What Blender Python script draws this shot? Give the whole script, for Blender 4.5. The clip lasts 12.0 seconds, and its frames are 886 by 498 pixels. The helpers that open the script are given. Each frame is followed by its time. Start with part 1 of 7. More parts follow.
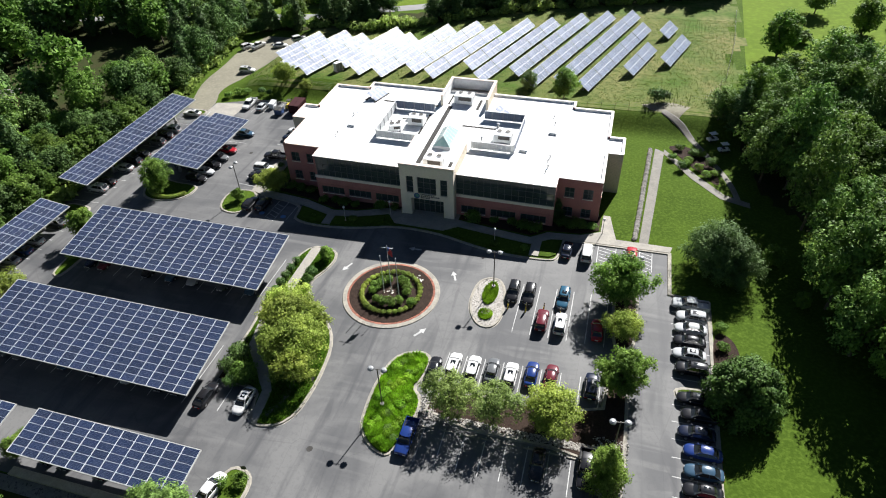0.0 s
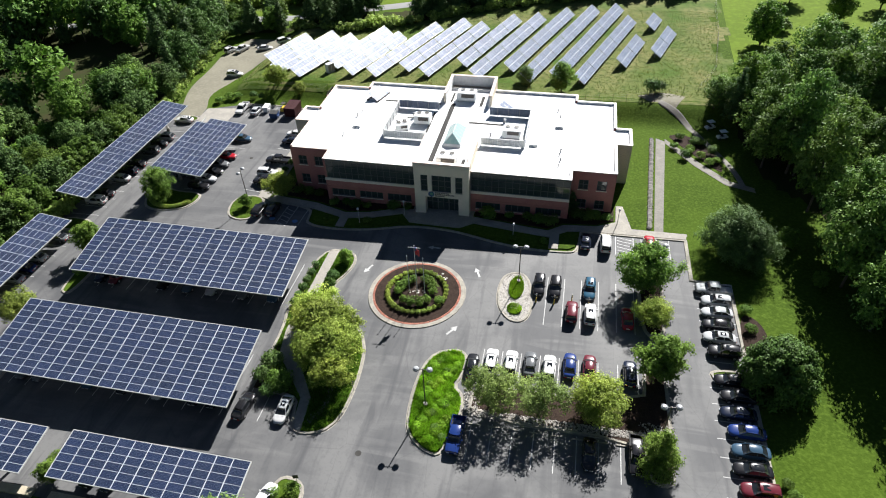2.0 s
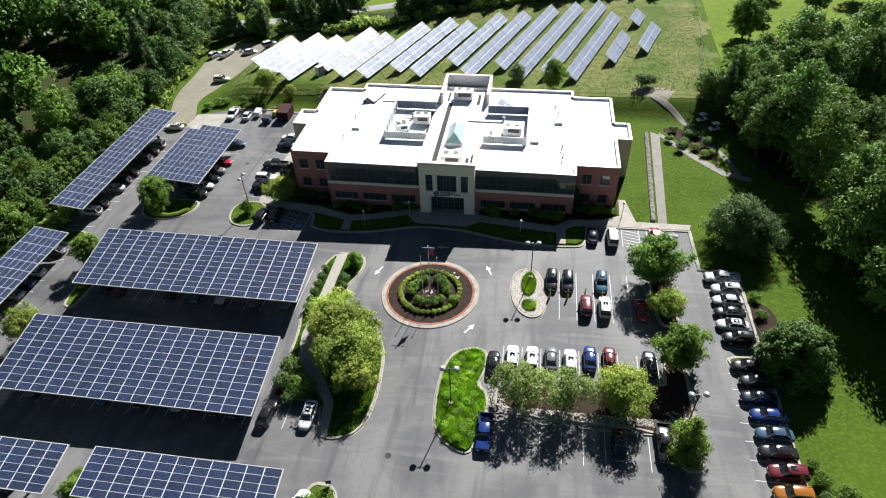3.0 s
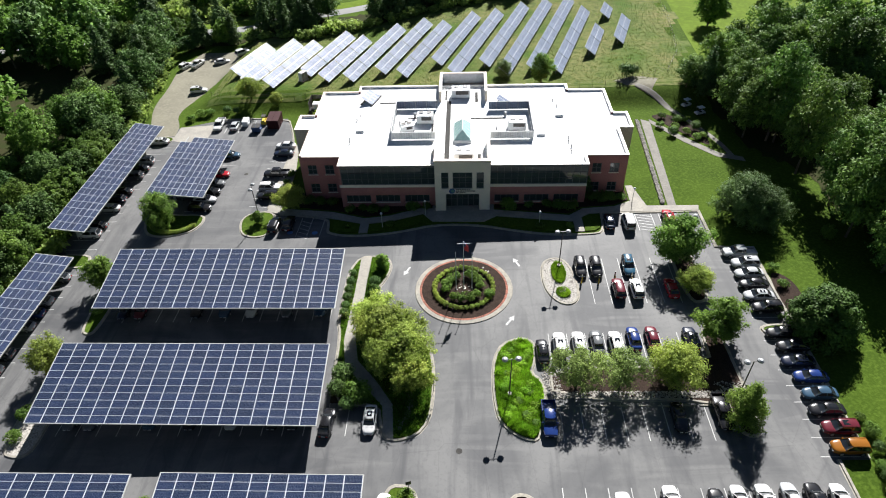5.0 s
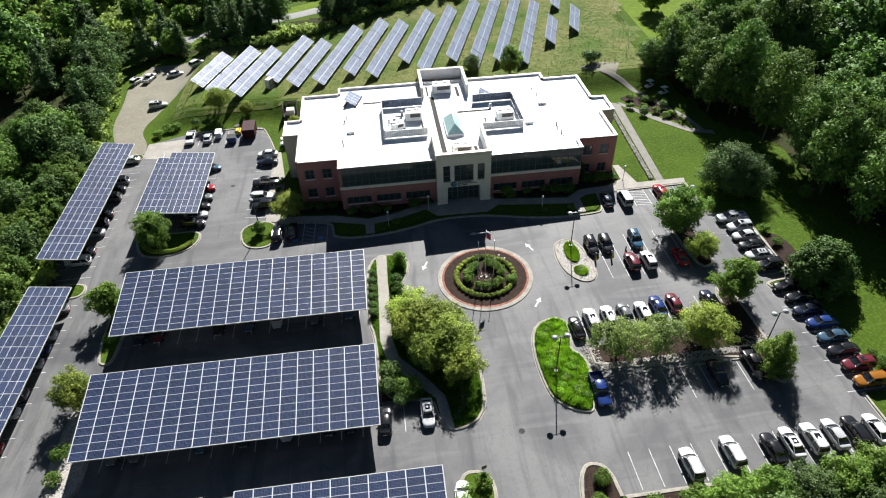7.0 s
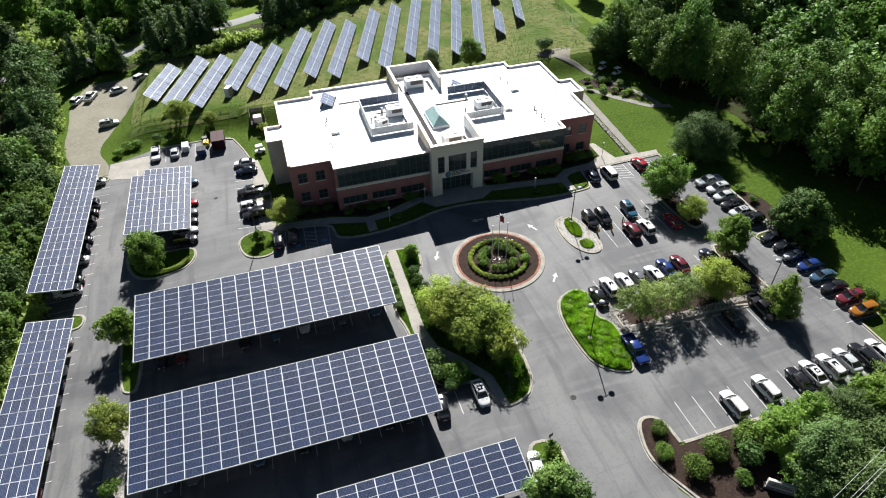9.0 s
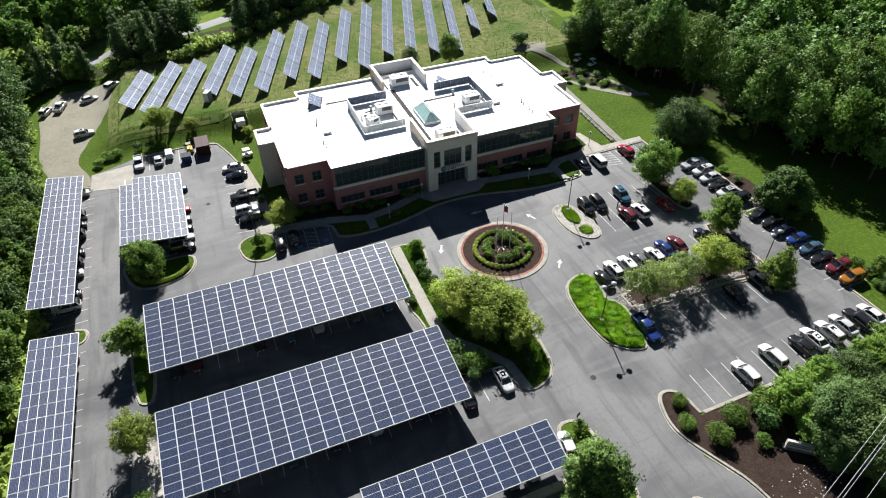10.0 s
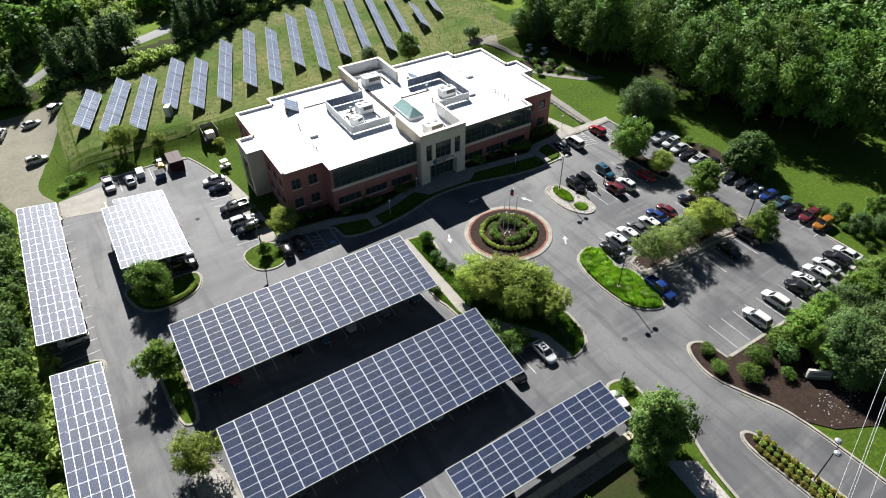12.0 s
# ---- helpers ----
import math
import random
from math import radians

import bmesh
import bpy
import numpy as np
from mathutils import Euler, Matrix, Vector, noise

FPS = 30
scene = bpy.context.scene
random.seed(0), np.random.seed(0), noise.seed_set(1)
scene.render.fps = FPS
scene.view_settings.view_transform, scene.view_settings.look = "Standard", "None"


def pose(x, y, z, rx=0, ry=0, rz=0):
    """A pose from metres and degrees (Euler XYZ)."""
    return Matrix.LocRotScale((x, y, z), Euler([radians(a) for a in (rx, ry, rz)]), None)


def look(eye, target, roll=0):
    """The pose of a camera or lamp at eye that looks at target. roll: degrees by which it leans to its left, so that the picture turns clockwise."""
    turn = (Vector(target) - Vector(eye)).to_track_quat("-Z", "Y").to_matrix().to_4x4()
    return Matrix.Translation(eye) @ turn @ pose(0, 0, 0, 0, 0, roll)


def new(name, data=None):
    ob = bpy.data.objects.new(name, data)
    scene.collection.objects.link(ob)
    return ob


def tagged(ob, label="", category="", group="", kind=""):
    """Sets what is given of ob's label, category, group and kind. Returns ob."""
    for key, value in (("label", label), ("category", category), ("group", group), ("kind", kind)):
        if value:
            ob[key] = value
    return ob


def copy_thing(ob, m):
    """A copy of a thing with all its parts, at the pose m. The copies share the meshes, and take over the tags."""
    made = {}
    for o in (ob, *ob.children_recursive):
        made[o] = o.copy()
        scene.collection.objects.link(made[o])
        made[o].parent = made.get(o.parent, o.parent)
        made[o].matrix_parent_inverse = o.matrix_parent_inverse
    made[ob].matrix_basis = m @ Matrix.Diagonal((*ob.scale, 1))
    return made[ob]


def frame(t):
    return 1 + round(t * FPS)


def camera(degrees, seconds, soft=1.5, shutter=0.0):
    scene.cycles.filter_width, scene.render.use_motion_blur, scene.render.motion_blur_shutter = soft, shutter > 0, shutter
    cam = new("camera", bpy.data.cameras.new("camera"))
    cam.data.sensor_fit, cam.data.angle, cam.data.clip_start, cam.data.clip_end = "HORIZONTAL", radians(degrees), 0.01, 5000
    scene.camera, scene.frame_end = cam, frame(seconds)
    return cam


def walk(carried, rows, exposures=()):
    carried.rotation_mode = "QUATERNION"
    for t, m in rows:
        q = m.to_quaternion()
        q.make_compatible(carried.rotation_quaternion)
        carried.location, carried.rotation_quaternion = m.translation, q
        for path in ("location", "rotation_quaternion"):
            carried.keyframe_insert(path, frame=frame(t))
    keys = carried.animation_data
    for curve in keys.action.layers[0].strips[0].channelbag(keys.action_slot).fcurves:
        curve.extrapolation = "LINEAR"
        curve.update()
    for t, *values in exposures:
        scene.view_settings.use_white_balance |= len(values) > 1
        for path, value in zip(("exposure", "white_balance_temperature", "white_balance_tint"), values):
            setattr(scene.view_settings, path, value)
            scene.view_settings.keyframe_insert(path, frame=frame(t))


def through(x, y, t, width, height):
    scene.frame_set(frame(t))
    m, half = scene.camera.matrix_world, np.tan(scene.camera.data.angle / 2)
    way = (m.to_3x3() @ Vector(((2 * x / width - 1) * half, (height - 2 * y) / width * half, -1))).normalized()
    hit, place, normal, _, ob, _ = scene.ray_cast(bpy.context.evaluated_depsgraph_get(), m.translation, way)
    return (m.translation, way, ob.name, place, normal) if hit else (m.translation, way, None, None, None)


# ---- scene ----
cam = camera(71.4, 12.0, 1.07)
METRES, EYE, TILT, LEAN, TURN = 83.776, 67.5, 0.0, 0.0, 17.1
ROWS = [
    (0.0, 0.0, 0.0, 0.0, -1.36, -39.85, 1.63),
    (0.5, -0.0221, 0.0009, 0.0005, -2.13, -39.98, 1.64),
    (1.0, -0.0477, 0.0022, 0.001, -3.05, -40.04, 1.66),
    (1.5, -0.0769, 0.0041, 0.0016, -4.15, -40.11, 1.65),
    (2.0, -0.1093, 0.0062, 0.0021, -5.51, -40.13, 1.64),
    (2.5, -0.1441, 0.0093, 0.0028, -7.14, -40.18, 1.66),
    (3.0, -0.1809, 0.013, 0.0035, -8.74, -40.2, 1.66),
    (5.0, -0.3429, 0.0352, 0.0049, -15.48, -40.2, 1.58),
    (5.5, -0.3854, 0.0431, 0.0056, -17.59, -40.24, 1.57),
    (6.0, -0.4284, 0.0517, 0.006, -19.91, -40.28, 1.55),
    (6.5, -0.4716, 0.062, 0.0067, -22.09, -40.33, 1.52),
    (7.0, -0.5158, 0.0735, 0.007, -24.26, -40.36, 1.44),
    (9.0, -0.6932, 0.1361, 0.006, -34.06, -40.48, 1.17),
    (9.5, -0.7364, 0.1553, 0.0061, -36.66, -40.54, 1.12),
    (10.0, -0.7791, 0.1768, 0.0063, -39.04, -40.59, 1.01),
    (10.5, -0.8213, 0.2002, 0.0065, -41.46, -40.61, 0.89),
    (11.0, -0.8629, 0.2257, 0.0063, -44.0, -40.57, 0.76),
    (11.5, -0.9037, 0.2528, 0.006, -46.51, -40.5, 0.68),
    (12.0, -0.9433, 0.2809, 0.0058, -48.91, -40.45, 0.6),
]
walk(cam, [(t, pose(0, 0, EYE, TILT, LEAN, TURN) @ pose(METRES * x, METRES * y, METRES * z, 90 + pitch, roll, yaw)) for t, x, y, z, yaw, pitch, roll in ROWS],
     exposures=[(0.0, 1.54), (7.0, 1.52), (12.0, 1.45)])

# ---- world and sun ----
SUN_EL, SUN_AZ = 37.0, 14.5          # degrees up, degrees from +y towards +x
world = bpy.data.worlds.new("sky")
scene.world = world
world.use_nodes = True
wn = world.node_tree
sky = wn.nodes.new("ShaderNodeTexSky")
sky.sky_type, sky.sun_disc = "NISHITA", False
sky.sun_elevation, sky.sun_rotation = radians(SUN_EL), radians(SUN_AZ)
sky.dust_density, sky.ozone_density = 0.2, 3.0
wn.nodes["Background"].inputs["Strength"].default_value = 0.0175
wn.links.new(sky.outputs[0], wn.nodes["Background"].inputs["Color"])
sun_data = bpy.data.lights.new("sun", "SUN")
sun_data.energy, sun_data.angle, sun_data.color = 4.6, radians(0.53), (1.0, 0.985, 0.965)
sun = new("sun", sun_data)
S = Vector((math.sin(radians(SUN_AZ)) * math.cos(radians(SUN_EL)), math.cos(radians(SUN_AZ)) * math.cos(radians(SUN_EL)), math.sin(radians(SUN_EL))))
sun.matrix_world = look(S * 300, (0, 0, 0))

# ---- materials ----
def mat(name, base, rough=0.8, metal=0.0, spec=0.5, var=None, scale=1.0, fine=None, fine_scale=20.0, bump=0.0, bump_scale=30.0, island=0.0, tint=0.0, coat=0.0):
    """A procedural surface: base colour, a second colour in large patches, a third in fine grain, bump, and changes from piece to piece."""
    m = bpy.data.materials.new(name)
    m.use_nodes = True
    nt = m.node_tree
    n, l = nt.nodes, nt.links
    bsdf = n["Principled BSDF"]
    bsdf.inputs["Roughness"].default_value = rough
    bsdf.inputs["Metallic"].default_value = metal
    bsdf.inputs["Specular IOR Level"].default_value = spec
    bsdf.inputs["Coat Weight"].default_value = coat
    bsdf.inputs["Coat Roughness"].default_value = 0.08
    geo = n.new("ShaderNodeNewGeometry")
    col = None

    def noise_tex(s, detail=4):
        t = n.new("ShaderNodeTexNoise")
        t.inputs["Scale"].default_value, t.inputs["Detail"].default_value = s, detail
        l.new(geo.outputs["Position"], t.inputs["Vector"])
        return t.outputs["Fac"]

    def mix(fac, a, b, lo=0.35, hi=0.65):
        r = n.new("ShaderNodeMapRange")
        r.inputs["From Min"].default_value, r.inputs["From Max"].default_value = lo, hi
        l.new(fac, r.inputs["Value"])
        x = n.new("ShaderNodeMix")
        x.data_type = "RGBA"
        l.new(r.outputs[0], x.inputs["Factor"])
        for sock, v in ((x.inputs["A"], a), (x.inputs["B"], b)):
            if isinstance(v, tuple):
                sock.default_value = (*v, 1)
            else:
                l.new(v, sock)
        return x.outputs["Result"]

    col = base
    if var:
        col = mix(noise_tex(scale), base, var)
    if fine:
        col = mix(noise_tex(fine_scale, 3), col, fine, 0.45, 0.8)
    if island or tint:
        hsv = n.new("ShaderNodeHueSaturation")
        src = geo.outputs["Random Per Island"]
        if tint:
            info = n.new("ShaderNodeObjectInfo")
            src = info.outputs["Random"]
        amount = island or tint
        r = n.new("ShaderNodeMapRange")
        r.inputs["To Min"].default_value, r.inputs["To Max"].default_value = 1 - amount, 1 + amount
        l.new(src, r.inputs["Value"])
        l.new(r.outputs[0], hsv.inputs["Value"])
        if isinstance(col, tuple):
            hsv.inputs["Color"].default_value = (*col, 1)
        else:
            l.new(col, hsv.inputs["Color"])
        col = hsv.outputs["Color"]
    if isinstance(col, tuple):
        bsdf.inputs["Base Color"].default_value = (*col, 1)
    else:
        l.new(col, bsdf.inputs["Base Color"])
    if bump:
        b = n.new("ShaderNodeBump")
        b.inputs["Strength"].default_value, b.inputs["Distance"].default_value = bump, 0.05
        l.new(noise_tex(bump_scale, 3), b.inputs["Height"])
        l.new(b.outputs["Normal"], bsdf.inputs["Normal"])
    return m


def leaf_mat(name, base, var, rnd=0.35, through=0.42):
    """Leaves: two greens, a change from leaf to leaf and from plant to plant, and light that comes through."""
    m = mat(name, base, rough=0.6, spec=0.12, var=var, scale=0.45, island=rnd)
    n, l = m.node_tree.nodes, m.node_tree.links
    bsdf = n["Principled BSDF"]
    out = n["Material Output"]
    info = n.new("ShaderNodeObjectInfo")
    hs = n.new("ShaderNodeHueSaturation")
    for sock, lo, hi in (("Hue", 0.492, 0.510), ("Value", 0.84, 1.18)):
        r = n.new("ShaderNodeMapRange")
        r.inputs["To Min"].default_value, r.inputs["To Max"].default_value = lo, hi
        l.new(info.outputs["Random"], r.inputs["Value"])
        l.new(r.outputs[0], hs.inputs[sock])
    l.new(bsdf.inputs["Base Color"].links[0].from_socket, hs.inputs["Color"])
    # a slow change of hue and depth, from tree to tree in a mass
    geo = n.new("ShaderNodeNewGeometry")
    slow = n.new("ShaderNodeTexNoise")
    slow.inputs["Scale"].default_value, slow.inputs["Detail"].default_value = 0.13, 2
    l.new(geo.outputs["Position"], slow.inputs["Vector"])
    far = n.new("ShaderNodeHueSaturation")
    for sock, lo, hi in (("Hue", 0.506, 0.490), ("Value", 0.68, 1.32)):
        r = n.new("ShaderNodeMapRange")
        r.inputs["From Min"].default_value, r.inputs["From Max"].default_value = 0.33, 0.67
        r.inputs["To Min"].default_value, r.inputs["To Max"].default_value = lo, hi
        l.new(slow.outputs["Fac"], r.inputs["Value"])
        l.new(r.outputs[0], far.inputs[sock])
    l.new(hs.outputs[0], far.inputs["Color"])
    hs = far
    l.new(hs.outputs[0], bsdf.inputs["Base Color"])
    tr = n.new("ShaderNodeBsdfTranslucent")
    l.new(hs.outputs[0], tr.inputs["Color"])
    mx = n.new("ShaderNodeMixShader")
    mx.inputs[0].default_value = through
    l.new(bsdf.outputs[0], mx.inputs[1])
    l.new(tr.outputs[0], mx.inputs[2])
    l.new(mx.outputs[0], out.inputs["Surface"])
    return m




def asphalt(name, dark, light, patch, seed):
    """Worn asphalt: pale and dark lanes, long tyre streaks, grain, and a net of fine dark cracks."""
    m = mat(name, dark, 0.74, spec=0.42, bump=0.12, bump_scale=6)
    n, l = m.node_tree.nodes, m.node_tree.links
    b = n["Principled BSDF"]
    geo = n.new("ShaderNodeNewGeometry")

    def field(kind, sx, sy, scale, detail=4):
        mp = n.new("ShaderNodeMapping")
        mp.inputs["Scale"].default_value = (sx, sy, 1)
        mp.inputs["Location"].default_value = (seed, seed * 2.3, 0)
        l.new(geo.outputs["Position"], mp.inputs["Vector"])
        t = n.new(kind)
        t.inputs["Scale"].default_value = scale
        l.new(mp.outputs[0], t.inputs["Vector"])
        if kind == "ShaderNodeTexNoise":
            t.inputs["Detail"].default_value, t.inputs["Distortion"].default_value = detail, 0.8
        else:
            t.feature = "DISTANCE_TO_EDGE"
        return t.outputs["Fac"] if kind == "ShaderNodeTexNoise" else t.outputs["Distance"]

    def blend(fac, lo, hi, a, c, most=1.0):
        r = n.new("ShaderNodeMapRange")
        r.inputs["From Min"].default_value, r.inputs["From Max"].default_value, r.inputs["To Max"].default_value = lo, hi, most
        l.new(fac, r.inputs["Value"])
        x = n.new("ShaderNodeMix")
        x.data_type = "RGBA"
        l.new(r.outputs[0], x.inputs["Factor"])
        for sock, v in ((x.inputs["A"], a), (x.inputs["B"], c)):
            if isinstance(v, tuple):
                sock.default_value = (*v, 1)
            else:
                l.new(v, sock)
        return x.outputs["Result"]

    c = blend(field("ShaderNodeTexNoise", 1, 1, 0.075, 6), 0.38, 0.62, dark, light)
    c = blend(field("ShaderNodeTexNoise", 0.12, 1, 0.5, 5), 0.50, 0.68, c, light, 0.7)
    c = blend(field("ShaderNodeTexNoise", 1, 0.12, 0.5, 5), 0.50, 0.70, c, patch, 0.75)
    c = blend(field("ShaderNodeTexNoise", 1, 1, 2.2, 6), 0.5, 0.75, c, patch, 0.3)
    crack = field("ShaderNodeTexVoronoi", 1, 0.55, 0.19)
    c = blend(crack, 0.009, 0.0, c, (0.02, 0.02, 0.022), 0.2)
    l.new(c, b.inputs["Base Color"])
    return m


ASPHALT = asphalt("asphalt", (0.060, 0.061, 0.064), (0.122, 0.121, 0.120), (0.044, 0.045, 0.049), 7.0)
DRIVE = mat("gravel_drive", (0.17, 0.158, 0.115), 0.95, var=(0.128, 0.118, 0.086), scale=0.15, fine=(0.2, 0.187, 0.138), fine_scale=1.5, bump=0.4, bump_scale=8)
FARROAD = mat("old_asphalt", (0.2, 0.2, 0.195), 0.9, var=(0.16, 0.16, 0.155), scale=0.2)
CONCRETE = mat("concrete", (0.30, 0.28, 0.24), 0.9, var=(0.23, 0.215, 0.19), scale=0.5, fine=(0.2, 0.185, 0.165), fine_scale=3, bump=0.2)
PATHGREY = mat("worn_path_concrete", (0.19, 0.178, 0.155), 0.9, var=(0.145, 0.137, 0.12), scale=0.5, fine=(0.12, 0.113, 0.1), fine_scale=3, bump=0.2)
KERB = mat("kerb_concrete", (0.31, 0.285, 0.235), 0.9, var=(0.22, 0.205, 0.175), scale=0.7, fine=(0.16, 0.15, 0.135), fine_scale=3, bump=0.2)
GRASS = mat("grass", (0.049, 0.083, 0.009), 0.95, spec=0.05, var=(0.034, 0.061, 0.007), scale=0.09, fine=(0.078, 0.125, 0.016), fine_scale=2.2, bump=1.0, bump_scale=4)
MEADOW = mat("meadow", (0.055, 0.10, 0.013), 0.95, spec=0.1, var=(0.155, 0.15, 0.058), scale=0.085, fine=(0.036, 0.066, 0.01), fine_scale=0.7, bump=1.0, bump_scale=3)
SCRUBLAND = mat("rough_pasture", (0.062, 0.098, 0.02), 0.95, spec=0.05, var=(0.09, 0.11, 0.032), scale=0.06, fine=(0.05, 0.085, 0.015), fine_scale=0.5, bump=1.0, bump_scale=2)
PARKGRASS = mat("park_lawn", (0.096, 0.142, 0.017), 0.95, spec=0.05, var=(0.078, 0.12, 0.014), scale=0.05, fine=(0.12, 0.185, 0.02), fine_scale=0.8, bump=0.6, bump_scale=3)
MULCH = mat("mulch", (0.020, 0.013, 0.010), 0.95, spec=0.1, var=(0.032, 0.021, 0.016), scale=1.2, fine=(0.055, 0.038, 0.03), fine_scale=6, bump=0.8, bump_scale=9)
# litter and undergrowth, with the shade below the trees painted into the colour
SHADELITTER = mat("shade_dark_litter", (0.028, 0.040, 0.011), 0.95, spec=0.05, var=(0.038, 0.036, 0.016), scale=0.3, fine=(0.022, 0.03, 0.01), fine_scale=2.5, bump=1.0, bump_scale=3)
GRAVEL = mat("river_gravel", (0.33, 0.31, 0.28), 0.9, var=(0.22, 0.2, 0.18), scale=3, fine=(0.48, 0.46, 0.42), fine_scale=7, bump=0.8, bump_scale=10)
STONE = mat("stone", (0.22, 0.205, 0.185), 0.9, var=(0.13, 0.12, 0.11), scale=2, tint=0.35, bump=0.5, bump_scale=8)
STONES = mat("stones", (0.29, 0.275, 0.25), 0.9, var=(0.22, 0.2, 0.18), scale=2, island=0.45, bump=0.5, bump_scale=8)
BEIGE = mat("beige_concrete", (0.42, 0.37, 0.27), 0.9, var=(0.34, 0.30, 0.22), scale=0.8, fine=(0.28, 0.25, 0.19), fine_scale=4, bump=0.2)
PAINT = mat("road_paint", (0.44, 0.44, 0.43), 0.7, var=(0.27, 0.27, 0.265), scale=1.5, fine=(0.25, 0.25, 0.25), fine_scale=5)
BLUEPAINT = mat("blue_road_paint", (0.06, 0.16, 0.42), 0.7, var=(0.1, 0.2, 0.4), scale=2)
BRICK = mat("red_brick", (0.36, 0.145, 0.13), 0.85, var=(0.30, 0.12, 0.11), scale=0.6, fine=(0.43, 0.21, 0.175), fine_scale=7, bump=0.25, bump_scale=12)
LIMESTONE = mat("cast_stone", (0.76, 0.68, 0.58), 0.85, var=(0.69, 0.62, 0.53), scale=0.7, fine=(0.6, 0.54, 0.45), fine_scale=5, bump=0.15)
TANWALL = mat("tan_render", (0.62, 0.54, 0.43), 0.9, var=(0.55, 0.48, 0.38), scale=0.4, fine=(0.38, 0.33, 0.26), fine_scale=4, bump=0.15)
ROOF = mat("white_membrane", (0.76, 0.76, 0.755), 0.8, spec=0.2, var=(0.68, 0.68, 0.675), scale=0.25, fine=(0.58, 0.58, 0.57), fine_scale=1.6, bump=0.1, bump_scale=3)
COPING = mat("coping_metal", (0.72, 0.67, 0.62), 0.5, var=(0.65, 0.6, 0.55), scale=1)
REDTRIM = mat("terracotta_coping", (0.64, 0.52, 0.45), 0.6, var=(0.58, 0.46, 0.4), scale=1)
WHITEMETAL = mat("white_metal", (0.68, 0.69, 0.69), 0.6, spec=0.2, var=(0.6, 0.61, 0.61), scale=1.2, bump=0.05)
GREYMETAL = mat("galvanised_metal", (0.27, 0.28, 0.29), 0.55, metal=0.3, var=(0.21, 0.22, 0.23), scale=2)
BLUEMETAL = mat("blue_screen_metal", (0.09, 0.12, 0.18), 0.5, var=(0.12, 0.15, 0.21), scale=2)
DARKMETAL = mat("dark_bronze_metal", (0.05, 0.045, 0.04), 0.45, metal=0.3, var=(0.07, 0.065, 0.06), scale=3)
GREYPAD = mat("grey_roof_walkway", (0.04, 0.038, 0.036), 0.9, spec=0.1, var=(0.06, 0.058, 0.055), scale=1.5)
WGLASS = mat("tinted_glass", (0.030, 0.044, 0.044), 0.06, spec=0.8, var=(0.05, 0.068, 0.066), scale=0.3)
CARGLASS = mat("car_glass", (0.012, 0.014, 0.016), 0.05, spec=0.8)
SKYGLASS = mat("skylight_glass", (0.30, 0.48, 0.46), 0.12, spec=0.7, var=(0.38, 0.55, 0.52), scale=1.5)
MULLION = mat("bronze_mullion", (0.13, 0.135, 0.135), 0.4, metal=0.3, var=(0.1, 0.1, 0.1), scale=1.0)
CELL = mat("solar_cells", (0.006, 0.014, 0.044), 0.48, spec=0.16, var=(0.010, 0.018, 0.052), scale=0.5, tint=0.25)


def celled(m, cell, line_colour, line):
    """Square wafers with thin pale lines between them, over a module's own axes."""
    n, l = m.node_tree.nodes, m.node_tree.links
    b = n["Principled BSDF"]
    src = b.inputs["Base Color"].links[0].from_socket
    co = n.new("ShaderNodeTexCoord")
    t = n.new("ShaderNodeTexBrick")
    t.offset = 0.0
    for k, v in (("Scale", 1.0), ("Brick Width", cell), ("Row Height", cell), ("Mortar Size", line), ("Mortar Smooth", 0.1)):
        t.inputs[k].default_value = v
    t.inputs["Mortar"].default_value = (*line_colour, 1)
    l.new(co.outputs["Object"], t.inputs["Vector"])
    for k in ("Color1", "Color2"):
        l.new(src, t.inputs[k])
    l.new(t.outputs["Color"], b.inputs["Base Color"])


celled(CELL, 0.162, (0.075, 0.095, 0.135), 0.010)
FRAME = mat("aluminium_frame", (0.60, 0.62, 0.66), 0.45, metal=0.2, var=(0.47, 0.49, 0.52), scale=2)
# the pale base colour stands in for sky reflected on the cells
SHEENCELL = mat("sky_sheen_cells", (0.15, 0.18, 0.245), 0.44, spec=0.055, island=0.18, var=(0.152, 0.18, 0.24), scale=0.4)
STEEL = mat("painted_steel", (0.48, 0.48, 0.46), 0.5, var=(0.4, 0.4, 0.38), scale=1.5)
TYRE = mat("tyre_rubber", (0.02, 0.02, 0.02), 0.8, bump=0.2)
RIM = mat("alloy_rim", (0.45, 0.45, 0.46), 0.3, metal=0.8)
HEADLIGHT = mat("headlight_lens", (0.6, 0.62, 0.65), 0.1, spec=0.8)
TAILLIGHT = mat("tail_light_lens", (0.35, 0.02, 0.02), 0.15, spec=0.7)
BARK = mat("bark", (0.13, 0.10, 0.075), 0.95, var=(0.08, 0.06, 0.045), scale=2, bump=0.6, bump_scale=12)
LEAF_BRIGHT = leaf_mat("leaves_bright", (0.32, 0.40, 0.08), (0.23, 0.315, 0.06))
LEAF_MID = leaf_mat("leaves_mid", (0.13, 0.22, 0.038), (0.085, 0.155, 0.028))
LEAF_DARK = leaf_mat("leaves_dark", (0.095, 0.165, 0.042), (0.062, 0.12, 0.03), through=0.2)
LEAF_LOT = leaf_mat("leaves_car_park", (0.175, 0.275, 0.05), (0.12, 0.205, 0.036))
LEAF_TALL = leaf_mat("leaves_entrance", (0.14, 0.235, 0.055), (0.095, 0.175, 0.04), through=0.27)
LEAF_OLIVE = leaf_mat("leaves_olive", (0.22, 0.28, 0.085), (0.155, 0.21, 0.058))
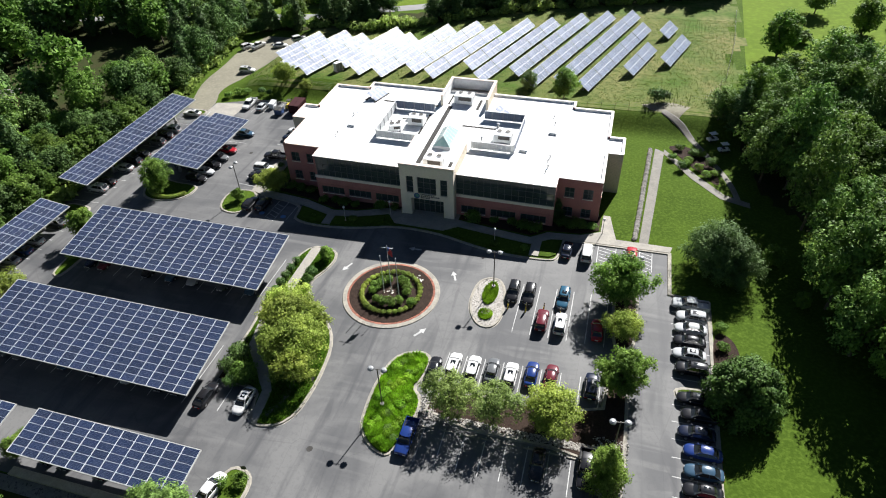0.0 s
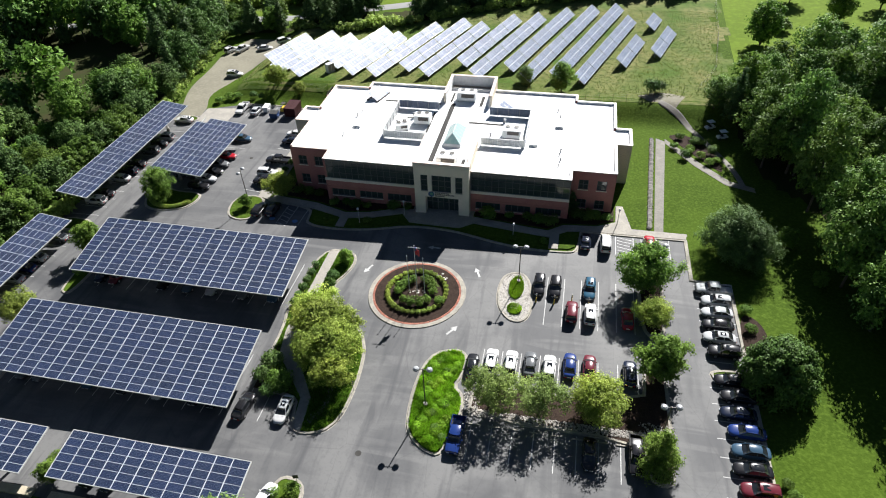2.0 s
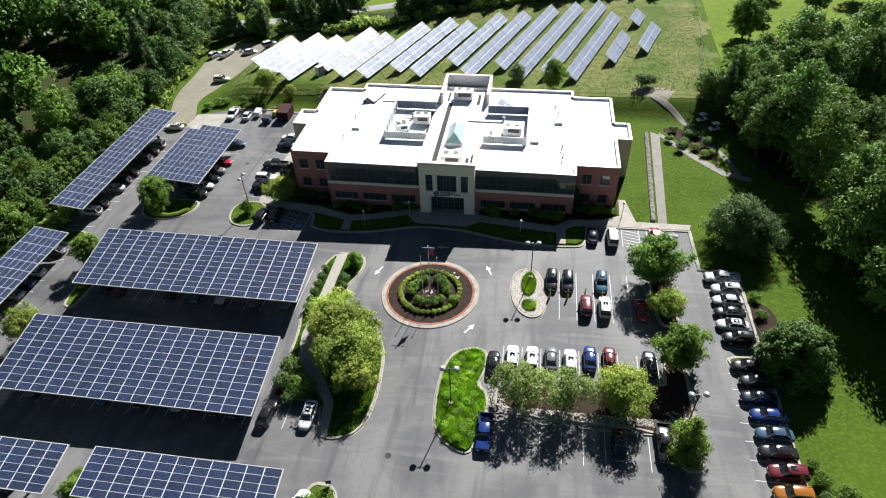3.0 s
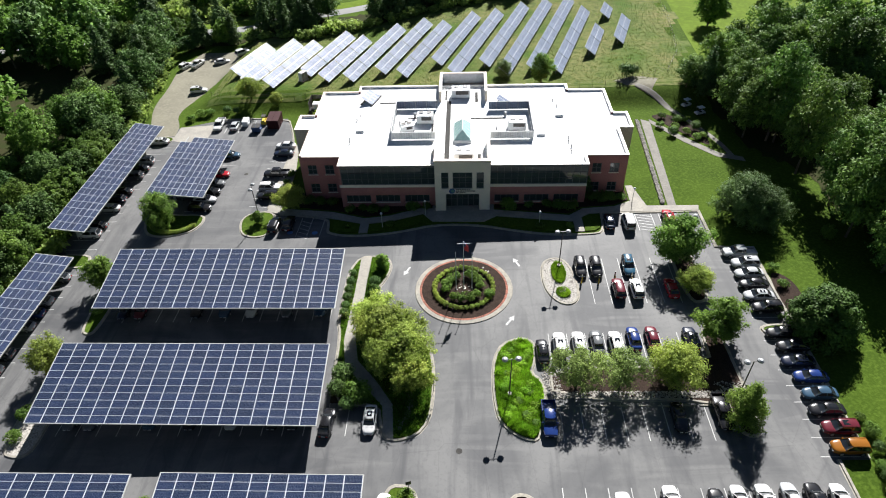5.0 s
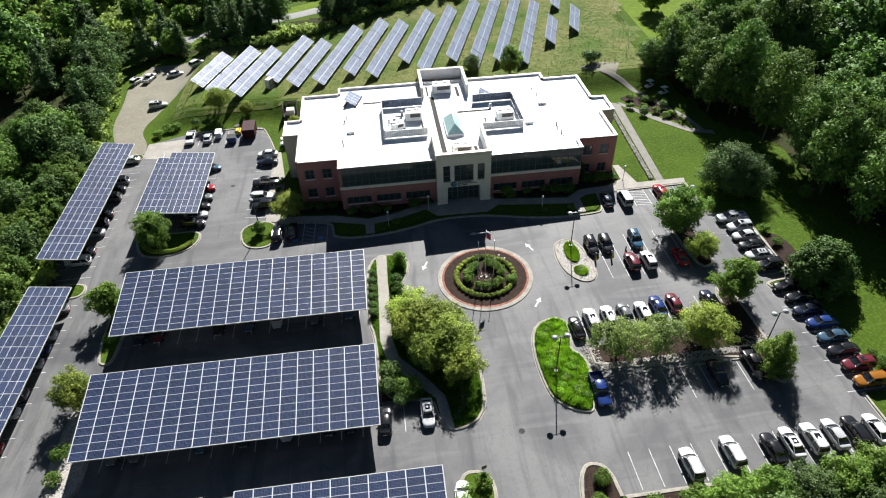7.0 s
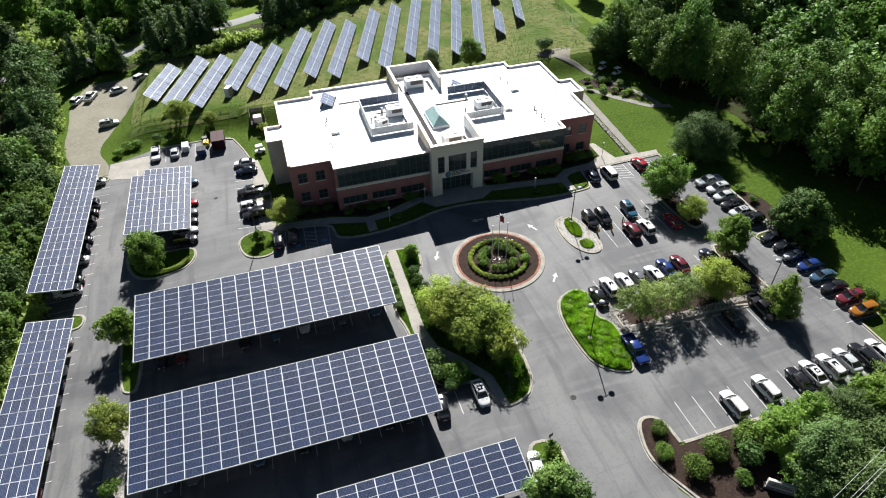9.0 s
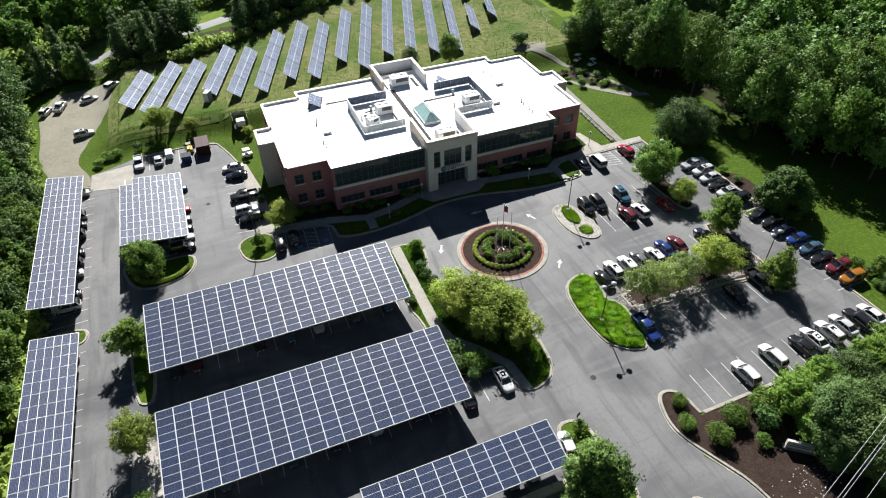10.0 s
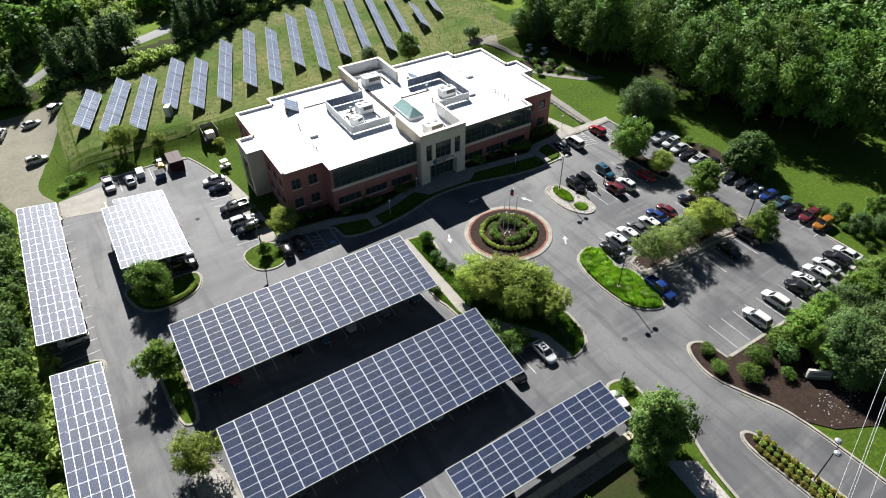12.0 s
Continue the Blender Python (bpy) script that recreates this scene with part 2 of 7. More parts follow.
LEAF_DOME = leaf_mat("leaves_dense", (0.062, 0.112, 0.02), (0.045, 0.088, 0.016), 0.35, through=0.08)
LEAF_WOODS = leaf_mat("leaves_woods", (0.14, 0.235, 0.045), (0.068, 0.135, 0.031), through=0.2)
LEAF_CONIFER = leaf_mat("needles", (0.09, 0.155, 0.05), (0.06, 0.11, 0.036), 0.35, through=0.27)
LEAF_SCRUB = leaf_mat("leaves_scrub", (0.33, 0.45, 0.11), (0.21, 0.32, 0.075))
LEAF_MEADOW = leaf_mat("meadow_blades", (0.09, 0.155, 0.022), (0.15, 0.16, 0.05))
LEAF_PINE = leaf_mat("soft_needles", (0.105, 0.175, 0.052), (0.078, 0.135, 0.04), 0.22, through=0.16)
LEAF_LAWN = leaf_mat("long_grass", (0.12, 0.215, 0.022), (0.075, 0.15, 0.016))
LEAF_LIME = leaf_mat("grass_blades", (0.22, 0.40, 0.025), (0.13, 0.27, 0.018))
LEAF_YELLOW = leaf_mat("golden_leaves", (0.30, 0.27, 0.05), (0.2, 0.2, 0.04))
YELLOW = mat("yellow_paint", (0.7, 0.48, 0.03), 0.5, var=(0.6, 0.4, 0.03), scale=3)
MAROON = mat("maroon_paint", (0.045, 0.012, 0.014), 0.6, spec=0.15, var=(0.035, 0.011, 0.012), scale=2)
NAVY = mat("navy_paint", (0.03, 0.07, 0.2), 0.5, var=(0.03, 0.06, 0.15), scale=2)
WIRE = mat("cable", (0.45, 0.45, 0.45), 0.5, metal=0.5)


def car_paint():
    m = bpy.data.materials.new("car_paint")
    m.use_nodes = True
    n, l = m.node_tree.nodes, m.node_tree.links
    b = n["Principled BSDF"]
    info = n.new("ShaderNodeObjectInfo")
    l.new(info.outputs["Color"], b.inputs["Base Color"])
    b.inputs["Roughness"].default_value, b.inputs["Coat Weight"].default_value, b.inputs["Coat Roughness"].default_value = 0.24, 0.6, 0.04
    b.inputs["Specular IOR Level"].default_value = 0.15
    b.inputs["Metallic"].default_value = 0.0
    return m


CARPAINT = car_paint()

# ---- mesh helpers ----
class Shape:
    """Vertices and faces collected into one mesh."""
    def __init__(self):
        self.v, self.f = [], []

    def add(self, verts, faces):
        k = len(self.v)
        self.v += [tuple(p) for p in verts]
        self.f += [tuple(i + k for i in q) for q in faces]
        return self

    def box(self, x0, y0, z0, x1, y1, z1, m=None, chamfer=0.0):
        c = chamfer
        if c:
            lo = [(x0, y0, z0), (x1, y0, z0), (x1, y1, z0), (x0, y1, z0)]
            mid = [(x0, y0, z1 - c), (x1, y0, z1 - c), (x1, y1, z1 - c), (x0, y1, z1 - c)]
            top = [(x0 + c, y0 + c, z1), (x1 - c, y0 + c, z1), (x1 - c, y1 - c, z1), (x0 + c, y1 - c, z1)]
            p = lo + mid + top
            f = [(3, 2, 1, 0), (8, 9, 10, 11)]
            for b in (0, 4):
                f += [(b + i, b + (i + 1) % 4, b + 4 + (i + 1) % 4, b + 4 + i) for i in range(4)]
        else:
            p = [(x, y, z) for z in (z0, z1) for x, y in ((x0, y0), (x1, y0), (x1, y1), (x0, y1))]
            f = [(3, 2, 1, 0), (4, 5, 6, 7), (0, 1, 5, 4), (1, 2, 6, 5), (2, 3, 7, 6), (3, 0, 4, 7)]
        if m is not None:
            p = [m @ Vector(q) for q in p]
        return self.add(p, f)

    def prism(self, poly, low, high):
        """low and high: numbers or functions of x, y."""
        zl = low if callable(low) else (lambda x, y: low)
        zh = high if callable(high) else (lambda x, y: high)
        n = len(poly)
        p = [(x, y, zl(x, y)) for x, y in poly] + [(x, y, zh(x, y)) for x, y in poly]
        return self.add(p, [tuple(range(n, 2 * n)), tuple(reversed(range(n)))] + [(i, (i + 1) % n, n + (i + 1) % n, n + i) for i in range(n)])

    def tube(self, a, b, r0, r1=None, sides=8):
        r1 = r0 if r1 is None else r1
        a, b = Vector(a), Vector(b)
        q = (b - a).to_track_quat("Z", "Y").to_matrix()
        ring = lambda c, r: [c + q @ Vector((r * math.cos(2 * math.pi * i / sides), r * math.sin(2 * math.pi * i / sides), 0)) for i in range(sides)]
        p = ring(a, r0) + ring(b, r1)
        f = [tuple(reversed(range(sides))), tuple(range(sides, 2 * sides))] + [(i, (i + 1) % sides, sides + (i + 1) % sides, sides + i) for i in range(sides)]
        return self.add(p, f)

    def mesh(self, name, material, smooth=False):
        me = bpy.data.meshes.new(name)
        me.from_pydata(self.v, [], self.f)
        me.materials.append(material)
        if smooth:
            me.shade_smooth()
        me.update()
        return me


def part(name, shape, material, parent=None, label="", smooth=False):
    """One mesh object, under a thing or a part where one is given."""
    data = shape if isinstance(shape, bpy.types.Mesh) else shape.mesh(name, material, smooth)
    ob = new(name, data)
    ob.parent = parent
    if label:
        ob["label"] = label
    return ob


def thing(name, label, category, group="", kind="", at=None):
    ob = tagged(new(name), label, category, group, kind)
    ob.empty_display_size = 0.3
    if at is not None:
        ob.matrix_basis = at
    return ob


def sm(u):
    u = min(max(u, 0.0), 1.0)
    return u * u * (3 - 2 * u)


def terr(x, y):
    """Height of the ground: a gently falling plane, with a grass bank up to the field behind the building."""
    start = 126.0 - 2.5 * sm((x + 69) / 6)
    return 0.0204 * x - 0.0089 * y + 0.89 + 3.0 * sm((y - start) / 7.5) * sm((x + 97) / 10)


def rounded(poly, times=2):
    """A closed outline with its corners cut round."""
    for _ in range(times):
        out = []
        for (x0, y0), (x1, y1) in zip(poly, poly[1:] + poly[:1]):
            out += [(0.75 * x0 + 0.25 * x1, 0.75 * y0 + 0.25 * y1), (0.25 * x0 + 0.75 * x1, 0.25 * y0 + 0.75 * y1)]
        poly = out
    return poly


def ccw(poly):
    a = sum(x0 * y1 - x1 * y0 for (x0, y0), (x1, y1) in zip(poly, poly[1:] + poly[:1]))
    return poly if a > 0 else poly[::-1]


def inset(poly, d):
    """A counter-clockwise outline moved inwards by d."""
    out = []
    n = len(poly)
    for i in range(n):
        a, b, c = Vector(poly[i - 1]), Vector(poly[i]), Vector(poly[(i + 1) % n])
        e0, e1 = (b - a).normalized(), (c - b).normalized()
        n0, n1 = Vector((-e0.y, e0.x)), Vector((-e1.y, e1.x))
        m = n0 + n1
        m = m.normalized() if m.length > 1e-6 else n0
        k = d / max(0.4, m.dot(n0))
        out.append(tuple(b + m * k))
    return out


def inside(x, y, poly):
    hit = False
    for (x0, y0), (x1, y1) in zip(poly, poly[1:] + poly[:1]):
        if (y0 > y) != (y1 > y) and x < (x1 - x0) * (y - y0) / (y1 - y0) + x0:
            hit = not hit
    return hit


def ellipse(cx, cy, rx, ry, n=40):
    return [(cx + rx * math.cos(2 * math.pi * i / n), cy + ry * math.sin(2 * math.pi * i / n)) for i in range(n)]


def over(h):
    return lambda x, y: terr(x, y) + h


def sheet(name, poly, h, material, label, category, thick=0.25):
    ob = part(name, Shape().prism(ccw(poly), over(h - thick), over(h)), material)
    return tagged(ob, label, category, kind="structure")


def kerb_ring(poly, width=0.35, high=0.17, material=None, label="pale concrete kerb round a planted island", gutter=0.22, parent=None):
    """A raised closed kerb with a flat gutter apron outside it."""
    poly = ccw(poly)
    inner, outer, face = inset(poly, width), inset(poly, -gutter), inset(poly, 0.06)
    n = len(poly)
    v = [(x, y, terr(x, y) + h) for ring, h in ((outer, 0.012), (poly, 0.03), (face, high), (inner, high), (inner, -0.1)) for x, y in ring]
    f = [(k * n + i, k * n + (i + 1) % n, (k + 1) * n + (i + 1) % n, (k + 1) * n + i) for k in range(4) for i in range(n)]
    ob = part("kerb", Shape().add(v, f), material or KERB, parent)
    return tagged(ob, label, "kerb", kind="structure") if parent is None else ob


def kerb_line(points, width=0.35, high=0.17, label="pale concrete kerb along the car park", left=True):
    """A raised open kerb along points; the kerb's back lies to the left of the way."""
    pts = [Vector(p) for p in points]
    rows = []
    for off, h in ((-0.25, 0.012), (0, 0.03), (0.05, high), (width, high), (width, -0.1)):
        row = []
        for i, p in enumerate(pts):
            e0 = (p - pts[i - 1]).normalized() if i else (pts[1] - p).normalized()
            e1 = (pts[i + 1] - p).normalized() if i + 1 < len(pts) else e0
            m = Vector((-e0.y, e0.x)) + Vector((-e1.y, e1.x))
            m.normalize()
            k = off / max(0.4, m.dot(Vector((-e0.y, e0.x))))
            q = p + m * k * (1 if left else -1)
            row.append((q.x, q.y, terr(q.x, q.y) + h))
        rows.append(row)
    n = len(pts)
    f = [(k * n + i, k * n + i + 1, (k + 1) * n + i + 1, (k + 1) * n + i) for k in range(4) for i in range(n - 1)]
    if not left:
        f = [tuple(reversed(q)) for q in f]
    return tagged(part("kerb", Shape().add(sum(rows, []), f), KERB), label, "kerb", kind="structure")


def bend(points, times=2):
    """An open line with its corners cut round."""
    for _ in range(times):
        out = [points[0]]
        for (x0, y0), (x1, y1) in zip(points, points[1:]):
            out += [(0.75 * x0 + 0.25 * x1, 0.75 * y0 + 0.25 * y1), (0.25 * x0 + 0.75 * x1, 0.25 * y0 + 0.75 * y1)]
        points = out + [points[-1]]
    return points


# ---- ground ----
def axis(lo, hi, step, far):
    a = list(np.arange(lo, hi + 0.1, step))
    out, d = [], step
    p = hi
    while p < far:
        d *= 1.35
        p += d
        out.append(p)
    neg, d, p = [], step, lo
    while p > -far:
        d *= 1.35
        p -= d
        neg.append(p)
    return neg[::-1] + a + out


gx, gy = axis(-130, 60, 1.5, 1600), axis(-20, 210, 1.5, 1800)
verts = [(x, y, terr(max(-260, min(160, x)), max(-100, min(330, y)))) for y in gy for x in gx]
faces = [(j * len(gx) + i, j * len(gx) + i + 1, (j + 1) * len(gx) + i + 1, (j + 1) * len(gx) + i) for j in range(len(gy) - 1) for i in range(len(gx) - 1)]
tagged(part("ground", Shape().add(verts, faces), GRASS, smooth=True), "mown green lawn and rough meadow grass", "ground", kind="structure")

fx, fy = list(np.arange(-98, 34, 2.0)), list(np.arange(126, 236, 2.0))
faces = []
keep = {}
mv = []
for j, y in enumerate(fy):
    for i, x in enumerate(fx):
        keep[i, j] = len(mv)
        mv.append((x, y, terr(x, y) + 0.03))
for j in range(len(fy) - 1):
    for i in range(len(fx) - 1):
        x, y = fx[i], fy[j]
        if y > 129 and x > -94 + (y - 129) * 0.05 and y < 166 + (x + 92) * 0.40 and x < 26 + (y - 150) * 0.11 + 2 * math.sin(y * 0.3):
            faces.append((keep[i, j], keep[i + 1, j], keep[i + 1, j + 1], keep[i, j + 1]))
tagged(part("meadow", Shape().add(mv, faces), MEADOW, smooth=True), "rough meadow grass with dry yellow patches", "meadow", kind="structure")



def cover(name, poly, step, h, material, label, category):
    """A ragged sheet laid over the ground within an outline."""
    r = random.Random(12)
    xs, ys = [p[0] for p in poly], [p[1] for p in poly]
    nx, ny = int((max(xs) - min(xs)) / step) + 1, int((max(ys) - min(ys)) / step) + 1
    v = []
    for j in range(ny + 1):
        for i in range(nx + 1):
            x, y = min(xs) + step * (i + r.uniform(-0.3, 0.3)), min(ys) + step * (j + r.uniform(-0.3, 0.3))
            v.append((x, y, terr(x, y) + h))
    w = nx + 1
    f = [(j * w + i, j * w + i + 1, (j + 1) * w + i + 1, (j + 1) * w + i) for j in range(ny) for i in range(nx) if inside(min(xs) + step * (i + 0.5), min(ys) + step * (j + 0.5), poly)]
    return tagged(part(name, Shape().add(v, f), material, smooth=True), label, category, kind="structure")


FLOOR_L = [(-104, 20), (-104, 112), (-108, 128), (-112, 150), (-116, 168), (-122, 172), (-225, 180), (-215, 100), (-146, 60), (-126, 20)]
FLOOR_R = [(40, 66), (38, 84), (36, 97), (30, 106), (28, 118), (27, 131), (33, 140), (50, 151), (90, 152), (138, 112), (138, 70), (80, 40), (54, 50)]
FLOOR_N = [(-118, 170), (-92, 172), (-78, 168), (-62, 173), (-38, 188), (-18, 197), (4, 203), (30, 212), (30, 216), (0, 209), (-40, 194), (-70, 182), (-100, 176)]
# FLOOR_S is grass; its shade is laid on as a dark sheet
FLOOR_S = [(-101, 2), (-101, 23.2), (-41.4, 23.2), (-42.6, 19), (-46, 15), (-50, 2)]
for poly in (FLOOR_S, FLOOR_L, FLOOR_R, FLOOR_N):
    cover("forest_floor", poly, 2.0, 0.05, SHADELITTER, "leaf litter and undergrowth below the woods, with shade put into its dark colour", "forest floor")
FRONT = [(-53.6, 80.2), (-50.6, 79.1), (-45.1, 79.1), (-39.5, 80.1), (-34.0, 81.9), (-26.1, 81.5), (-20.2, 79.7), (-13.8, 78.3), (-6.2, 78.2), (-4.4, 79.1)]
LOT = [(-101.6, 24), (-38, 24), (-33.8, 23.4), (-33, 21.8), (-34.8, 17), (-35.6, 12.6), (-36.5, 4), (-37.5, -14), (-41, -70), (-16, -70), (-20, -14), (-20, 3.9), (-20.7, 15.3), (-23.7, 20.9),
       (-20, 26), (15.1, 26), (15.1, 35), (18.8, 35), (18.8, 73.6), (13.2, 74.4), (13.2, 84.6), (-4.0, 84.6)] + FRONT[::-1] + [(-53.8, 84.6), (-63.6, 86.0), (-66.4, 88.2),
       (-66.6, 112.2), (-68.3, 118.4), (-70.6, 124.5), (-87.2, 124.5), (-95.4, 121.3), (-101.6, 118)]
sheet("road", LOT, 0.02, ASPHALT, "grey sunlit asphalt car park and access lanes", "car park")


def ribbon(name, one, other, h, material, label, category, along=48, across=10):
    """A road laid over the ground between two edge lines."""
    def even(line):
        line = [Vector(p) for p in bend(line, 2)]
        run = [0.0]
        for a, b in zip(line, line[1:]):
            run.append(run[-1] + (b - a).length)
        return [Vector((np.interp(run[-1] * k / along, run, [p.x for p in line]), np.interp(run[-1] * k / along, run, [p.y for p in line]))) for k in range(along + 1)]
    v, f = [], []
    for a, b in zip(even(one), even(other)):
        for k in range(across + 1):
            p = a.lerp(b, k / across)
            v.append((p.x, p.y, terr(p.x, p.y) + (h if 0 < k < across else -0.05)))
    w = across + 1
    f = [(j * w + i, j * w + i + 1, (j + 1) * w + i + 1, (j + 1) * w + i) for j in range(along) for i in range(across)]
    return tagged(part(name, Shape().add(v, f), material, smooth=True), label, category, kind="structure")


ribbon("gravel_drive", [(-101.8, 117.5), (-103.0, 121.5), (-107, 132.2), (-107.4, 143.2), (-109.5, 155.7), (-106, 166.5)], [(-95, 117.5), (-95.2, 121.4), (-98.7, 128.5), (-95.9, 137.2), (-89, 156), (-91.0, 166.5)],
       0.06, DRIVE, "pale tan gravel service drive", "drive")
sheet("concrete_pad", [(-95.4, 121.6), (-95.4, 115.4), (-87.6, 113.2), (-86.9, 122.4)], 0.045, CONCRETE, "pale concrete service pad", "pavement")


# ---- pavements ----
def walkway(poly, label, h=0.15, material=None):
    return sheet("pavement", poly, h, material or CONCRETE, label, "pavement")


walkway([(-63.6, 86.2), (-54.0, 84.7), (-47.0, 82.6), (-42.0, 83.4), (-36.5, 85.4), (-34.6, 83.0), (-25.4, 82.6), (-23.0, 84.3), (-15.0, 83.0), (-9.6, 82.2), (-6.4, 84.3), (-1.5, 84.9), (-1.5, 86.4),
         (-7.2, 86.0), (-9.9, 84.0), (-15.0, 84.8), (-23.4, 86.2), (-23.4, 89.5), (-34.8, 89.5), (-34.8, 87.0), (-37.4, 87.0), (-42.6, 85.0), (-47.2, 84.3), (-53.5, 86.5), (-63.2, 87.9)],
        "grey concrete footpath in front of the building")
walkway([(-1.5, 84.7), (13.2, 84.7), (13.6, 86.2), (4.4, 86.4), (3.0, 93), (1.8, 93), (1.7, 88), (-1.5, 86.4)], "pale concrete footpath at the building's corner")
walkway([(8.2, 86.4), (9.7, 86.4), (12.1, 118.0), (10.3, 119.2)], "straight worn concrete footpath across the lawn", 0.06, PATHGREY)
walkway([(12.0, 117.4), (17.0, 109.0), (22.0, 102.8), (27, 100.8), (27, 102.4), (22.9, 104.2), (18.2, 110.2), (12.1, 119.2)], "winding worn concrete footpath through the garden", 0.06, PATHGREY)
ribbon("pavement", [(11.5, 131.5), (17.4, 126.8), (21.2, 118), (24.9, 108.4), (25.8, 102)], [(10.8, 130.0), (16.4, 125.4), (20.1, 117.4), (23.8, 107.8), (24.7, 101.6)], 0.08, PATHGREY, "winding worn concrete footpath below the trees", "pavement")
ribbon("gravel_patch", [(6.2, 133.4), (12, 136.4), (17.4, 134.4)], [(8.6, 131.0), (11, 130.0), (14.4, 128.4)], 0.07, DRIVE, "small gravel turning place at the top of the path", "gravel", 16, 5)
for px in (-47.0, -8.6):
    walkway([(px - 0.8, 79.2 if px > -20 else 80.0), (px + 0.8, 79.2 if px > -20 else 80.0), (px + 0.8, 84.0), (px - 0.8, 84.0)], "short concrete footpath between two lawns", 0.16)
walkway([(-66.2, 87.2), (-63.6, 86.2), (-63.4, 93), (-63.6, 101), (-65.2, 112), (-66.4, 112)], "concrete footpath beside the building's end", 0.15)
kerb_line(bend([(-63.6, 86.0), (-54.2, 84.6), (-53.7, 82.0)] + FRONT + [(-4.0, 84.6)], 2), left=True)
kerb_line([(-4.0, 84.6), (13.2, 84.6), (13.2, 74.6), (18.8, 73.9), (18.8, 35.2)][::-1], left=True)
kerb_line(bend([(15.1, 35.0), (15.1, 26), (-19.6, 26)], 1)[::-1], left=False)
kerb_line(bend([(-16.0, -70), (-20.0, -14), (-20, 3.9), (-20.7, 15.3), (-22.6, 19.6), (-24.4, 23.6), (-24.8, 26.5), (-23.6, 30.2), (-21.9, 30.8), (-20.2, 29.6), (-19.9, 26)], 2), left=False)
kerb_line(bend([(-38, 24), (-34.2, 23.8), (-33, 21.8), (-34.8, 17), (-35.6, 12.6), (-36.5, 4), (-37.5, -14), (-41, -70)], 2), left=False)
kerb_line(bend([(-66.4, 88.2), (-66.6, 112.2), (-68.3, 118.4), (-70.6, 124.5), (-86.6, 124.6)], 1), left=False)


# ---- planted islands ----
def island(poly, fill, label, h=0.12, times=2):
    poly = ccw(rounded(poly, times))
    kerb_ring(poly)
    sheet("planting_bed", inset(poly, 0.33), h, fill, label, "planting bed", 0.2)
    return poly


ROUND = ellipse(-28.9, 65.2, 7.75, 7.75, 56)
kerb_ring(ROUND, 0.75, 0.13, gutter=0.02, label="pale concrete kerb round the roundabout")
island([(-15.2, 72.2), (-12.4, 72.4), (-10.9, 68), (-10.8, 63.0), (-12.2, 61.0), (-14.6, 61.6), (-16.4, 65), (-16.4, 70)], GRAVEL, "river-stone bed of a small car park island")
GREEN = island([(-20.8, 54.7), (-23.4, 53.7), (-24.7, 51.0), (-25.1, 46.8), (-24.9, 43.0), (-24.4, 40.4), (-23.0, 38.7), (-21.2, 37.6), (-19.6, 37.4), (-18.9, 38.9), (-18.3, 41.8), (-17.8, 44.9), (-18.2, 47.0), (-19.6, 48.2), (-18.8, 50.0), (-18.6, 53.2), (-19.4, 54.4)], GRASS, "island overgrown with tall bright grass", times=1)
island([(-17.2, 49.3), (4.8, 49.0), (5.2, 56.6), (7.8, 56.6), (8.1, 50.0), (8.1, 40.0), (7.5, 38.1), (5.7, 38.1), (4.95, 40.0), (4.9, 43.4), (-17.2, 43.6)], MULCH, "mulched tree bed between two parking rows", times=1)
island([(5.0, 61.4), (8.0, 61.4), (8.6, 64), (8.6, 76.6), (7.0, 77.8), (5.0, 76.6)], MULCH, "narrow mulched island below two trees")
MEDIAN = island([(-48.0, 73.6), (-42.0, 73.6), (-40.7, 71.0), (-41.4, 67.6), (-42.6, 65.2), (-42.0, 62.0), (-37.6, 58.4), (-33.6, 54.0), (-32.6, 46), (-33.4, 38.6), (-38.6, 37.0), (-39.8, 40.4), (-40.2, 43.0), (-47.0, 43.0), (-47.2, 55), (-48.2, 58.5)], GRASS,
                "large island of grass, shrubs and trees")
PATH = [(-46.3, 73.2), (-46.3, 64.7), (-46.4, 58), (-46.5, 54.5), (-45.6, 49.6), (-42, 45.6), (-39.6, 42.8), (-39.0, 38.2), (-37.7, 37.9), (-38.2, 43), (-40.8, 46.9), (-43.9, 50.6), (-44.7, 54.5), (-44.6, 60), (-44.6, 65), (-44.5, 73.2)]
sheet("pavement", PATH, 0.17, CONCRETE, "pale concrete footpath through the island", "pavement")
sheet("planting_bed", [(-46.7, 43.4), (-40.6, 43.4), (-42.4, 45.2), (-45.7, 49.3), (-46.6, 53)], 0.15, MULCH, "dark mulch bed with evergreen shrubs", "planting bed", 0.2)
sheet("planting_bed", [(-47.7, 58.8), (-46.5, 58.2), (-46.5, 70), (-47.6, 70)], 0.15, MULCH, "dark mulch strip beside the path", "planting bed", 0.2)
island([(-38.4, 31.8), (-34.4, 31.6), (-33.9, 27.6), (-35.5, 25.6), (-37.4, 26.4)], GRASS, "small grass island beside the carport")
island([(-28.4, 17.6), (-26.6, 16.0), (-25.4, 6), (-24.6, -10), (-28.6, -10), (-28.8, 8), (-29.6, 15.4)], MULCH, "mulched median of the entrance road with low shrubs")
island([(-90.0, 89.2), (-88.2, 81.4), (-84.5, 79.6), (-79.4, 80.6), (-77.4, 83.6), (-78.0, 86.8), (-84, 86.6)], GRASS, "grass island below a carport with a clipped hedge")
island([(-70.8, 86.6), (-64.2, 87.6), (-63.7, 80.2), (-66.5, 78.9), (-69.9, 80.4)], GRASS, "small grass island with a lamp and young tree")
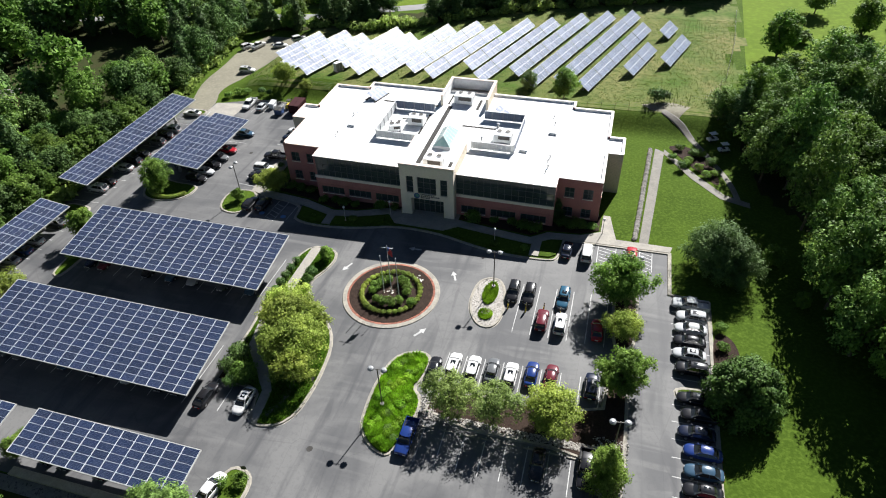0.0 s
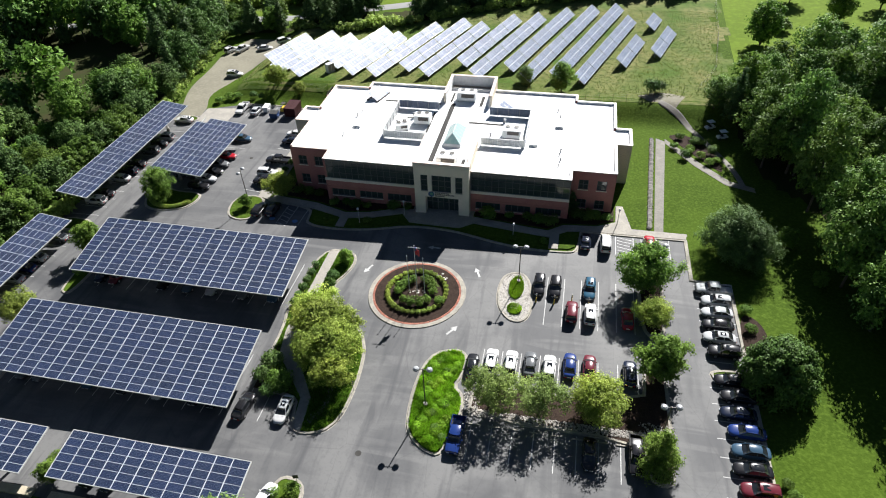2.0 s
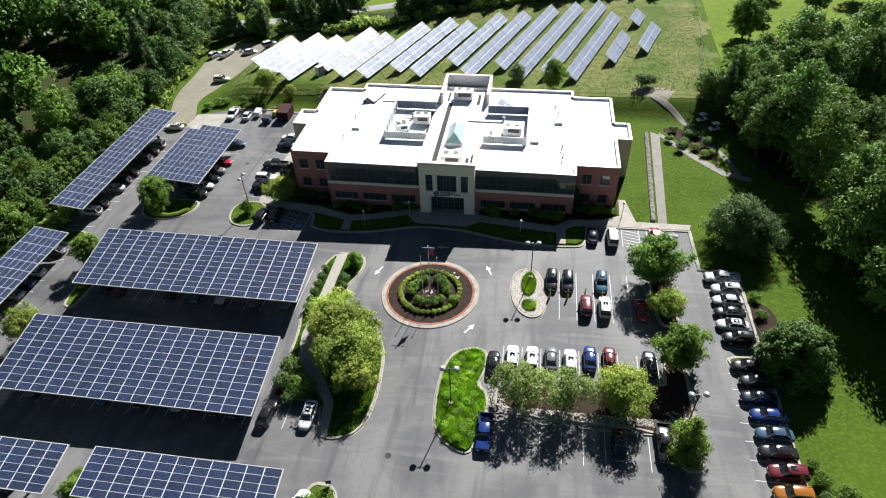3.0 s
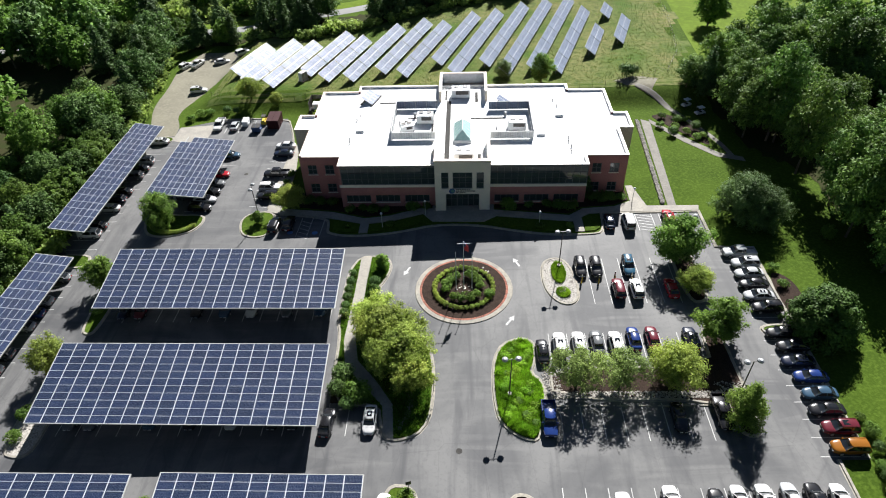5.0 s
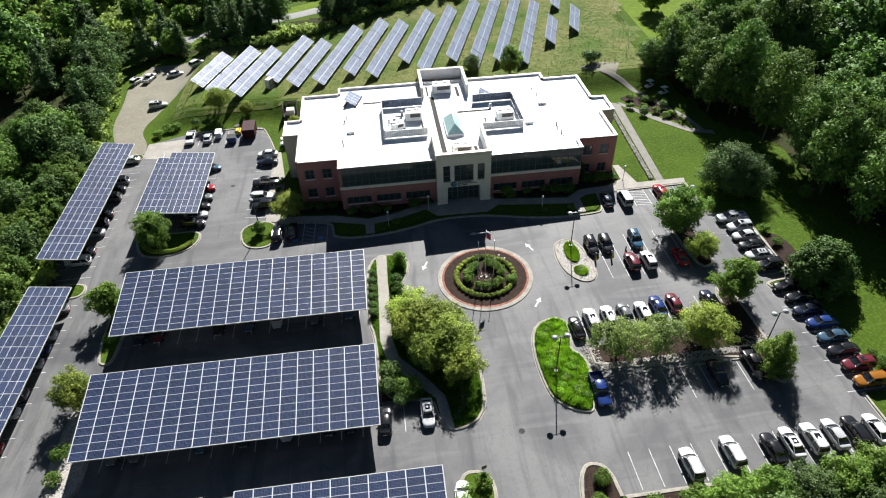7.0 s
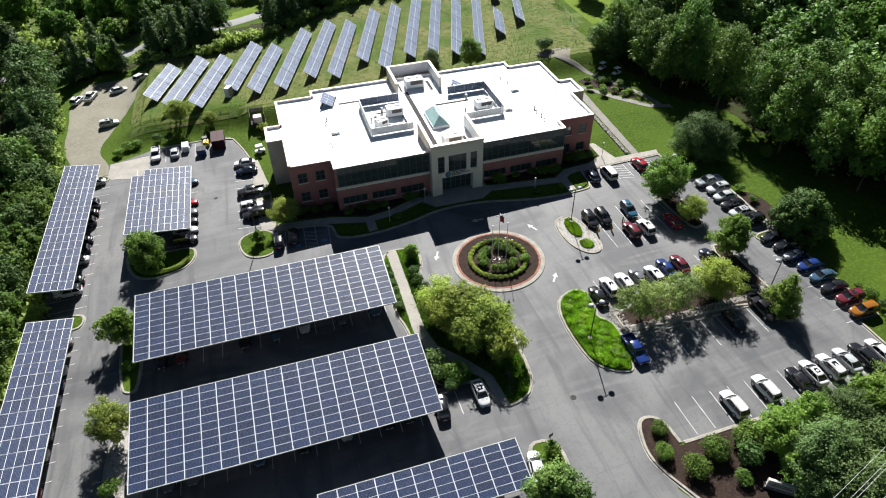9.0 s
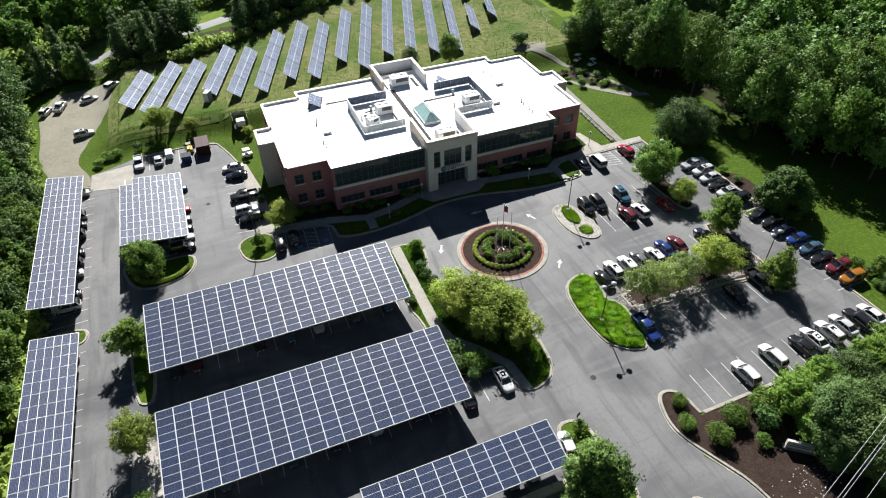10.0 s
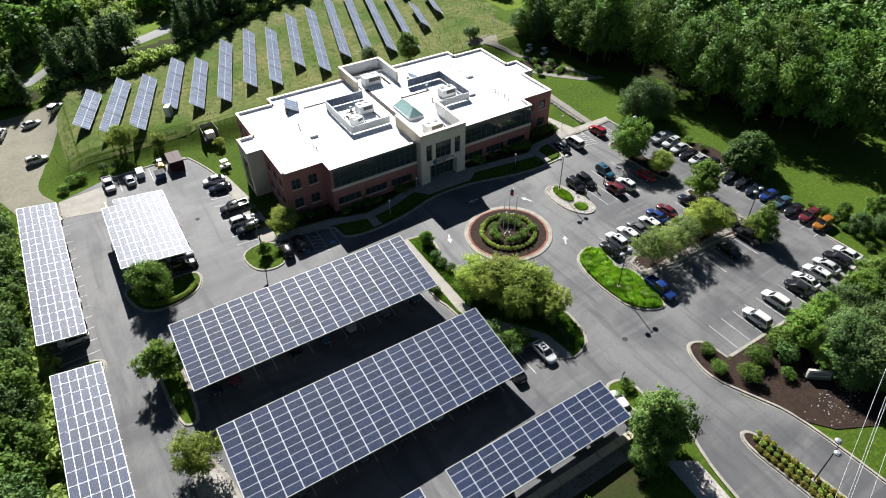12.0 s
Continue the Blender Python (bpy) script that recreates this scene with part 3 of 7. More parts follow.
island([(-88.6, 70), (-85.2, 70.4), (-85.0, 57.0), (-86.4, 55.8), (-88.0, 57.2)], GRASS, "narrow grass island at a carport's end")
island([(-88.4, 50.4), (-85.0, 50.6), (-83.4, 37), (-84.8, 34.8), (-88.6, 36)], GRAVEL, "narrow stony island at a carport's end")
island([(-101, 75.6), (-95.4, 75.4), (-94.2, 74), (-94.6, 72.0), (-96, 71.6), (-101, 71.8)], GRASS, "grass island between two carports")
island([(-101, 117), (-96, 117.6), (-94.6, 115.6), (-96, 114.0), (-101, 114)], GRASS, "small grass island at the drive's mouth")
island([(13.6, 56.6), (18.6, 57.0), (18.6, 54.4), (15.6, 53.4), (14.0, 54.6)], GRASS, "small grass island between parked cars")
sheet("planting_bed", [(-24.3, 26.4), (-23.3, 29.8), (-21.9, 30.4), (-20.4, 29.2), (-20.3, 25.6), (-6, 25.6), (-4, 14), (-13, 8.4), (-18.2, 11.1), (-20.2, 13.6), (-20.3, 14.4), (-21.4, 17.8), (-22.9, 21.0), (-24.0, 24.0)], 0.10, MULCH, "dark mulch bed beside the entrance road", "planting bed")
for poly in ([(-52.9, 81.2), (-50.6, 80.2), (-47.9, 80.2), (-47.9, 82.2), (-53.0, 83.9)], [(-46.1, 80.2), (-39.8, 81.2), (-36.6, 82.6), (-37, 84.6), (-42, 82.8), (-46.1, 82.4)],
             [(-22.6, 81.5), (-20, 80.8), (-13.8, 79.4), (-9.5, 79.3), (-9.5, 81.6), (-15, 82.4), (-22.6, 83.6)], [(-7.7, 79.3), (-6.0, 79.4), (-5.0, 80.2), (-4.8, 83.6), (-6.2, 83.6), (-7.7, 82.4)]):
    sheet("lawn", poly, 0.19, GRASS, "small shaded lawn in front of the building", "lawn", 0.2)
for poly in ([(-60.5, 88.4), (-53.0, 87.0), (-47.0, 84.9), (-42.8, 85.6), (-37.6, 87.6), (-34.6, 87.6), (-34.6, 90), (-52, 90), (-52, 93), (-60.5, 93)],
             [(-23.2, 86.8), (-15, 85.4), (-10, 84.7), (-7.4, 86.6), (-1.6, 87.0), (1.4, 88.4), (1.4, 92.6), (-6, 92.6), (-6, 89.6), (-23.2, 89.6)]):
    sheet("planting_bed", poly, 0.14, MULCH, "shaded mulch bed along the building", "planting bed", 0.2)
sheet("planting_bed", rounded([(18.9, 68), (21.4, 67.5), (22.6, 64), (21.6, 58.5), (18.9, 57)]), 0.06, MULCH, "dark mulch bed beside the car park", "planting bed", 0.2)
sheet("planting_bed", rounded([(12.6, 121), (17.0, 121.6), (21.4, 115), (22.6, 106), (19.0, 110.8), (14, 118.4)]), 0.05, MULCH, "mulched garden bed between two paths", "planting bed", 0.2)
ribbon("far_road", [(-190, 167), (-130, 177), (-98, 182.8), (-86, 182.8), (-78, 182.6), (-70, 184.8), (-57, 190.4), (-41, 199.5), (0, 216), (60, 232)], [(-190, 173), (-130, 183), (-99, 188.8), (-87, 188.6), (-79, 188.4), (-72, 190.4), (-59, 195.8), (-43, 205.2), (0, 222), (60, 238)], 0.14, FARROAD, "pale country road beyond the trees", "road", 120, 4)
ribbon("road_verge", [(-190, 172), (-130, 182), (-99, 187.6), (-87, 187.6), (-79, 187.4), (-72, 189.4), (-59, 195), (-43, 204)], [(-190, 180), (-130, 189), (-100, 194.6), (-89, 194), (-81, 193.6), (-74, 195.6), (-61, 201), (-45, 210)], 0.1, PARKGRASS, "bright mown grass verge of the country road", "grass verge", 90, 4)
ribbon("far_meadow", [(-230, 170), (-130, 184), (-99, 191), (-74, 197), (-43, 209), (0, 226)], [(-230, 320), (-160, 330), (-99, 330), (-74, 330), (-43, 330), (20, 330)], 0.08, SCRUBLAND, "pale rough pasture beyond the country road", "meadow", 60, 24)
ribbon("far_lawn", [(26.4, 147), (27.2, 165), (29.8, 200), (34, 270)], [(150, 130), (150, 165), (150, 200), (150, 270)], 0.06, PARKGRASS, "bright sunlit park lawn beyond a fence", "lawn", 30, 16)

# ---- office building ----
office = thing("office_building", "two-storey red brick office building with white roof", "building")
TOP, DECK, FLOOR = 8.4, 7.95, -0.5
OUT = [(-59.3, 91.0), (-51.7, 91.0), (-51.7, 87.9), (-34.1, 87.9), (-24.2, 87.9), (-6.7, 87.9), (-6.7, 91.0), (0.9, 91.0), (0.9, 101.0), (3.7, 101.0), (3.7, 107.2), (0.9, 107.2), (0.9, 117.6), (-6.8, 117.6),
       (-6.8, 120.2), (-51.7, 120.2), (-51.7, 117.6), (-59.3, 117.6), (-59.3, 107.2), (-62.3, 107.2), (-62.3, 101.2), (-59.3, 101.2)]


START = {}
for k, p in enumerate(OUT):      # at an outward corner the second wall butts against the first
    u, w = Vector(p) - Vector(OUT[k - 1]), Vector(OUT[(k + 1) % len(OUT)]) - Vector(p)
    START[p] = 0.4 if u.x * w.y - u.y * w.x > 0.1 else 0.0


def wall_shape(p0, p1, z0, z1, holes, thick=0.4):
    """A wall from p0 to p1 with openings (u0, u1, z0, z1); its inner side lies to the left of the way."""
    a, b = Vector(p0), Vector(p1)
    d = (b - a).normalized()
    length = (b - a).length
    m = Matrix(((d.x, -d.y, 0, a.x), (d.y, d.x, 0, a.y), (0, 0, 1, 0), (0, 0, 0, 1)))
    us = sorted({START.get(p0, 0.0), length, *[h[0] for h in holes], *[h[1] for h in holes]})
    zs = sorted({z0, z1, *[h[2] for h in holes], *[h[3] for h in holes]})
    return pierced(us, zs, holes, 0, thick, m), m


def pierced(us, zs, holes, y0, y1, m):
    """One connected slab over the grid us by zs, left open in the holes."""
    nu, nz = len(us), len(zs)
    solid = {(i, j): not any(h[0] <= (us[i] + us[i + 1]) / 2 <= h[1] and h[2] <= (zs[j] + zs[j + 1]) / 2 <= h[3] for h in holes) for i in range(nu - 1) for j in range(nz - 1)}
    v = [m @ Vector((u, y, z)) for y in (y0, y1) for z in zs for u in us]
    q = lambda i, j, k: k * nu * nz + j * nu + i
    f = []
    for (i, j), full in solid.items():
        if not full:
            continue
        f += [(q(i, j, 0), q(i + 1, j, 0), q(i + 1, j + 1, 0), q(i, j + 1, 0)), (q(i, j + 1, 1), q(i + 1, j + 1, 1), q(i + 1, j, 1), q(i, j, 1))]
        for di, dj, a, b in ((-1, 0, (i, j + 1), (i, j)), (1, 0, (i + 1, j), (i + 1, j + 1)), (0, -1, (i, j), (i + 1, j)), (0, 1, (i + 1, j + 1), (i, j + 1))):
            if not solid.get((i + di, j + dj), False):
                f.append((q(*a, 0), q(*a, 1), q(*b, 1), q(*b, 0)))
    used = sorted({k for face in f for k in face})
    new_id = {k: n for n, k in enumerate(used)}
    return Shape().add([v[k] for k in used], [tuple(new_id[k] for k in face) for face in f])


def glazing(m, u0, u1, z0, z1, nu, nz, parent, name="window", deep=0.14, bar=0.09):
    """A framed window of nu by nz panes set into a wall; m is the wall's frame."""
    cols = [u0 + (u1 - u0) * i / nu for i in range(nu + 1)]
    rows = [z0 + (z1 - z0) * j / nz for j in range(nz + 1)]
    open_cells = [(cols[i] + (bar / 2 if i else bar), cols[i + 1] - (bar / 2 if i + 1 < nu else bar), rows[j] + (bar / 2 if j else bar), rows[j + 1] - (bar / 2 if j + 1 < nz else bar)) for i in range(nu) for j in range(nz)]
    fr = pierced(sorted({u0, u1, *[c[0] for c in open_cells], *[c[1] for c in open_cells]}), sorted({z0, z1, *[c[2] for c in open_cells], *[c[3] for c in open_cells]}), open_cells, deep, deep + 0.12, m)
    w = part(name, fr, MULLION, parent, "dark bronze window frame")
    for i in range(nu):
        for j in range(nz):
            a, b = u0 + (u1 - u0) * i / nu, u0 + (u1 - u0) * (i + 1) / nu
            c, d = z0 + (z1 - z0) * j / nz, z0 + (z1 - z0) * (j + 1) / nz
            part("pane", Shape().box(a, deep + 0.05, c, b, deep + 0.07, d, m), WGLASS, w)
    return w


def punched(p0, p1, material, wins, z1=TOP - 0.12):
    s, m = wall_shape(p0, p1, -2.2, z1, wins)
    part("wall", s, material, office)
    for u0, u1, a, b in wins:
        glazing(m, u0, u1, a, b, 2, 2, office)
        part("sill", Shape().box(u0 - 0.1, -0.06, a - 0.16, u1 + 0.1, 0.1, a - 0.003, m), LIMESTONE, office)


def front(p0, p1):
    """The glazed front: ribbon windows between brick piers below, a stone band, and a long curtain wall above."""
    length = (Vector(p1) - Vector(p0)).length
    glass = 0.1 + START.get(p0, 0.0)
    low = [(0.9 + i * (length - 1.2) / 3, 0.9 + (i + 1) * (length - 1.2) / 3 - 0.9, 0.45, 1.95) for i in range(3)]
    s, m = wall_shape(p0, p1, -2.2, 3.75, low)
    part("wall", s, BRICK, office, "red brick spandrel wall")
    for u0, u1, a, b in low:
        glazing(m, u0, u1, a, b, 4, 1, office)
        part("sill", Shape().box(u0, -0.05, a - 0.15, u1, 0.12, a - 0.003, m), LIMESTONE, office)
    part("stone_band", Shape().box(-0.05, -0.12, 3.75, length, 0.45, 4.3, m, 0.05), LIMESTONE, office, "cream cast stone band")
    part("stone_band", Shape().box(0, -0.04, 2.25, length, 0.1, 2.45, m), BRICK, office)
    s, _ = wall_shape(p0, p1, 4.3, TOP - 0.12, [(glass, length - 0.1, 4.32, TOP - 0.5)])
    part("wall", s, MULLION, office, "dark metal head above the glass")
    w = glazing(m, glass, length - 0.1, 4.32, TOP - 0.5, 14, 3, office, "curtain_wall", 0.02, 0.07)


W2 = (4.6, 6.6)
W1 = (0.6, 2.5)
for i, (p0, p1) in enumerate(zip(OUT, OUT[1:] + OUT[:1])):
    length = (Vector(p1) - Vector(p0)).length
    if i in (2, 4):
        front(p0, p1)
    elif i == 3:
        continue
    elif i in (0, 6):
        punched(p0, p1, BRICK, [(u, u + 1.7, a, b) for a, b in (W1, W2) for u in (1.3, 4.5)])
    elif i in (7, 11, 17, 21):
        punched(p0, p1, BRICK if i in (7, 21) else BRICK, [(u, u + 1.7, a, b) for a, b in (W1, W2) for u in (1.2, 4.2, 7.2) if u + 2 < length])
    elif i in (8, 9, 10, 18, 19, 20):
        punched(p0, p1, TANWALL, [(1.2, 4.8, -0.4, 5.6)] if i in (19,) else [])
    else:
        n = int((length - 1) // 3.4)
        punched(p0, p1, BRICK, [(0.9 + 3.4 * k, 2.9 + 3.4 * k, a, b) for a, b in (W1, W2) for k in range(n)] if length > 4 else [])
roof = part("roof", Shape().prism(inset(OUT, 0.39), DECK - 0.35, DECK), ROOF, office, "bright white membrane roof")
part("ground_slab", Shape().prism(inset(OUT, 0.41), FLOOR - 0.4, FLOOR), CONCRETE, office)
part("upper_slab", Shape().prism(inset(OUT, 0.41), 3.6, 3.9), CONCRETE, office)
part("inner_wall", Shape().prism(inset(OUT, 4.0), FLOOR, 3.6).prism(inset(OUT, 4.0), 3.9, DECK - 0.36), TANWALL, office)
# parapet, with a membrane lining and a coping on top
for k, (p0, p1) in enumerate(zip(OUT, OUT[1:] + OUT[:1])):
    if k == 3:
        continue
    s, m = wall_shape(p0, p1, TOP - 0.12, TOP, [], 0.44)
    length = (Vector(p1) - Vector(p0)).length
    part("coping", Shape().box(-0.06, -0.06, TOP - 0.118, length + 0.06, 0.44, TOP + 0.002 * (k % 3), m, 0.02), REDTRIM if p0[0] < -51 and p1[0] < -51 else COPING, office, "pale metal coping")
    part("parapet_lining", Shape().box(0, 0.402, DECK - 0.02, length, 0.43, TOP - 0.12, m), ROOF, office)


# entrance portico
def portico():
    x0, x1, y0, y1, top = -34.1, -24.2, 86.2, 96.0, 10.4
    holes = [(1.9, 8.0, -0.6, 3.3), (1.15, 2.45, 4.4, 7.9), (3.2, 6.7, 4.4, 7.9), (7.45, 8.75, 4.4, 7.9)]
    s, m = wall_shape((x0, y0), (x1, y0), -1.6, top - 0.9, holes, 0.6)
    part("portico_front", s, LIMESTONE, office, "cream cast stone entrance front")
    for (u0, u1, a, b), nu in zip(holes[1:], (1, 3, 1)):
        glazing(m, u0, u1, a, b, nu, 3, office, "window", 0.25)
    for dz, out in ((top - 0.9, 0.06), (top - 0.62, 0.0), (top - 0.5, 0.08), (top - 0.3, 0.0)):
        part("cornice", Shape().box(-0.02 - out, -out, dz, 9.92 + out, 0.6, dz + (0.26 if out else 0.14), m), LIMESTONE, office)
    part("cornice", Shape().box(-0.14, -0.16, top - 0.12, 10.04, 0.62, top, m, 0.03), REDTRIM, office, "terracotta cornice on top")
    part("reveal", Shape().box(1.9, 0.6, 3.3, 8.0, 1.7, 3.5, m).box(1.6, 0.6, -1.6, 1.9, 1.7, 3.5, m).box(8.0, 0.6, -1.6, 8.3, 1.7, 3.5, m), LIMESTONE, office)
    for u in (0.0, 9.3):
        part("plinth", Shape().box(u - 0.06 if u == 0 else u, -0.07, -1.6, u + 0.6 if u == 0 else u + 0.66, 0.001, 0.3, m), LIMESTONE, office)
    for u in (1.9, 3.934, 5.967):
        glazing(m, u, u + 2.033, -0.55, 3.3, 2, 2, office, "entrance_door", 1.4)
    # side walls rise above the roof, with a lower rear
    for xx, nm in ((x0, 0), (x1 - 0.45, 1)):
        part("portico_side", Shape().box(xx, y0 + 0.6, -1.6, xx + 0.45, y1, top - 0.12), TANWALL, office)
        part("coping", Shape().box(xx - 0.07, y0 + 0.62, top - 0.117, xx + 0.52, y1 + 0.05, top - 0.004, None, 0.02), REDTRIM, office)
        part("parapet_lining", Shape().box(xx + (0.452 if nm == 0 else -0.06), y0 + 0.66, DECK + 0.1, xx + (0.51 if nm == 0 else -0.002), y1, top - 0.14), ROOF, office)
    part("portico_roof", Shape().box(x0 + 0.45, y0 + 0.6, DECK - 0.2, x1 - 0.45, 87.9 + 0.4, DECK + 0.02), ROOF, office)
    # sign: round emblem and rows of letters too small to read
    blue = mat("sign_blue", (0.03, 0.08, 0.22), 0.4)
    sign_green = mat("sign_green", (0.08, 0.25, 0.2), 0.4)
    disc = Shape()
    disc.tube((x0 + 3.05, y0 - 0.08, 3.95), (x0 + 3.05, y0 + 0.0, 3.95), 0.55, sides=24)
    emblem = part("emblem", disc, blue, office, "round blue and green emblem")
    part("emblem_wave", Shape().tube((x0 + 3.15, y0 - 0.1, 4.02), (x0 + 3.15, y0 - 0.07, 4.02), 0.32, sides=20), sign_green, emblem)
    for r, (z, w) in enumerate(((4.27, 2.3), (3.95, 3.6), (3.63, 1.8))):
        u = 0
        while u < w:
            k = 0.16 + 0.12 * ((r * 7 + int(u * 10)) % 3)
            part("letter_bar", Shape().box(x0 + 3.75 + u, y0 - 0.04, z - 0.11, x0 + 3.75 + u + k, y0 - 0.001, z + 0.11), MULLION, office)
            u += k + 0.08


portico()


# penthouse wall behind, plant screens, skylight and roof plant
def penthouse():
    x0, x1, y0, y1, top = -34.1, -24.1, 113.2, 122.4, 10.2
    for name, b in (("penthouse_wall", (x0, y0, -2, x0 + 0.4, y1, top)), ("penthouse_wall", (x1 - 0.4, y0, -2, x1, y1, top)), ("penthouse_wall", (x0 + 0.4, y1 - 0.4, -2, x1 - 0.4, y1, top))):
        part(name, Shape().box(*b), TANWALL, office)
    part("parapet_lining", Shape().box(x0 + 0.402, y0 + 0.05, DECK + 0.08, x0 + 0.46, y1 - 0.4, top - 0.05).box(x1 - 0.46, y0 + 0.05, DECK + 0.08, x1 - 0.402, y1 - 0.4, top - 0.05)
         .box(x0 + 0.46, y1 - 0.46, DECK + 0.08, x1 - 0.46, y1 - 0.402, top - 0.05), ROOF, office, "white lining of the parapet")
    part("coping", Shape().box(x0 - 0.06, y0 - 0.04, top, x0 + 0.52, y1 + 0.06, top + 0.12).box(x1 - 0.52, y0 - 0.04, top, x1 + 0.06, y1 + 0.06, top + 0.12).box(x0 + 0.52, y1 - 0.52, top + 0.004, x1 - 0.52, y1 + 0.06, top + 0.118), REDTRIM, office)


penthouse()


def ribbed(a, b, z0, z1, material, parent, inner):
    """A plant screen of vertical ribbed sheet on posts, with a rail."""
    a, b = Vector(a), Vector(b)
    d = (b - a).normalized()
    length = (b - a).length
    m = Matrix(((d.x, -d.y, 0, a.x), (d.y, d.x, 0, a.y), (0, 0, 1, 0), (0, 0, 0, 1)))
    n = max(2, int(length / 0.45))
    front, back = [], []
    for i in range(n):
        u, w = length * i / n, length / n
        front += [(u, 0.06), (u + 0.25 * w, 0.0), (u + 0.75 * w, 0.0)]
    front.append((length, 0.06))
    back = [(u, v + 0.03) for u, v in reversed(front)]
    outline = [m @ Vector((u, v, 0)) for u, v in front + back]
    s = Shape().prism([(p.x, p.y) for p in outline], z0, z1)
    part("screen_panel", s, material, parent)
    part("screen_rail", Shape().box(-0.05, -0.04, z1, length + 0.05, 0.1, z1 + 0.1, m), WHITEMETAL, parent)
    r = Shape()
    for i in range(int(length // 2.2) + 1):
        u = min(length - 0.06, 2.2 * i)
        r.box(u, 0.1 if inner else -0.14, DECK, u + 0.1, 0.2 if inner else -0.04, z1, m)
    part("screen_post", r, GREYMETAL, parent)


def plant_screen(x0, x1, y0, y1, open_x):
    t = thing("roof_screen", "white ribbed plant screen standing on the roof", "roof screen")
    ribbed((x0, y0), (x1, y0), DECK + 0.15, 9.5, WHITEMETAL, t, True)
    ribbed((x1, y1), (x0, y1), DECK + 0.15, 9.75, BLUEMETAL, t, True)
    xs = x0 if open_x > 0 else x1
    ribbed((xs, y0 + 0.1), (xs, y1 - 0.1), DECK + 0.15, 9.75, BLUEMETAL if open_x < 0 else WHITEMETAL, t, open_x < 0)
    return t


plant_screen(-42.7, -34.4, 97.6, 110.0, 1)
plant_screen(-23.9, -15.7, 97.6, 109.4, -1)


def air_unit(x, y, w, d, h, turn=0):
    t = thing("air_handling_unit", "white rooftop air unit with fan openings", "air conditioner", "rooftop air units", at=pose(x, y, DECK, 0, 0, turn))
    part("base_rail", Shape().box(-w / 2 + 0.1, -d / 2, 0, -w / 2 + 0.3, d / 2, 0.2).box(w / 2 - 0.3, -d / 2, 0, w / 2 - 0.1, d / 2, 0.2), GREYMETAL, t)
    part("cabinet", Shape().box(-w / 2, -d / 2, 0.2, w / 2, d / 2, h, None, 0.05), WHITEMETAL, t, "white metal cabinet")
    part("access_panel", Shape().box(-w / 2 + 0.15, -d / 2 - 0.02, 0.35, -0.05, -d / 2 - 0.001, h - 0.2).box(0.05, -d / 2 - 0.02, 0.35, w / 2 - 0.15, -d / 2 - 0.001, h - 0.2), WHITEMETAL, t)
    part("coil_grille", Shape().box(-w / 2 + 0.9, -d / 2 - 0.03, h * 0.5, w / 2 - 0.3, -d / 2 - 0.021, h - 0.12), DARKMETAL, t, "dark coil grille")
    for s in (-0.45, 0.45):
        fan = Shape().tube((s * w / 1.9, d / 4, h - 0.05), (s * w / 1.9, d / 4, h + 0.12), 0.52, sides=16)
        f = part("fan_ring", fan, WHITEMETAL, t)
        part("fan_grille", Shape().tube((s * w / 1.9, d / 4, h + 0.121), (s * w / 1.9, d / 4, h + 0.14), 0.46, sides=16), DARKMETAL, f)
    return t


air_unit(-29.6, 115.6, 3.9, 2.4, 1.9)
air_unit(-28.9, 90.4, 3.6, 2.2, 1.8)
air_unit(-36.6, 104.6, 3.2, 2.2, 1.8)
air_unit(-18.6, 101.8, 3.4, 2.2, 1.7)
air_unit(-40.0, 101.2, 2.4, 1.6, 1.3, 20)


def vent(x, y, r, h):
    t = thing("roof_vent", "small grey roof vent on the white membrane", "roof vent", "roof vents", at=pose(x, y, DECK))
    part("pipe", Shape().tube((0, 0, -0.02), (0, 0, h), r * 0.6, sides=10), GREYMETAL, t)
    part("cap", Shape().tube((0, 0, h), (0, 0, h + 0.15), r, r * 0.5, sides=10), GREYMETAL, t)


for x, y, r, h in ((-50.6, 96.4, 0.14, 0.4), (-50.8, 97.6, 0.14, 0.4), (-50.4, 105.2, 0.18, 0.5), (-50.0, 107.0, 0.14, 0.4), (-9.2, 92.6, 0.14, 0.4), (-9.0, 94.4, 0.18, 0.5), (-9.3, 96.2, 0.14, 0.4), (-9.1, 97.6, 0.2, 0.5), (-41.6, 103.4, 0.25, 0.7), (-38.6, 100.0, 0.22, 0.6),
                   (-20.6, 106.8, 0.4, 0.7), (-22.6, 101.2, 0.25, 0.6), (-38.8, 106.4, 0.4, 0.9), (-10.5, 113, 0.16, 0.4), (-9.9, 110.5, 0.16, 0.4)):
    vent(x, y, r, h)


def hatch(x, y):
    t = thing("roof_hatch", "low white roof hatch with a domed lid", "roof hatch", "roof hatches", at=pose(x, y, DECK))
    part("hatch_kerb", Shape().box(-0.7, -0.5, -0.02, 0.7, 0.5, 0.25), WHITEMETAL, t)
    part("lid", Shape().box(-0.78, -0.58, 0.25, 0.78, 0.58, 0.42, None, 0.14), WHITEMETAL, t)


for x, y in ((-49.2, 101.0), (-14.2, 99.0), (-9.8, 106.5)):
    hatch(x, y)


def pavers(x0, y0, x1, y1):
    s = Shape().box(x0, y0, DECK - 0.01, x1, y1, DECK + 0.03)
    tagged(part("roof_walkway", s, GREYPAD), "grey walkway pads on the white roof", "roof walkway", kind="structure")


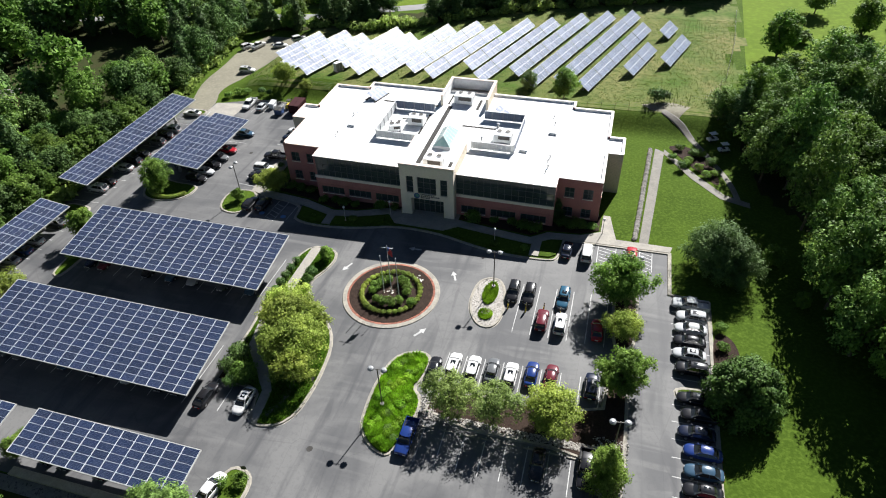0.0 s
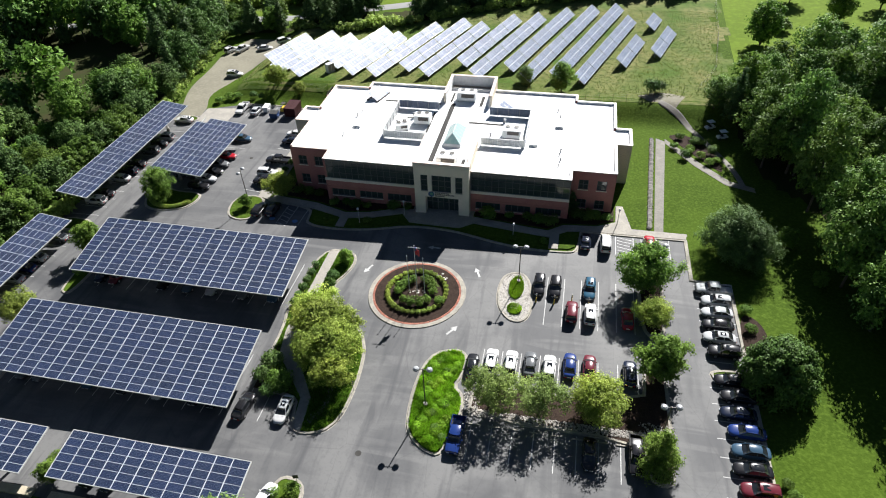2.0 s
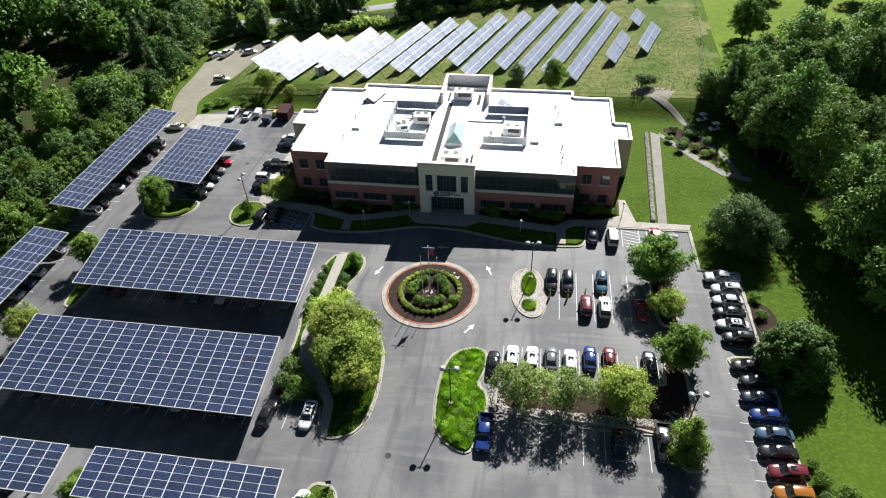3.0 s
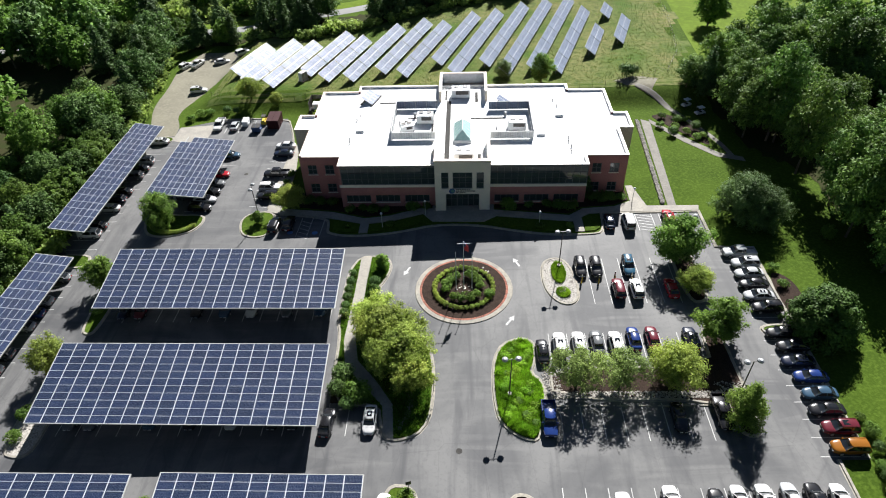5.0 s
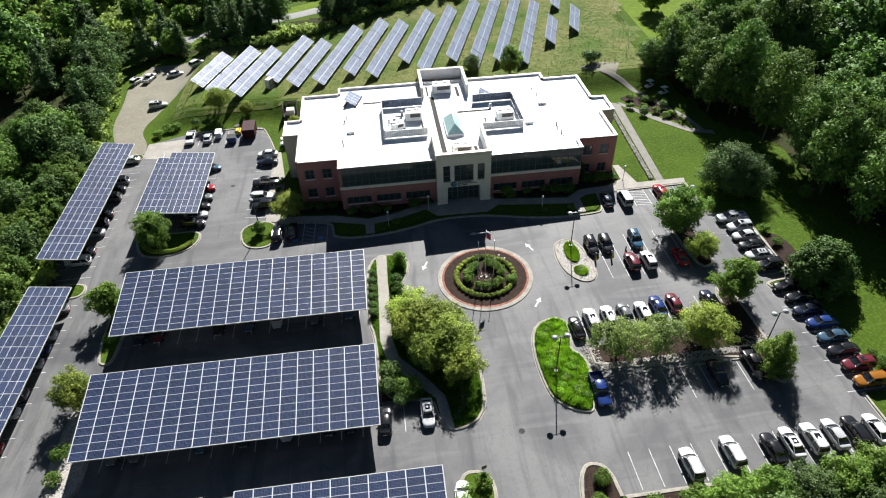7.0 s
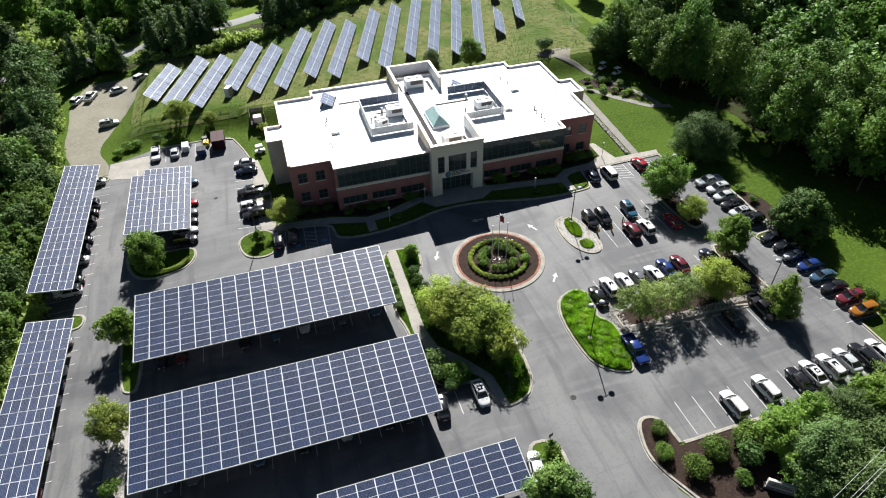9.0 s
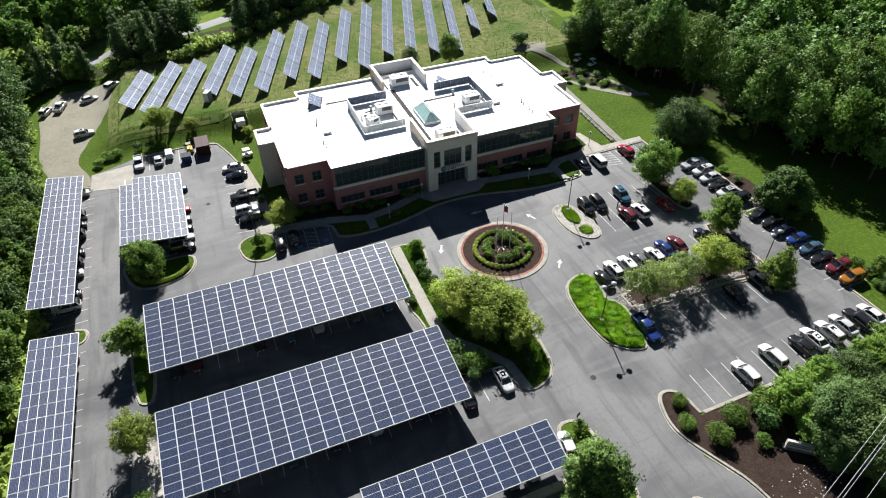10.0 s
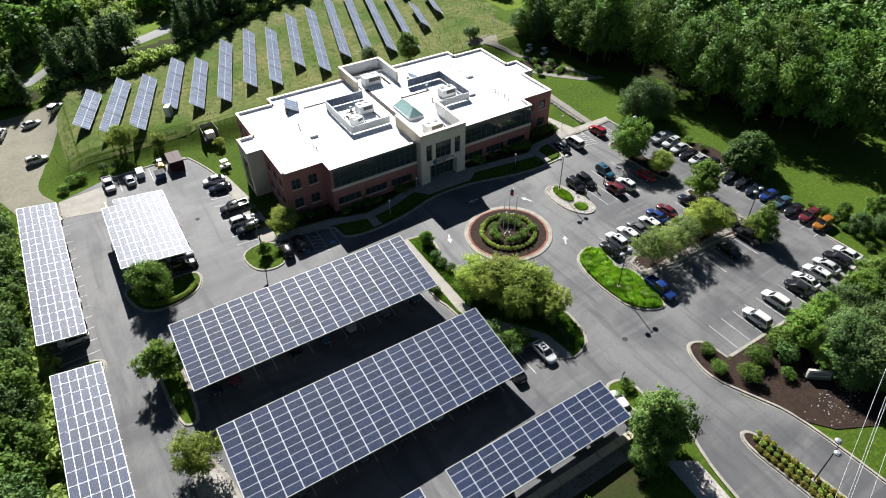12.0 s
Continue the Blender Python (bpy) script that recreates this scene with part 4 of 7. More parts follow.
for b in ((-32.5, 89.0, -31.6, 113.4), (-46.6, 112.5, -34.6, 113.1), (-35.3, 100.6, -34.9, 109.0), (-27.6, 105.5, -20.8, 106.1), (-26.4, 88.4, -25.8, 92.2), (-40.8, 98.9, -40.2, 105.2), (-40.2, 105.9, -36, 106.3), (-26.6, 112.8, -26.0, 117.4), (-32.9, 114.0, -32.5, 118.4), (-50, 113.8, -47.5, 114.2)):
    pavers(*b)


def skylight():
    t = thing("skylight", "ridged green glass skylight on the roof", "skylight")
    x0, x1, y0, y1, h, r = -30.8, -27.6, 96.4, 103.0, 0.5, 2.1
    xm = (x0 + x1) / 2
    part("skylight_kerb", Shape().box(x0 - 0.1, y0 - 0.1, DECK - 0.02, x1 + 0.1, y1 + 0.1, DECK + h), WHITEMETAL, t)
    z0, z1 = DECK + h, DECK + r
    n = 6
    for side in (x0, x1):
        for i in range(n):
            a, b = y0 + (y1 - y0) * i / n + 0.03, y0 + (y1 - y0) * (i + 1) / n - 0.03
            v = [(side, a, z0), (side, b, z0), (xm, min(max(b, y0 + 1.2), y1 - 1.2), z1), (xm, min(max(a, y0 + 1.2), y1 - 1.2), z1)]
            v += [(p[0], p[1], p[2] - 0.05) for p in v]
            part("pane", Shape().add(v, [(0, 1, 2, 3), (7, 6, 5, 4), (0, 4, 5, 1), (1, 5, 6, 2), (2, 6, 7, 3), (3, 7, 4, 0)]), SKYGLASS, t)
    for yy, ym in ((y0, y0 + 1.2), (y1, y1 - 1.2)):
        v = [(x0, yy, z0), (x1, yy, z0), (xm, ym, z1), (x0, yy, z0 - 0.05), (x1, yy, z0 - 0.05), (xm, ym, z1 - 0.05)]
        part("pane", Shape().add(v, [(0, 1, 2), (3, 5, 4), (0, 3, 4, 1), (1, 4, 5, 2), (2, 5, 3, 0)]), SKYGLASS, t)
    part("ridge", Shape().tube((xm, y0 + 1.2, z1), (xm, y1 - 1.2, z1), 0.06, sides=6), WHITEMETAL, t)
    for i in range(n + 1):
        a = y0 + (y1 - y0) * i / n
        am = min(max(a, y0 + 1.2), y1 - 1.2)
        for side in (x0, x1):
            part("glazing_bar", Shape().tube((side, a, z0), (xm, am, z1), 0.045, sides=5), WHITEMETAL, t)


skylight()


def roof_array(x, y, turn, n):
    """A rack of n modules tilted towards local -y, with ballast rails under it."""
    t = thing("roof_solar_array", "tilted solar array on a ballasted roof rack", "solar panel", "roof solar arrays", at=pose(x, y, DECK, 0, 0, turn))
    w = 1.06
    for i in range(n):
        u = (i - (n - 1) / 2) * w
        m = Matrix.Translation((u, 0, 0.8)) @ pose(0, 0, 0, 27)
        module = part("module", Shape().box(-w / 2 + 0.03, -1.35, 0, w / 2 - 0.03, 1.35, 0.05, m), SHEENCELL, t)
        part("module_frame", Shape().box(-w / 2, -1.38, -0.02, -w / 2 + 0.03, 1.38, 0.056, m).box(w / 2 - 0.03, -1.38, -0.02, w / 2, 1.38, 0.056, m).box(-w / 2 + 0.03, -0.02, 0.051, w / 2 - 0.03, 0.02, 0.056, m), FRAME, module)
    for k in range(n + 1):
        u = (k - n / 2) * w * 0.96
        part("rack_leg", Shape().tube((u, 0.95, 0.1), (u, 0.95, 1.22), 0.04, sides=5).tube((u, -0.95, 0.1), (u, -0.95, 0.3), 0.04, sides=5).tube((u, 0.95, 0.5), (u, -0.7, 0.14), 0.03, sides=5), GREYMETAL, t)
    for v in (-1.15, 1.15):
        part("ballast", Shape().box(-n * w / 2 - 0.4, v - 0.22, -0.01, n * w / 2 + 0.4, v + 0.22, 0.16), GREYPAD, t, "grey ballast rail")


roof_array(-48.6, 114.2, 72.5, 4)
roof_array(-20.8, 112.0, 72.5, 2)

# ---- solar carports ----
def module_mesh(w, d):
    """A framed solar module, w by d metres, lying flat, its cells 4 mm below the frame's top."""
    s = Shape()
    f = 0.018
    s.box(-w / 2, -d / 2, -0.035, w / 2, d / 2, -0.004)
    return s.mesh("module", CELL), Shape().box(-w / 2, -d / 2, -0.036, -w / 2 + f, d / 2, 0).box(w / 2 - f, -d / 2, -0.036, w / 2, d / 2, 0).box(-w / 2 + f, -d / 2, -0.036, w / 2 - f, -d / 2 + f, 0).box(-w / 2 + f, d / 2 - f, -0.036, w / 2 - f, d / 2, 0)


def carport(x0, x1, y0, y1, z_low, z_high, fall, nx, ny, label, gap_major=0.09, gap_minor=0.03, bays=4, cut=()):
    """A roof of nx by ny modules over steel beams; fall: the side to which it slopes down, 's' or 'e'."""
    lx, ly = x1 - x0, y1 - y0
    cx, cy, cz = (x0 + x1) / 2, (y0 + y1) / 2, (z_low + z_high) / 2
    if fall == "s":
        ang = math.atan2(z_high - z_low, ly)
        m = Matrix.Translation((cx, cy, cz)) @ Matrix.Rotation(ang, 4, "X")
        sx, sy = lx, ly / math.cos(ang)
    else:
        ang = math.atan2(z_high - z_low, lx)
        m = Matrix.Translation((cx, cy, cz)) @ Matrix.Rotation(ang, 4, "Y")
        sx, sy = lx / math.cos(ang), ly
    t = thing("solar_carport", label, "solar carport", "solar carports", at=Matrix.Translation((cx, cy, terr(cx, cy))))
    inv = t.matrix_basis.inverted()
    px, py = sx / nx, sy / ny
    gx_, gy_ = (gap_major, gap_minor) if px > py else (gap_minor, gap_major)
    body, rim = module_mesh(px - gx_, py - gy_)
    rims = Shape()
    for i in range(nx):
        for j in range(ny):
            if (i, j) in cut:
                continue
            loc = Vector((-sx / 2 + px * (i + 0.5), -sy / 2 + py * (j + 0.5), 0))
            ob = part("module", body, None, t)
            ob.matrix_basis = inv @ m @ Matrix.Translation(loc)
            rims.add([Vector(v) + loc for v in rim.v], rim.f)
    fr = tagged(part("module_frames", rims, FRAME, t, "thin silver aluminium module frames"), kind="stuff")
    fr.matrix_basis = inv @ m
    back = sy / 2 - (py if cut else 0)
    flat = Shape().box(-sx / 2, -sy / 2, -0.075, sx / 2, back, -0.04)
    if cut:
        flat.box(-sx / 2 + px * len(cut), back, -0.075, sx / 2, sy / 2, -0.04)
    deck = part("deck", flat, FRAME, t, "pale metal deck under the modules")
    deck.matrix_basis = inv @ m
    edge = Shape().box(-sx / 2 - 0.06, -sy / 2 - 0.06, -0.2, -sx / 2, back + 0.06, 0.0).box(sx / 2, -sy / 2 - 0.06, -0.2, sx / 2 + 0.06, sy / 2 + 0.06, 0.0)
    edge.box(-sx / 2, -sy / 2 - 0.06, -0.2, sx / 2, -sy / 2, 0.0).box(-sx / 2 + px * len(cut), sy / 2, -0.2, sx / 2, sy / 2 + 0.06, 0.0)
    if cut:
        edge.box(-sx / 2, back, -0.2, -sx / 2 + px * len(cut), back + 0.06, 0.0)
    e = part("edge_channel", edge, STEEL, t)
    e.matrix_basis = inv @ m
    # purlins along the long side, beams across on columns
    along_x = fall == "s"
    for k in range(5):
        f = -0.42 + 0.21 * k
        b = Shape().box(-sx / 2, f * sy - 0.06, -0.3, sx / 2, f * sy + 0.06, -0.08) if along_x else Shape().box(f * sx - 0.06, -sy / 2, -0.3, f * sx + 0.06, sy / 2, -0.08)
        o = part("purlin", b, STEEL, t)
        o.matrix_basis = inv @ m
    for k in range(bays):
        f = -0.5 + (k + 0.5) / bays
        b = Shape().box(f * sx - 0.14, -sy / 2 + 0.3, -0.72, f * sx + 0.14, sy / 2 - 0.3, -0.3) if along_x else Shape().box(-sx / 2 + 0.3, f * sy - 0.14, -0.72, sx / 2 - 0.3, f * sy + 0.14, -0.3)
        o = part("beam", b, STEEL, t)
        o.matrix_basis = inv @ m
        c = m @ Vector((f * sx, 0, -0.72) if along_x else (-0.2 * sx, f * sy, -0.72))
        z = terr(c.x, c.y)
        col = Shape().box(c.x - 0.17, c.y - 0.17, z - 0.05, c.x + 0.17, c.y + 0.17, c.z + 0.1)
        o = part("column", col, STEEL, t)
        o.matrix_basis = inv
        o = part("column_base", Shape().tube((c.x, c.y, z - 0.05), (c.x, c.y, z + 0.75), 0.38, sides=14), CONCRETE, t, "round concrete column base")
        o.matrix_basis = inv
    return t


carport(-84.7, -47.95, 57.8, 69.4, 2.9, 4.6, "s", 18, 11, "long carport roofed with dark blue solar panels over parked cars")
carport(-83.8, -46.95, 37.65, 49.1, 3.05, 4.9, "s", 18, 11, "long carport roofed with dark blue solar panels over parked cars")
carport(-63.4, -40.1, 25.0, 30.7, 3.0, 3.85, "s", 11, 6, "narrow carport roofed with dark blue solar panels", bays=3)
carport(-91.2, -66.9, 24.8, 30.5, 2.9, 3.75, "s", 11, 6, "narrow carport roofed with dark blue solar panels", bays=3)
carport(-88.2, -77.7, 87.2, 108.0, 2.2, 3.3, "e", 10, 10, "carport roofed with pale shining solar panels beside a lane", bays=3, cut=((0, 9), (1, 9)))
carport(-101.0, -95.0, 76.4, 113.5, 2.7, 3.6, "e", 6, 18, "narrow carport roofed with solar panels beside the woods", bays=5)
carport(-100.3, -94.3, 33.5, 70.5, 1.9, 2.8, "e", 6, 18, "narrow carport roofed with solar panels beside the woods", bays=5)


# ---- field of ground-mounted panels ----
UX, UY = 0.301, 0.954       # along a row
VX, VY = 0.954, -0.301      # across, down the panel's slope


def field_table():
    """One table: two rows of portrait modules, tilted 34 degrees, on posts."""
    L, n = 8.52, 8
    t = thing("solar_table", "tilted solar table standing in a meadow, sky sheen painted blue-grey", "solar panel", "field solar tables")
    tilt = Matrix.Translation((0, 0, 1.75)) @ Matrix.Rotation(radians(34), 4, "X")
    cells, rims = Shape(), Shape()
    for i in range(n):
        for j in (0, 1):
            u0 = -L / 2 + L * i / n
            v0 = -1.66 + 1.66 * j
            u1, v1 = u0 + L / n, v0 + 1.66
            cells.box(u0 + 0.03, v0 + 0.05, -0.04, u1 - 0.03, v1 - 0.05, 0, tilt)
            rims.box(u0, v0, -0.045, u0 + 0.03, v1, 0.006, tilt).box(u1 - 0.03, v0, -0.045, u1, v1, 0.006, tilt)
            rims.box(u0 + 0.03, v0, -0.045, u1 - 0.03, v0 + 0.05, 0.006, tilt).box(u0 + 0.03, v1 - 0.05, -0.045, u1 - 0.03, v1, 0.006, tilt)
    tagged(part("solar_surface", cells, SHEENCELL, t), kind="stuff")
    tagged(part("module_frames", rims, FRAME, t), kind="stuff")
    for u in (-3.0, 0.0, 3.0):
        part("post", Shape().tube((u, 0.35, -0.4), (u, 0.35, 1.45), 0.07, sides=6), GREYMETAL, t)
        part("rafter", Shape().box(u - 0.05, -1.4, -0.16, u + 0.05, 1.4, -0.05, tilt), GREYMETAL, t)
        part("strut", Shape().tube((u, 0.35, 0.4), (u, -0.7, 1.15), 0.04, sides=5), GREYMETAL, t)
    return t


proto = None
STARTS = {1: (108.4, 2), 2: (104, 3), 3: (104.4, 3), 4: (112.5, 3), 5: (110.6, 3), 6: (112.1, 4), 7: (118, 4), 8: (117.4, 4), 9: (126.1, 4), 10: (121, 5), 11: (128, 5), 12: (124, 6), 13: (127.6, 6), 14: (128, 5), 15: (141, 2), 16: (150, 2)}
for k, (s0, count) in STARTS.items():
    off = -125.5 + 6.0 * (k - 1)
    for i in range(count + (1 if k == 15 else 0)):
        s = s0 + 8.8 * (i + 0.5) + (9 if (k == 15 and i == 2) else 0)
        x, y = off * VX + s * UX, off * VY + s * UY
        # local x runs along the row, local -y down the slope
        m = Matrix.Translation((x, y, terr(x, y))) @ Matrix.Rotation(math.atan2(UY, UX), 4, "Z")
        if proto is None:
            proto = field_table()
            proto.matrix_basis = m
        else:
            copy_thing(proto, m)

# ---- vehicles ----
def hull(stations):
    """A closed lofted body; stations of (x, bottom, top, half width)."""
    s = Shape()
    rings = []
    for x, zb, zt, w in stations:
        half = [(w * 0.90, zb), (w, zb + 0.16), (w, zb + 0.6 * (zt - zb)), (w * 0.965, zt - 0.07), (w * 0.84, zt), (w * 0.45, zt + 0.035)]
        rings.append([(x, y, z) for y, z in half] + [(x, -y, z) for y, z in reversed(half)])
    n = len(rings[0])
    f = [(k * n + i, (k + 1) * n + i, (k + 1) * n + (i + 1) % n, k * n + (i + 1) % n) for k in range(len(rings) - 1) for i in range(n)]
    f += [tuple(range(n)), tuple(reversed(range((len(rings) - 1) * n, len(rings) * n)))]
    return s.add(sum(rings, []), f)


def soften(stations):
    """Stations cut at the corners once, so that nose and tail are round in plan."""
    out = [stations[0]]
    for a, b in zip(stations, stations[1:]):
        out += [tuple(p * 0.75 + q * 0.25 for p, q in zip(a, b)), tuple(p * 0.25 + q * 0.75 for p, q in zip(a, b))]
    return out + [stations[-1]]


def car_type(name, label, category, stations, house, wheelbase, wheel_r, bed=None, rails=False, sunroof=False):
    """house: rear foot, rear roof, front roof, front foot along x, belt and roof heights, belt and roof half widths."""
    t = thing(name, label, category)
    xa, xb, xc, xd, zb, zr, wb, wr = house
    body = hull(stations if bed else soften(stations))
    bow_f, bow_r = 0.13, 0.03 if bed else 0.09       # how far the front and rear glass bulge
    across = (-1.0, -0.55, 0.0, 0.55, 1.0)
    xs = [xb - 0.04, xb + 0.15, (xb + xc) / 2, xc - 0.2, xc + 0.05]
    ys = [(-wr, -0.03), (-wr * 0.75, 0.035), (0, 0.06), (wr * 0.75, 0.035), (wr, -0.03)]
    lift = [-0.04, 0.005, 0.035, 0.01, -0.04]
    bulge = [-bow_r * 0.8, -bow_r * 0.4, 0.0, bow_f * 0.4, bow_f * 0.8]
    body.add([(x + g * (1 - (y / wr) ** 2), y, zr + dz + h) for x, h, g in zip(xs, lift, bulge) for y, dz in ys] + [(x, y, zr - 0.05) for x in (xs[0], xs[-1]) for y in (-wr, wr)],
             [(5 * i + j, 5 * i + 5 + j, 5 * i + 6 + j, 5 * i + 1 + j) for i in range(4) for j in range(4)] + [(25, 0, 1, 2, 3, 4, 26), (28, 24, 23, 22, 21, 20, 27), (25, 27, 20, 15, 10, 5, 0), (4, 9, 14, 19, 24, 28, 26)])
    for sgn in (-1, 1):      # pillars
        for p, q in (((xa, zb), (xb, zr)), ((xd, zb), (xc, zr)), (((xb + xc) / 2 - 0.1, zb), ((xb + xc) / 2 - 0.1, zr))):
            body.tube((p[0], sgn * (wb + 0.005), p[1] - 0.02), (q[0], sgn * (wr + 0.005), q[1]), 0.045, sides=5)
        body.tube((xb, sgn * wr, zr), (xc, sgn * wr, zr), 0.045, sides=5)
    if rails:
        for sgn in (-1, 1):
            body.tube((xb + 0.1, sgn * (wr - 0.08), zr + 0.09), (xc - 0.1, sgn * (wr - 0.08), zr + 0.09), 0.025, sides=5)
    if bed:
        x0, x1, z1 = bed
        w = stations[2][3]
        body.box(x0, -w, 0.85, x1, -w + 0.12, z1).box(x0, w - 0.12, 0.85, x1, w, z1).box(x0, -w + 0.12, 0.85, x0 + 0.08, w - 0.12, z1)
    b = part("body", body, CARPAINT, t, smooth=True)
    b.data.set_sharp_from_angle(angle=math.radians(42))
    if bed:
        part("bed_liner", Shape().box(bed[0] + 0.08, -w + 0.12, 0.85, bed[1], w - 0.12, 0.91), TYRE, b, "dark bed liner")
    for nm, foot, head, bow in (("windscreen", xd, xc, bow_f), ("rear_window", xa, xb, -bow_r)):
        rows = [[Vector((foot + bow * (1 - a * a), a * wb, zb - 0.05)) for a in across], [Vector(((foot + head) / 2 + bow * (1 - a * a), a * (wb + wr) / 2, (zb + zr) / 2 + 0.02)) for a in across], [Vector((head + bow * 0.8 * (1 - a * a), a * wr, zr)) for a in across]]
        inward = Vector((-0.03 if bow > 0 else 0.03, 0, -0.01))
        outer = sum(rows, [])
        quads = [(5 * r + i, 5 * r + i + 1, 5 * r + i + 6, 5 * r + i + 5) for r in range(2) for i in range(4)]
        rim = [0, 1, 2, 3, 4, 9, 14, 13, 12, 11, 10, 5]
        part(nm, Shape().add(outer + [p + inward for p in outer], quads + [tuple(15 + i for i in reversed(q)) for q in quads] + [(a, b, b + 15, a + 15) for a, b in zip(rim, rim[1:] + rim[:1])]), CARGLASS, t, smooth=True)
    for sgn in (-1, 1):
        face = [Vector((x, sgn * y, z)) for x, y, z in ((xa, wb, zb - 0.05), (xd, wb, zb - 0.05), (xc, wr, zr), (xb, wr, zr))]
        part("side_window", Shape().add(face + [p - Vector((0, sgn * 0.025, 0)) for p in face], [(0, 1, 2, 3), (7, 6, 5, 4), (0, 4, 5, 1), (1, 5, 6, 2), (2, 6, 7, 3), (3, 7, 4, 0)]), CARGLASS, t)
    if sunroof:
        part("sunroof", Shape().box(xc - 1.05, -wr * 0.56, zr + 0.03, xc - 0.2, wr * 0.56, zr + 0.082, None, 0.02), CARGLASS, t, "dark glass sunroof")
    w = max(s[3] for s in stations)
    for sx in (-1, 1):
        for sy in (-1, 1):
            cx = sx * wheelbase / 2
            y0, y1 = sy * (w - 0.2), sy * (w + 0.012)
            wh = part("wheel", Shape().tube((cx, y0, wheel_r), (cx, y1, wheel_r), wheel_r, sides=16), TYRE, t)
            part("rim", Shape().tube((cx, y1 - sy * 0.01, wheel_r), (cx, y1 + sy * 0.012, wheel_r), wheel_r * 0.62, sides=12), RIM, wh)
    front, rear = stations[-1], stations[0]
    for sy in (-1, 1):
        part("headlight", Shape().box(front[0] - 0.16, sy * front[3] * 0.72 - 0.2, front[2] - 0.16, front[0] + 0.02, sy * front[3] * 0.72 + 0.2, front[2] - 0.03), HEADLIGHT, t)
        part("tail_light", Shape().box(rear[0] - 0.02, sy * rear[3] * 0.78 - 0.15, rear[2] - 0.24, rear[0] + 0.14, sy * rear[3] * 0.78 + 0.15, rear[2] - 0.06), TAILLIGHT, t)
        part("mirror", Shape().box(xd - 0.5, sy * (wb + 0.14) - 0.1, zb, xd - 0.34, sy * (wb + 0.14) + 0.1, zb + 0.15, None, 0.03), CARPAINT, t)
    part("bumper", Shape().box(front[0] - 0.05, -front[3] * 0.9, 0.32, front[0] + 0.05, front[3] * 0.9, 0.48), DARKMETAL, t)
    part("number_plate", Shape().box(rear[0] - 0.03, -0.26, 0.62, rear[0] - 0.001, 0.26, 0.76), WHITEMETAL, t)
    return t


def saloon(sunroof):
    return car_type("sedan", "parked saloon car", "car",
                    [(-2.38, 0.44, 0.78, 0.58), (-2.26, 0.3, 0.96, 0.80), (-1.7, 0.24, 1.0, 0.9), (-0.6, 0.22, 0.98, 0.92), (0.6, 0.22, 0.96, 0.92), (1.2, 0.24, 0.93, 0.91), (1.9, 0.26, 0.84, 0.85), (2.25, 0.3, 0.74, 0.68), (2.4, 0.38, 0.60, 0.42)],
                    (-1.95, -1.05, 0.3, 1.15, 0.97, 1.45, 0.80, 0.60), 2.75, 0.33, sunroof=sunroof)


def utility(sunroof):
    return car_type("suv", "parked sport utility car", "car",
                    [(-2.33, 0.5, 0.95, 0.68), (-2.24, 0.36, 1.08, 0.88), (-1.6, 0.3, 1.1, 0.94), (-0.5, 0.28, 1.08, 0.95), (0.8, 0.28, 1.06, 0.95), (1.35, 0.3, 1.04, 0.93), (1.95, 0.32, 0.95, 0.88), (2.25, 0.36, 0.86, 0.74), (2.37, 0.45, 0.70, 0.48)],
                    (-2.24, -1.85, 0.25, 1.1, 1.06, 1.7, 0.84, 0.68), 2.7, 0.37, rails=True, sunroof=sunroof)


TYPES = {
    "sedan": saloon(False), "sedan_glass": saloon(True), "suv": utility(False), "suv_glass": utility(True),
    "pickup_truck": car_type("pickup_truck", "parked pickup truck with open bed", "pickup truck",
                             [(-2.85, 0.5, 0.86, 0.9), (-2.8, 0.42, 0.9, 0.96), (-1.0, 0.36, 0.9, 0.98), (-0.9, 0.36, 1.16, 0.98), (0.6, 0.36, 1.14, 0.98), (1.4, 0.36, 1.12, 0.97), (2.4, 0.4, 1.04, 0.94), (2.75, 0.44, 0.96, 0.88), (2.85, 0.5, 0.8, 0.76)],
                             (-0.92, -0.75, 0.65, 1.45, 1.12, 1.82, 0.88, 0.7), 3.6, 0.4, bed=(-2.83, -0.93, 1.2)),
    "van": car_type("van", "parked passenger van", "van",
                    [(-2.5, 0.45, 1.0, 0.82), (-2.45, 0.34, 1.08, 0.92), (-1.6, 0.3, 1.1, 0.97), (0.0, 0.28, 1.08, 0.98), (1.3, 0.28, 1.05, 0.98), (1.8, 0.3, 1.0, 0.94), (2.3, 0.34, 0.86, 0.86), (2.5, 0.44, 0.7, 0.7)],
                    (-2.45, -2.3, 0.75, 1.75, 1.06, 1.85, 0.88, 0.74), 3.0, 0.36, rails=True),
}
COLOURS = {"black": (0.012, 0.012, 0.014), "white": (0.52, 0.52, 0.515), "silver": (0.36, 0.37, 0.38), "grey": (0.1, 0.105, 0.11), "red": (0.27, 0.012, 0.02), "dark red": (0.10, 0.016, 0.024), "blue": (0.012, 0.03, 0.13),
           "navy": (0.01, 0.014, 0.03), "steel blue": (0.035, 0.07, 0.11), "teal blue": (0.025, 0.08, 0.13), "orange": (0.22, 0.085, 0.012), "yellow": (0.7, 0.5, 0.05)}


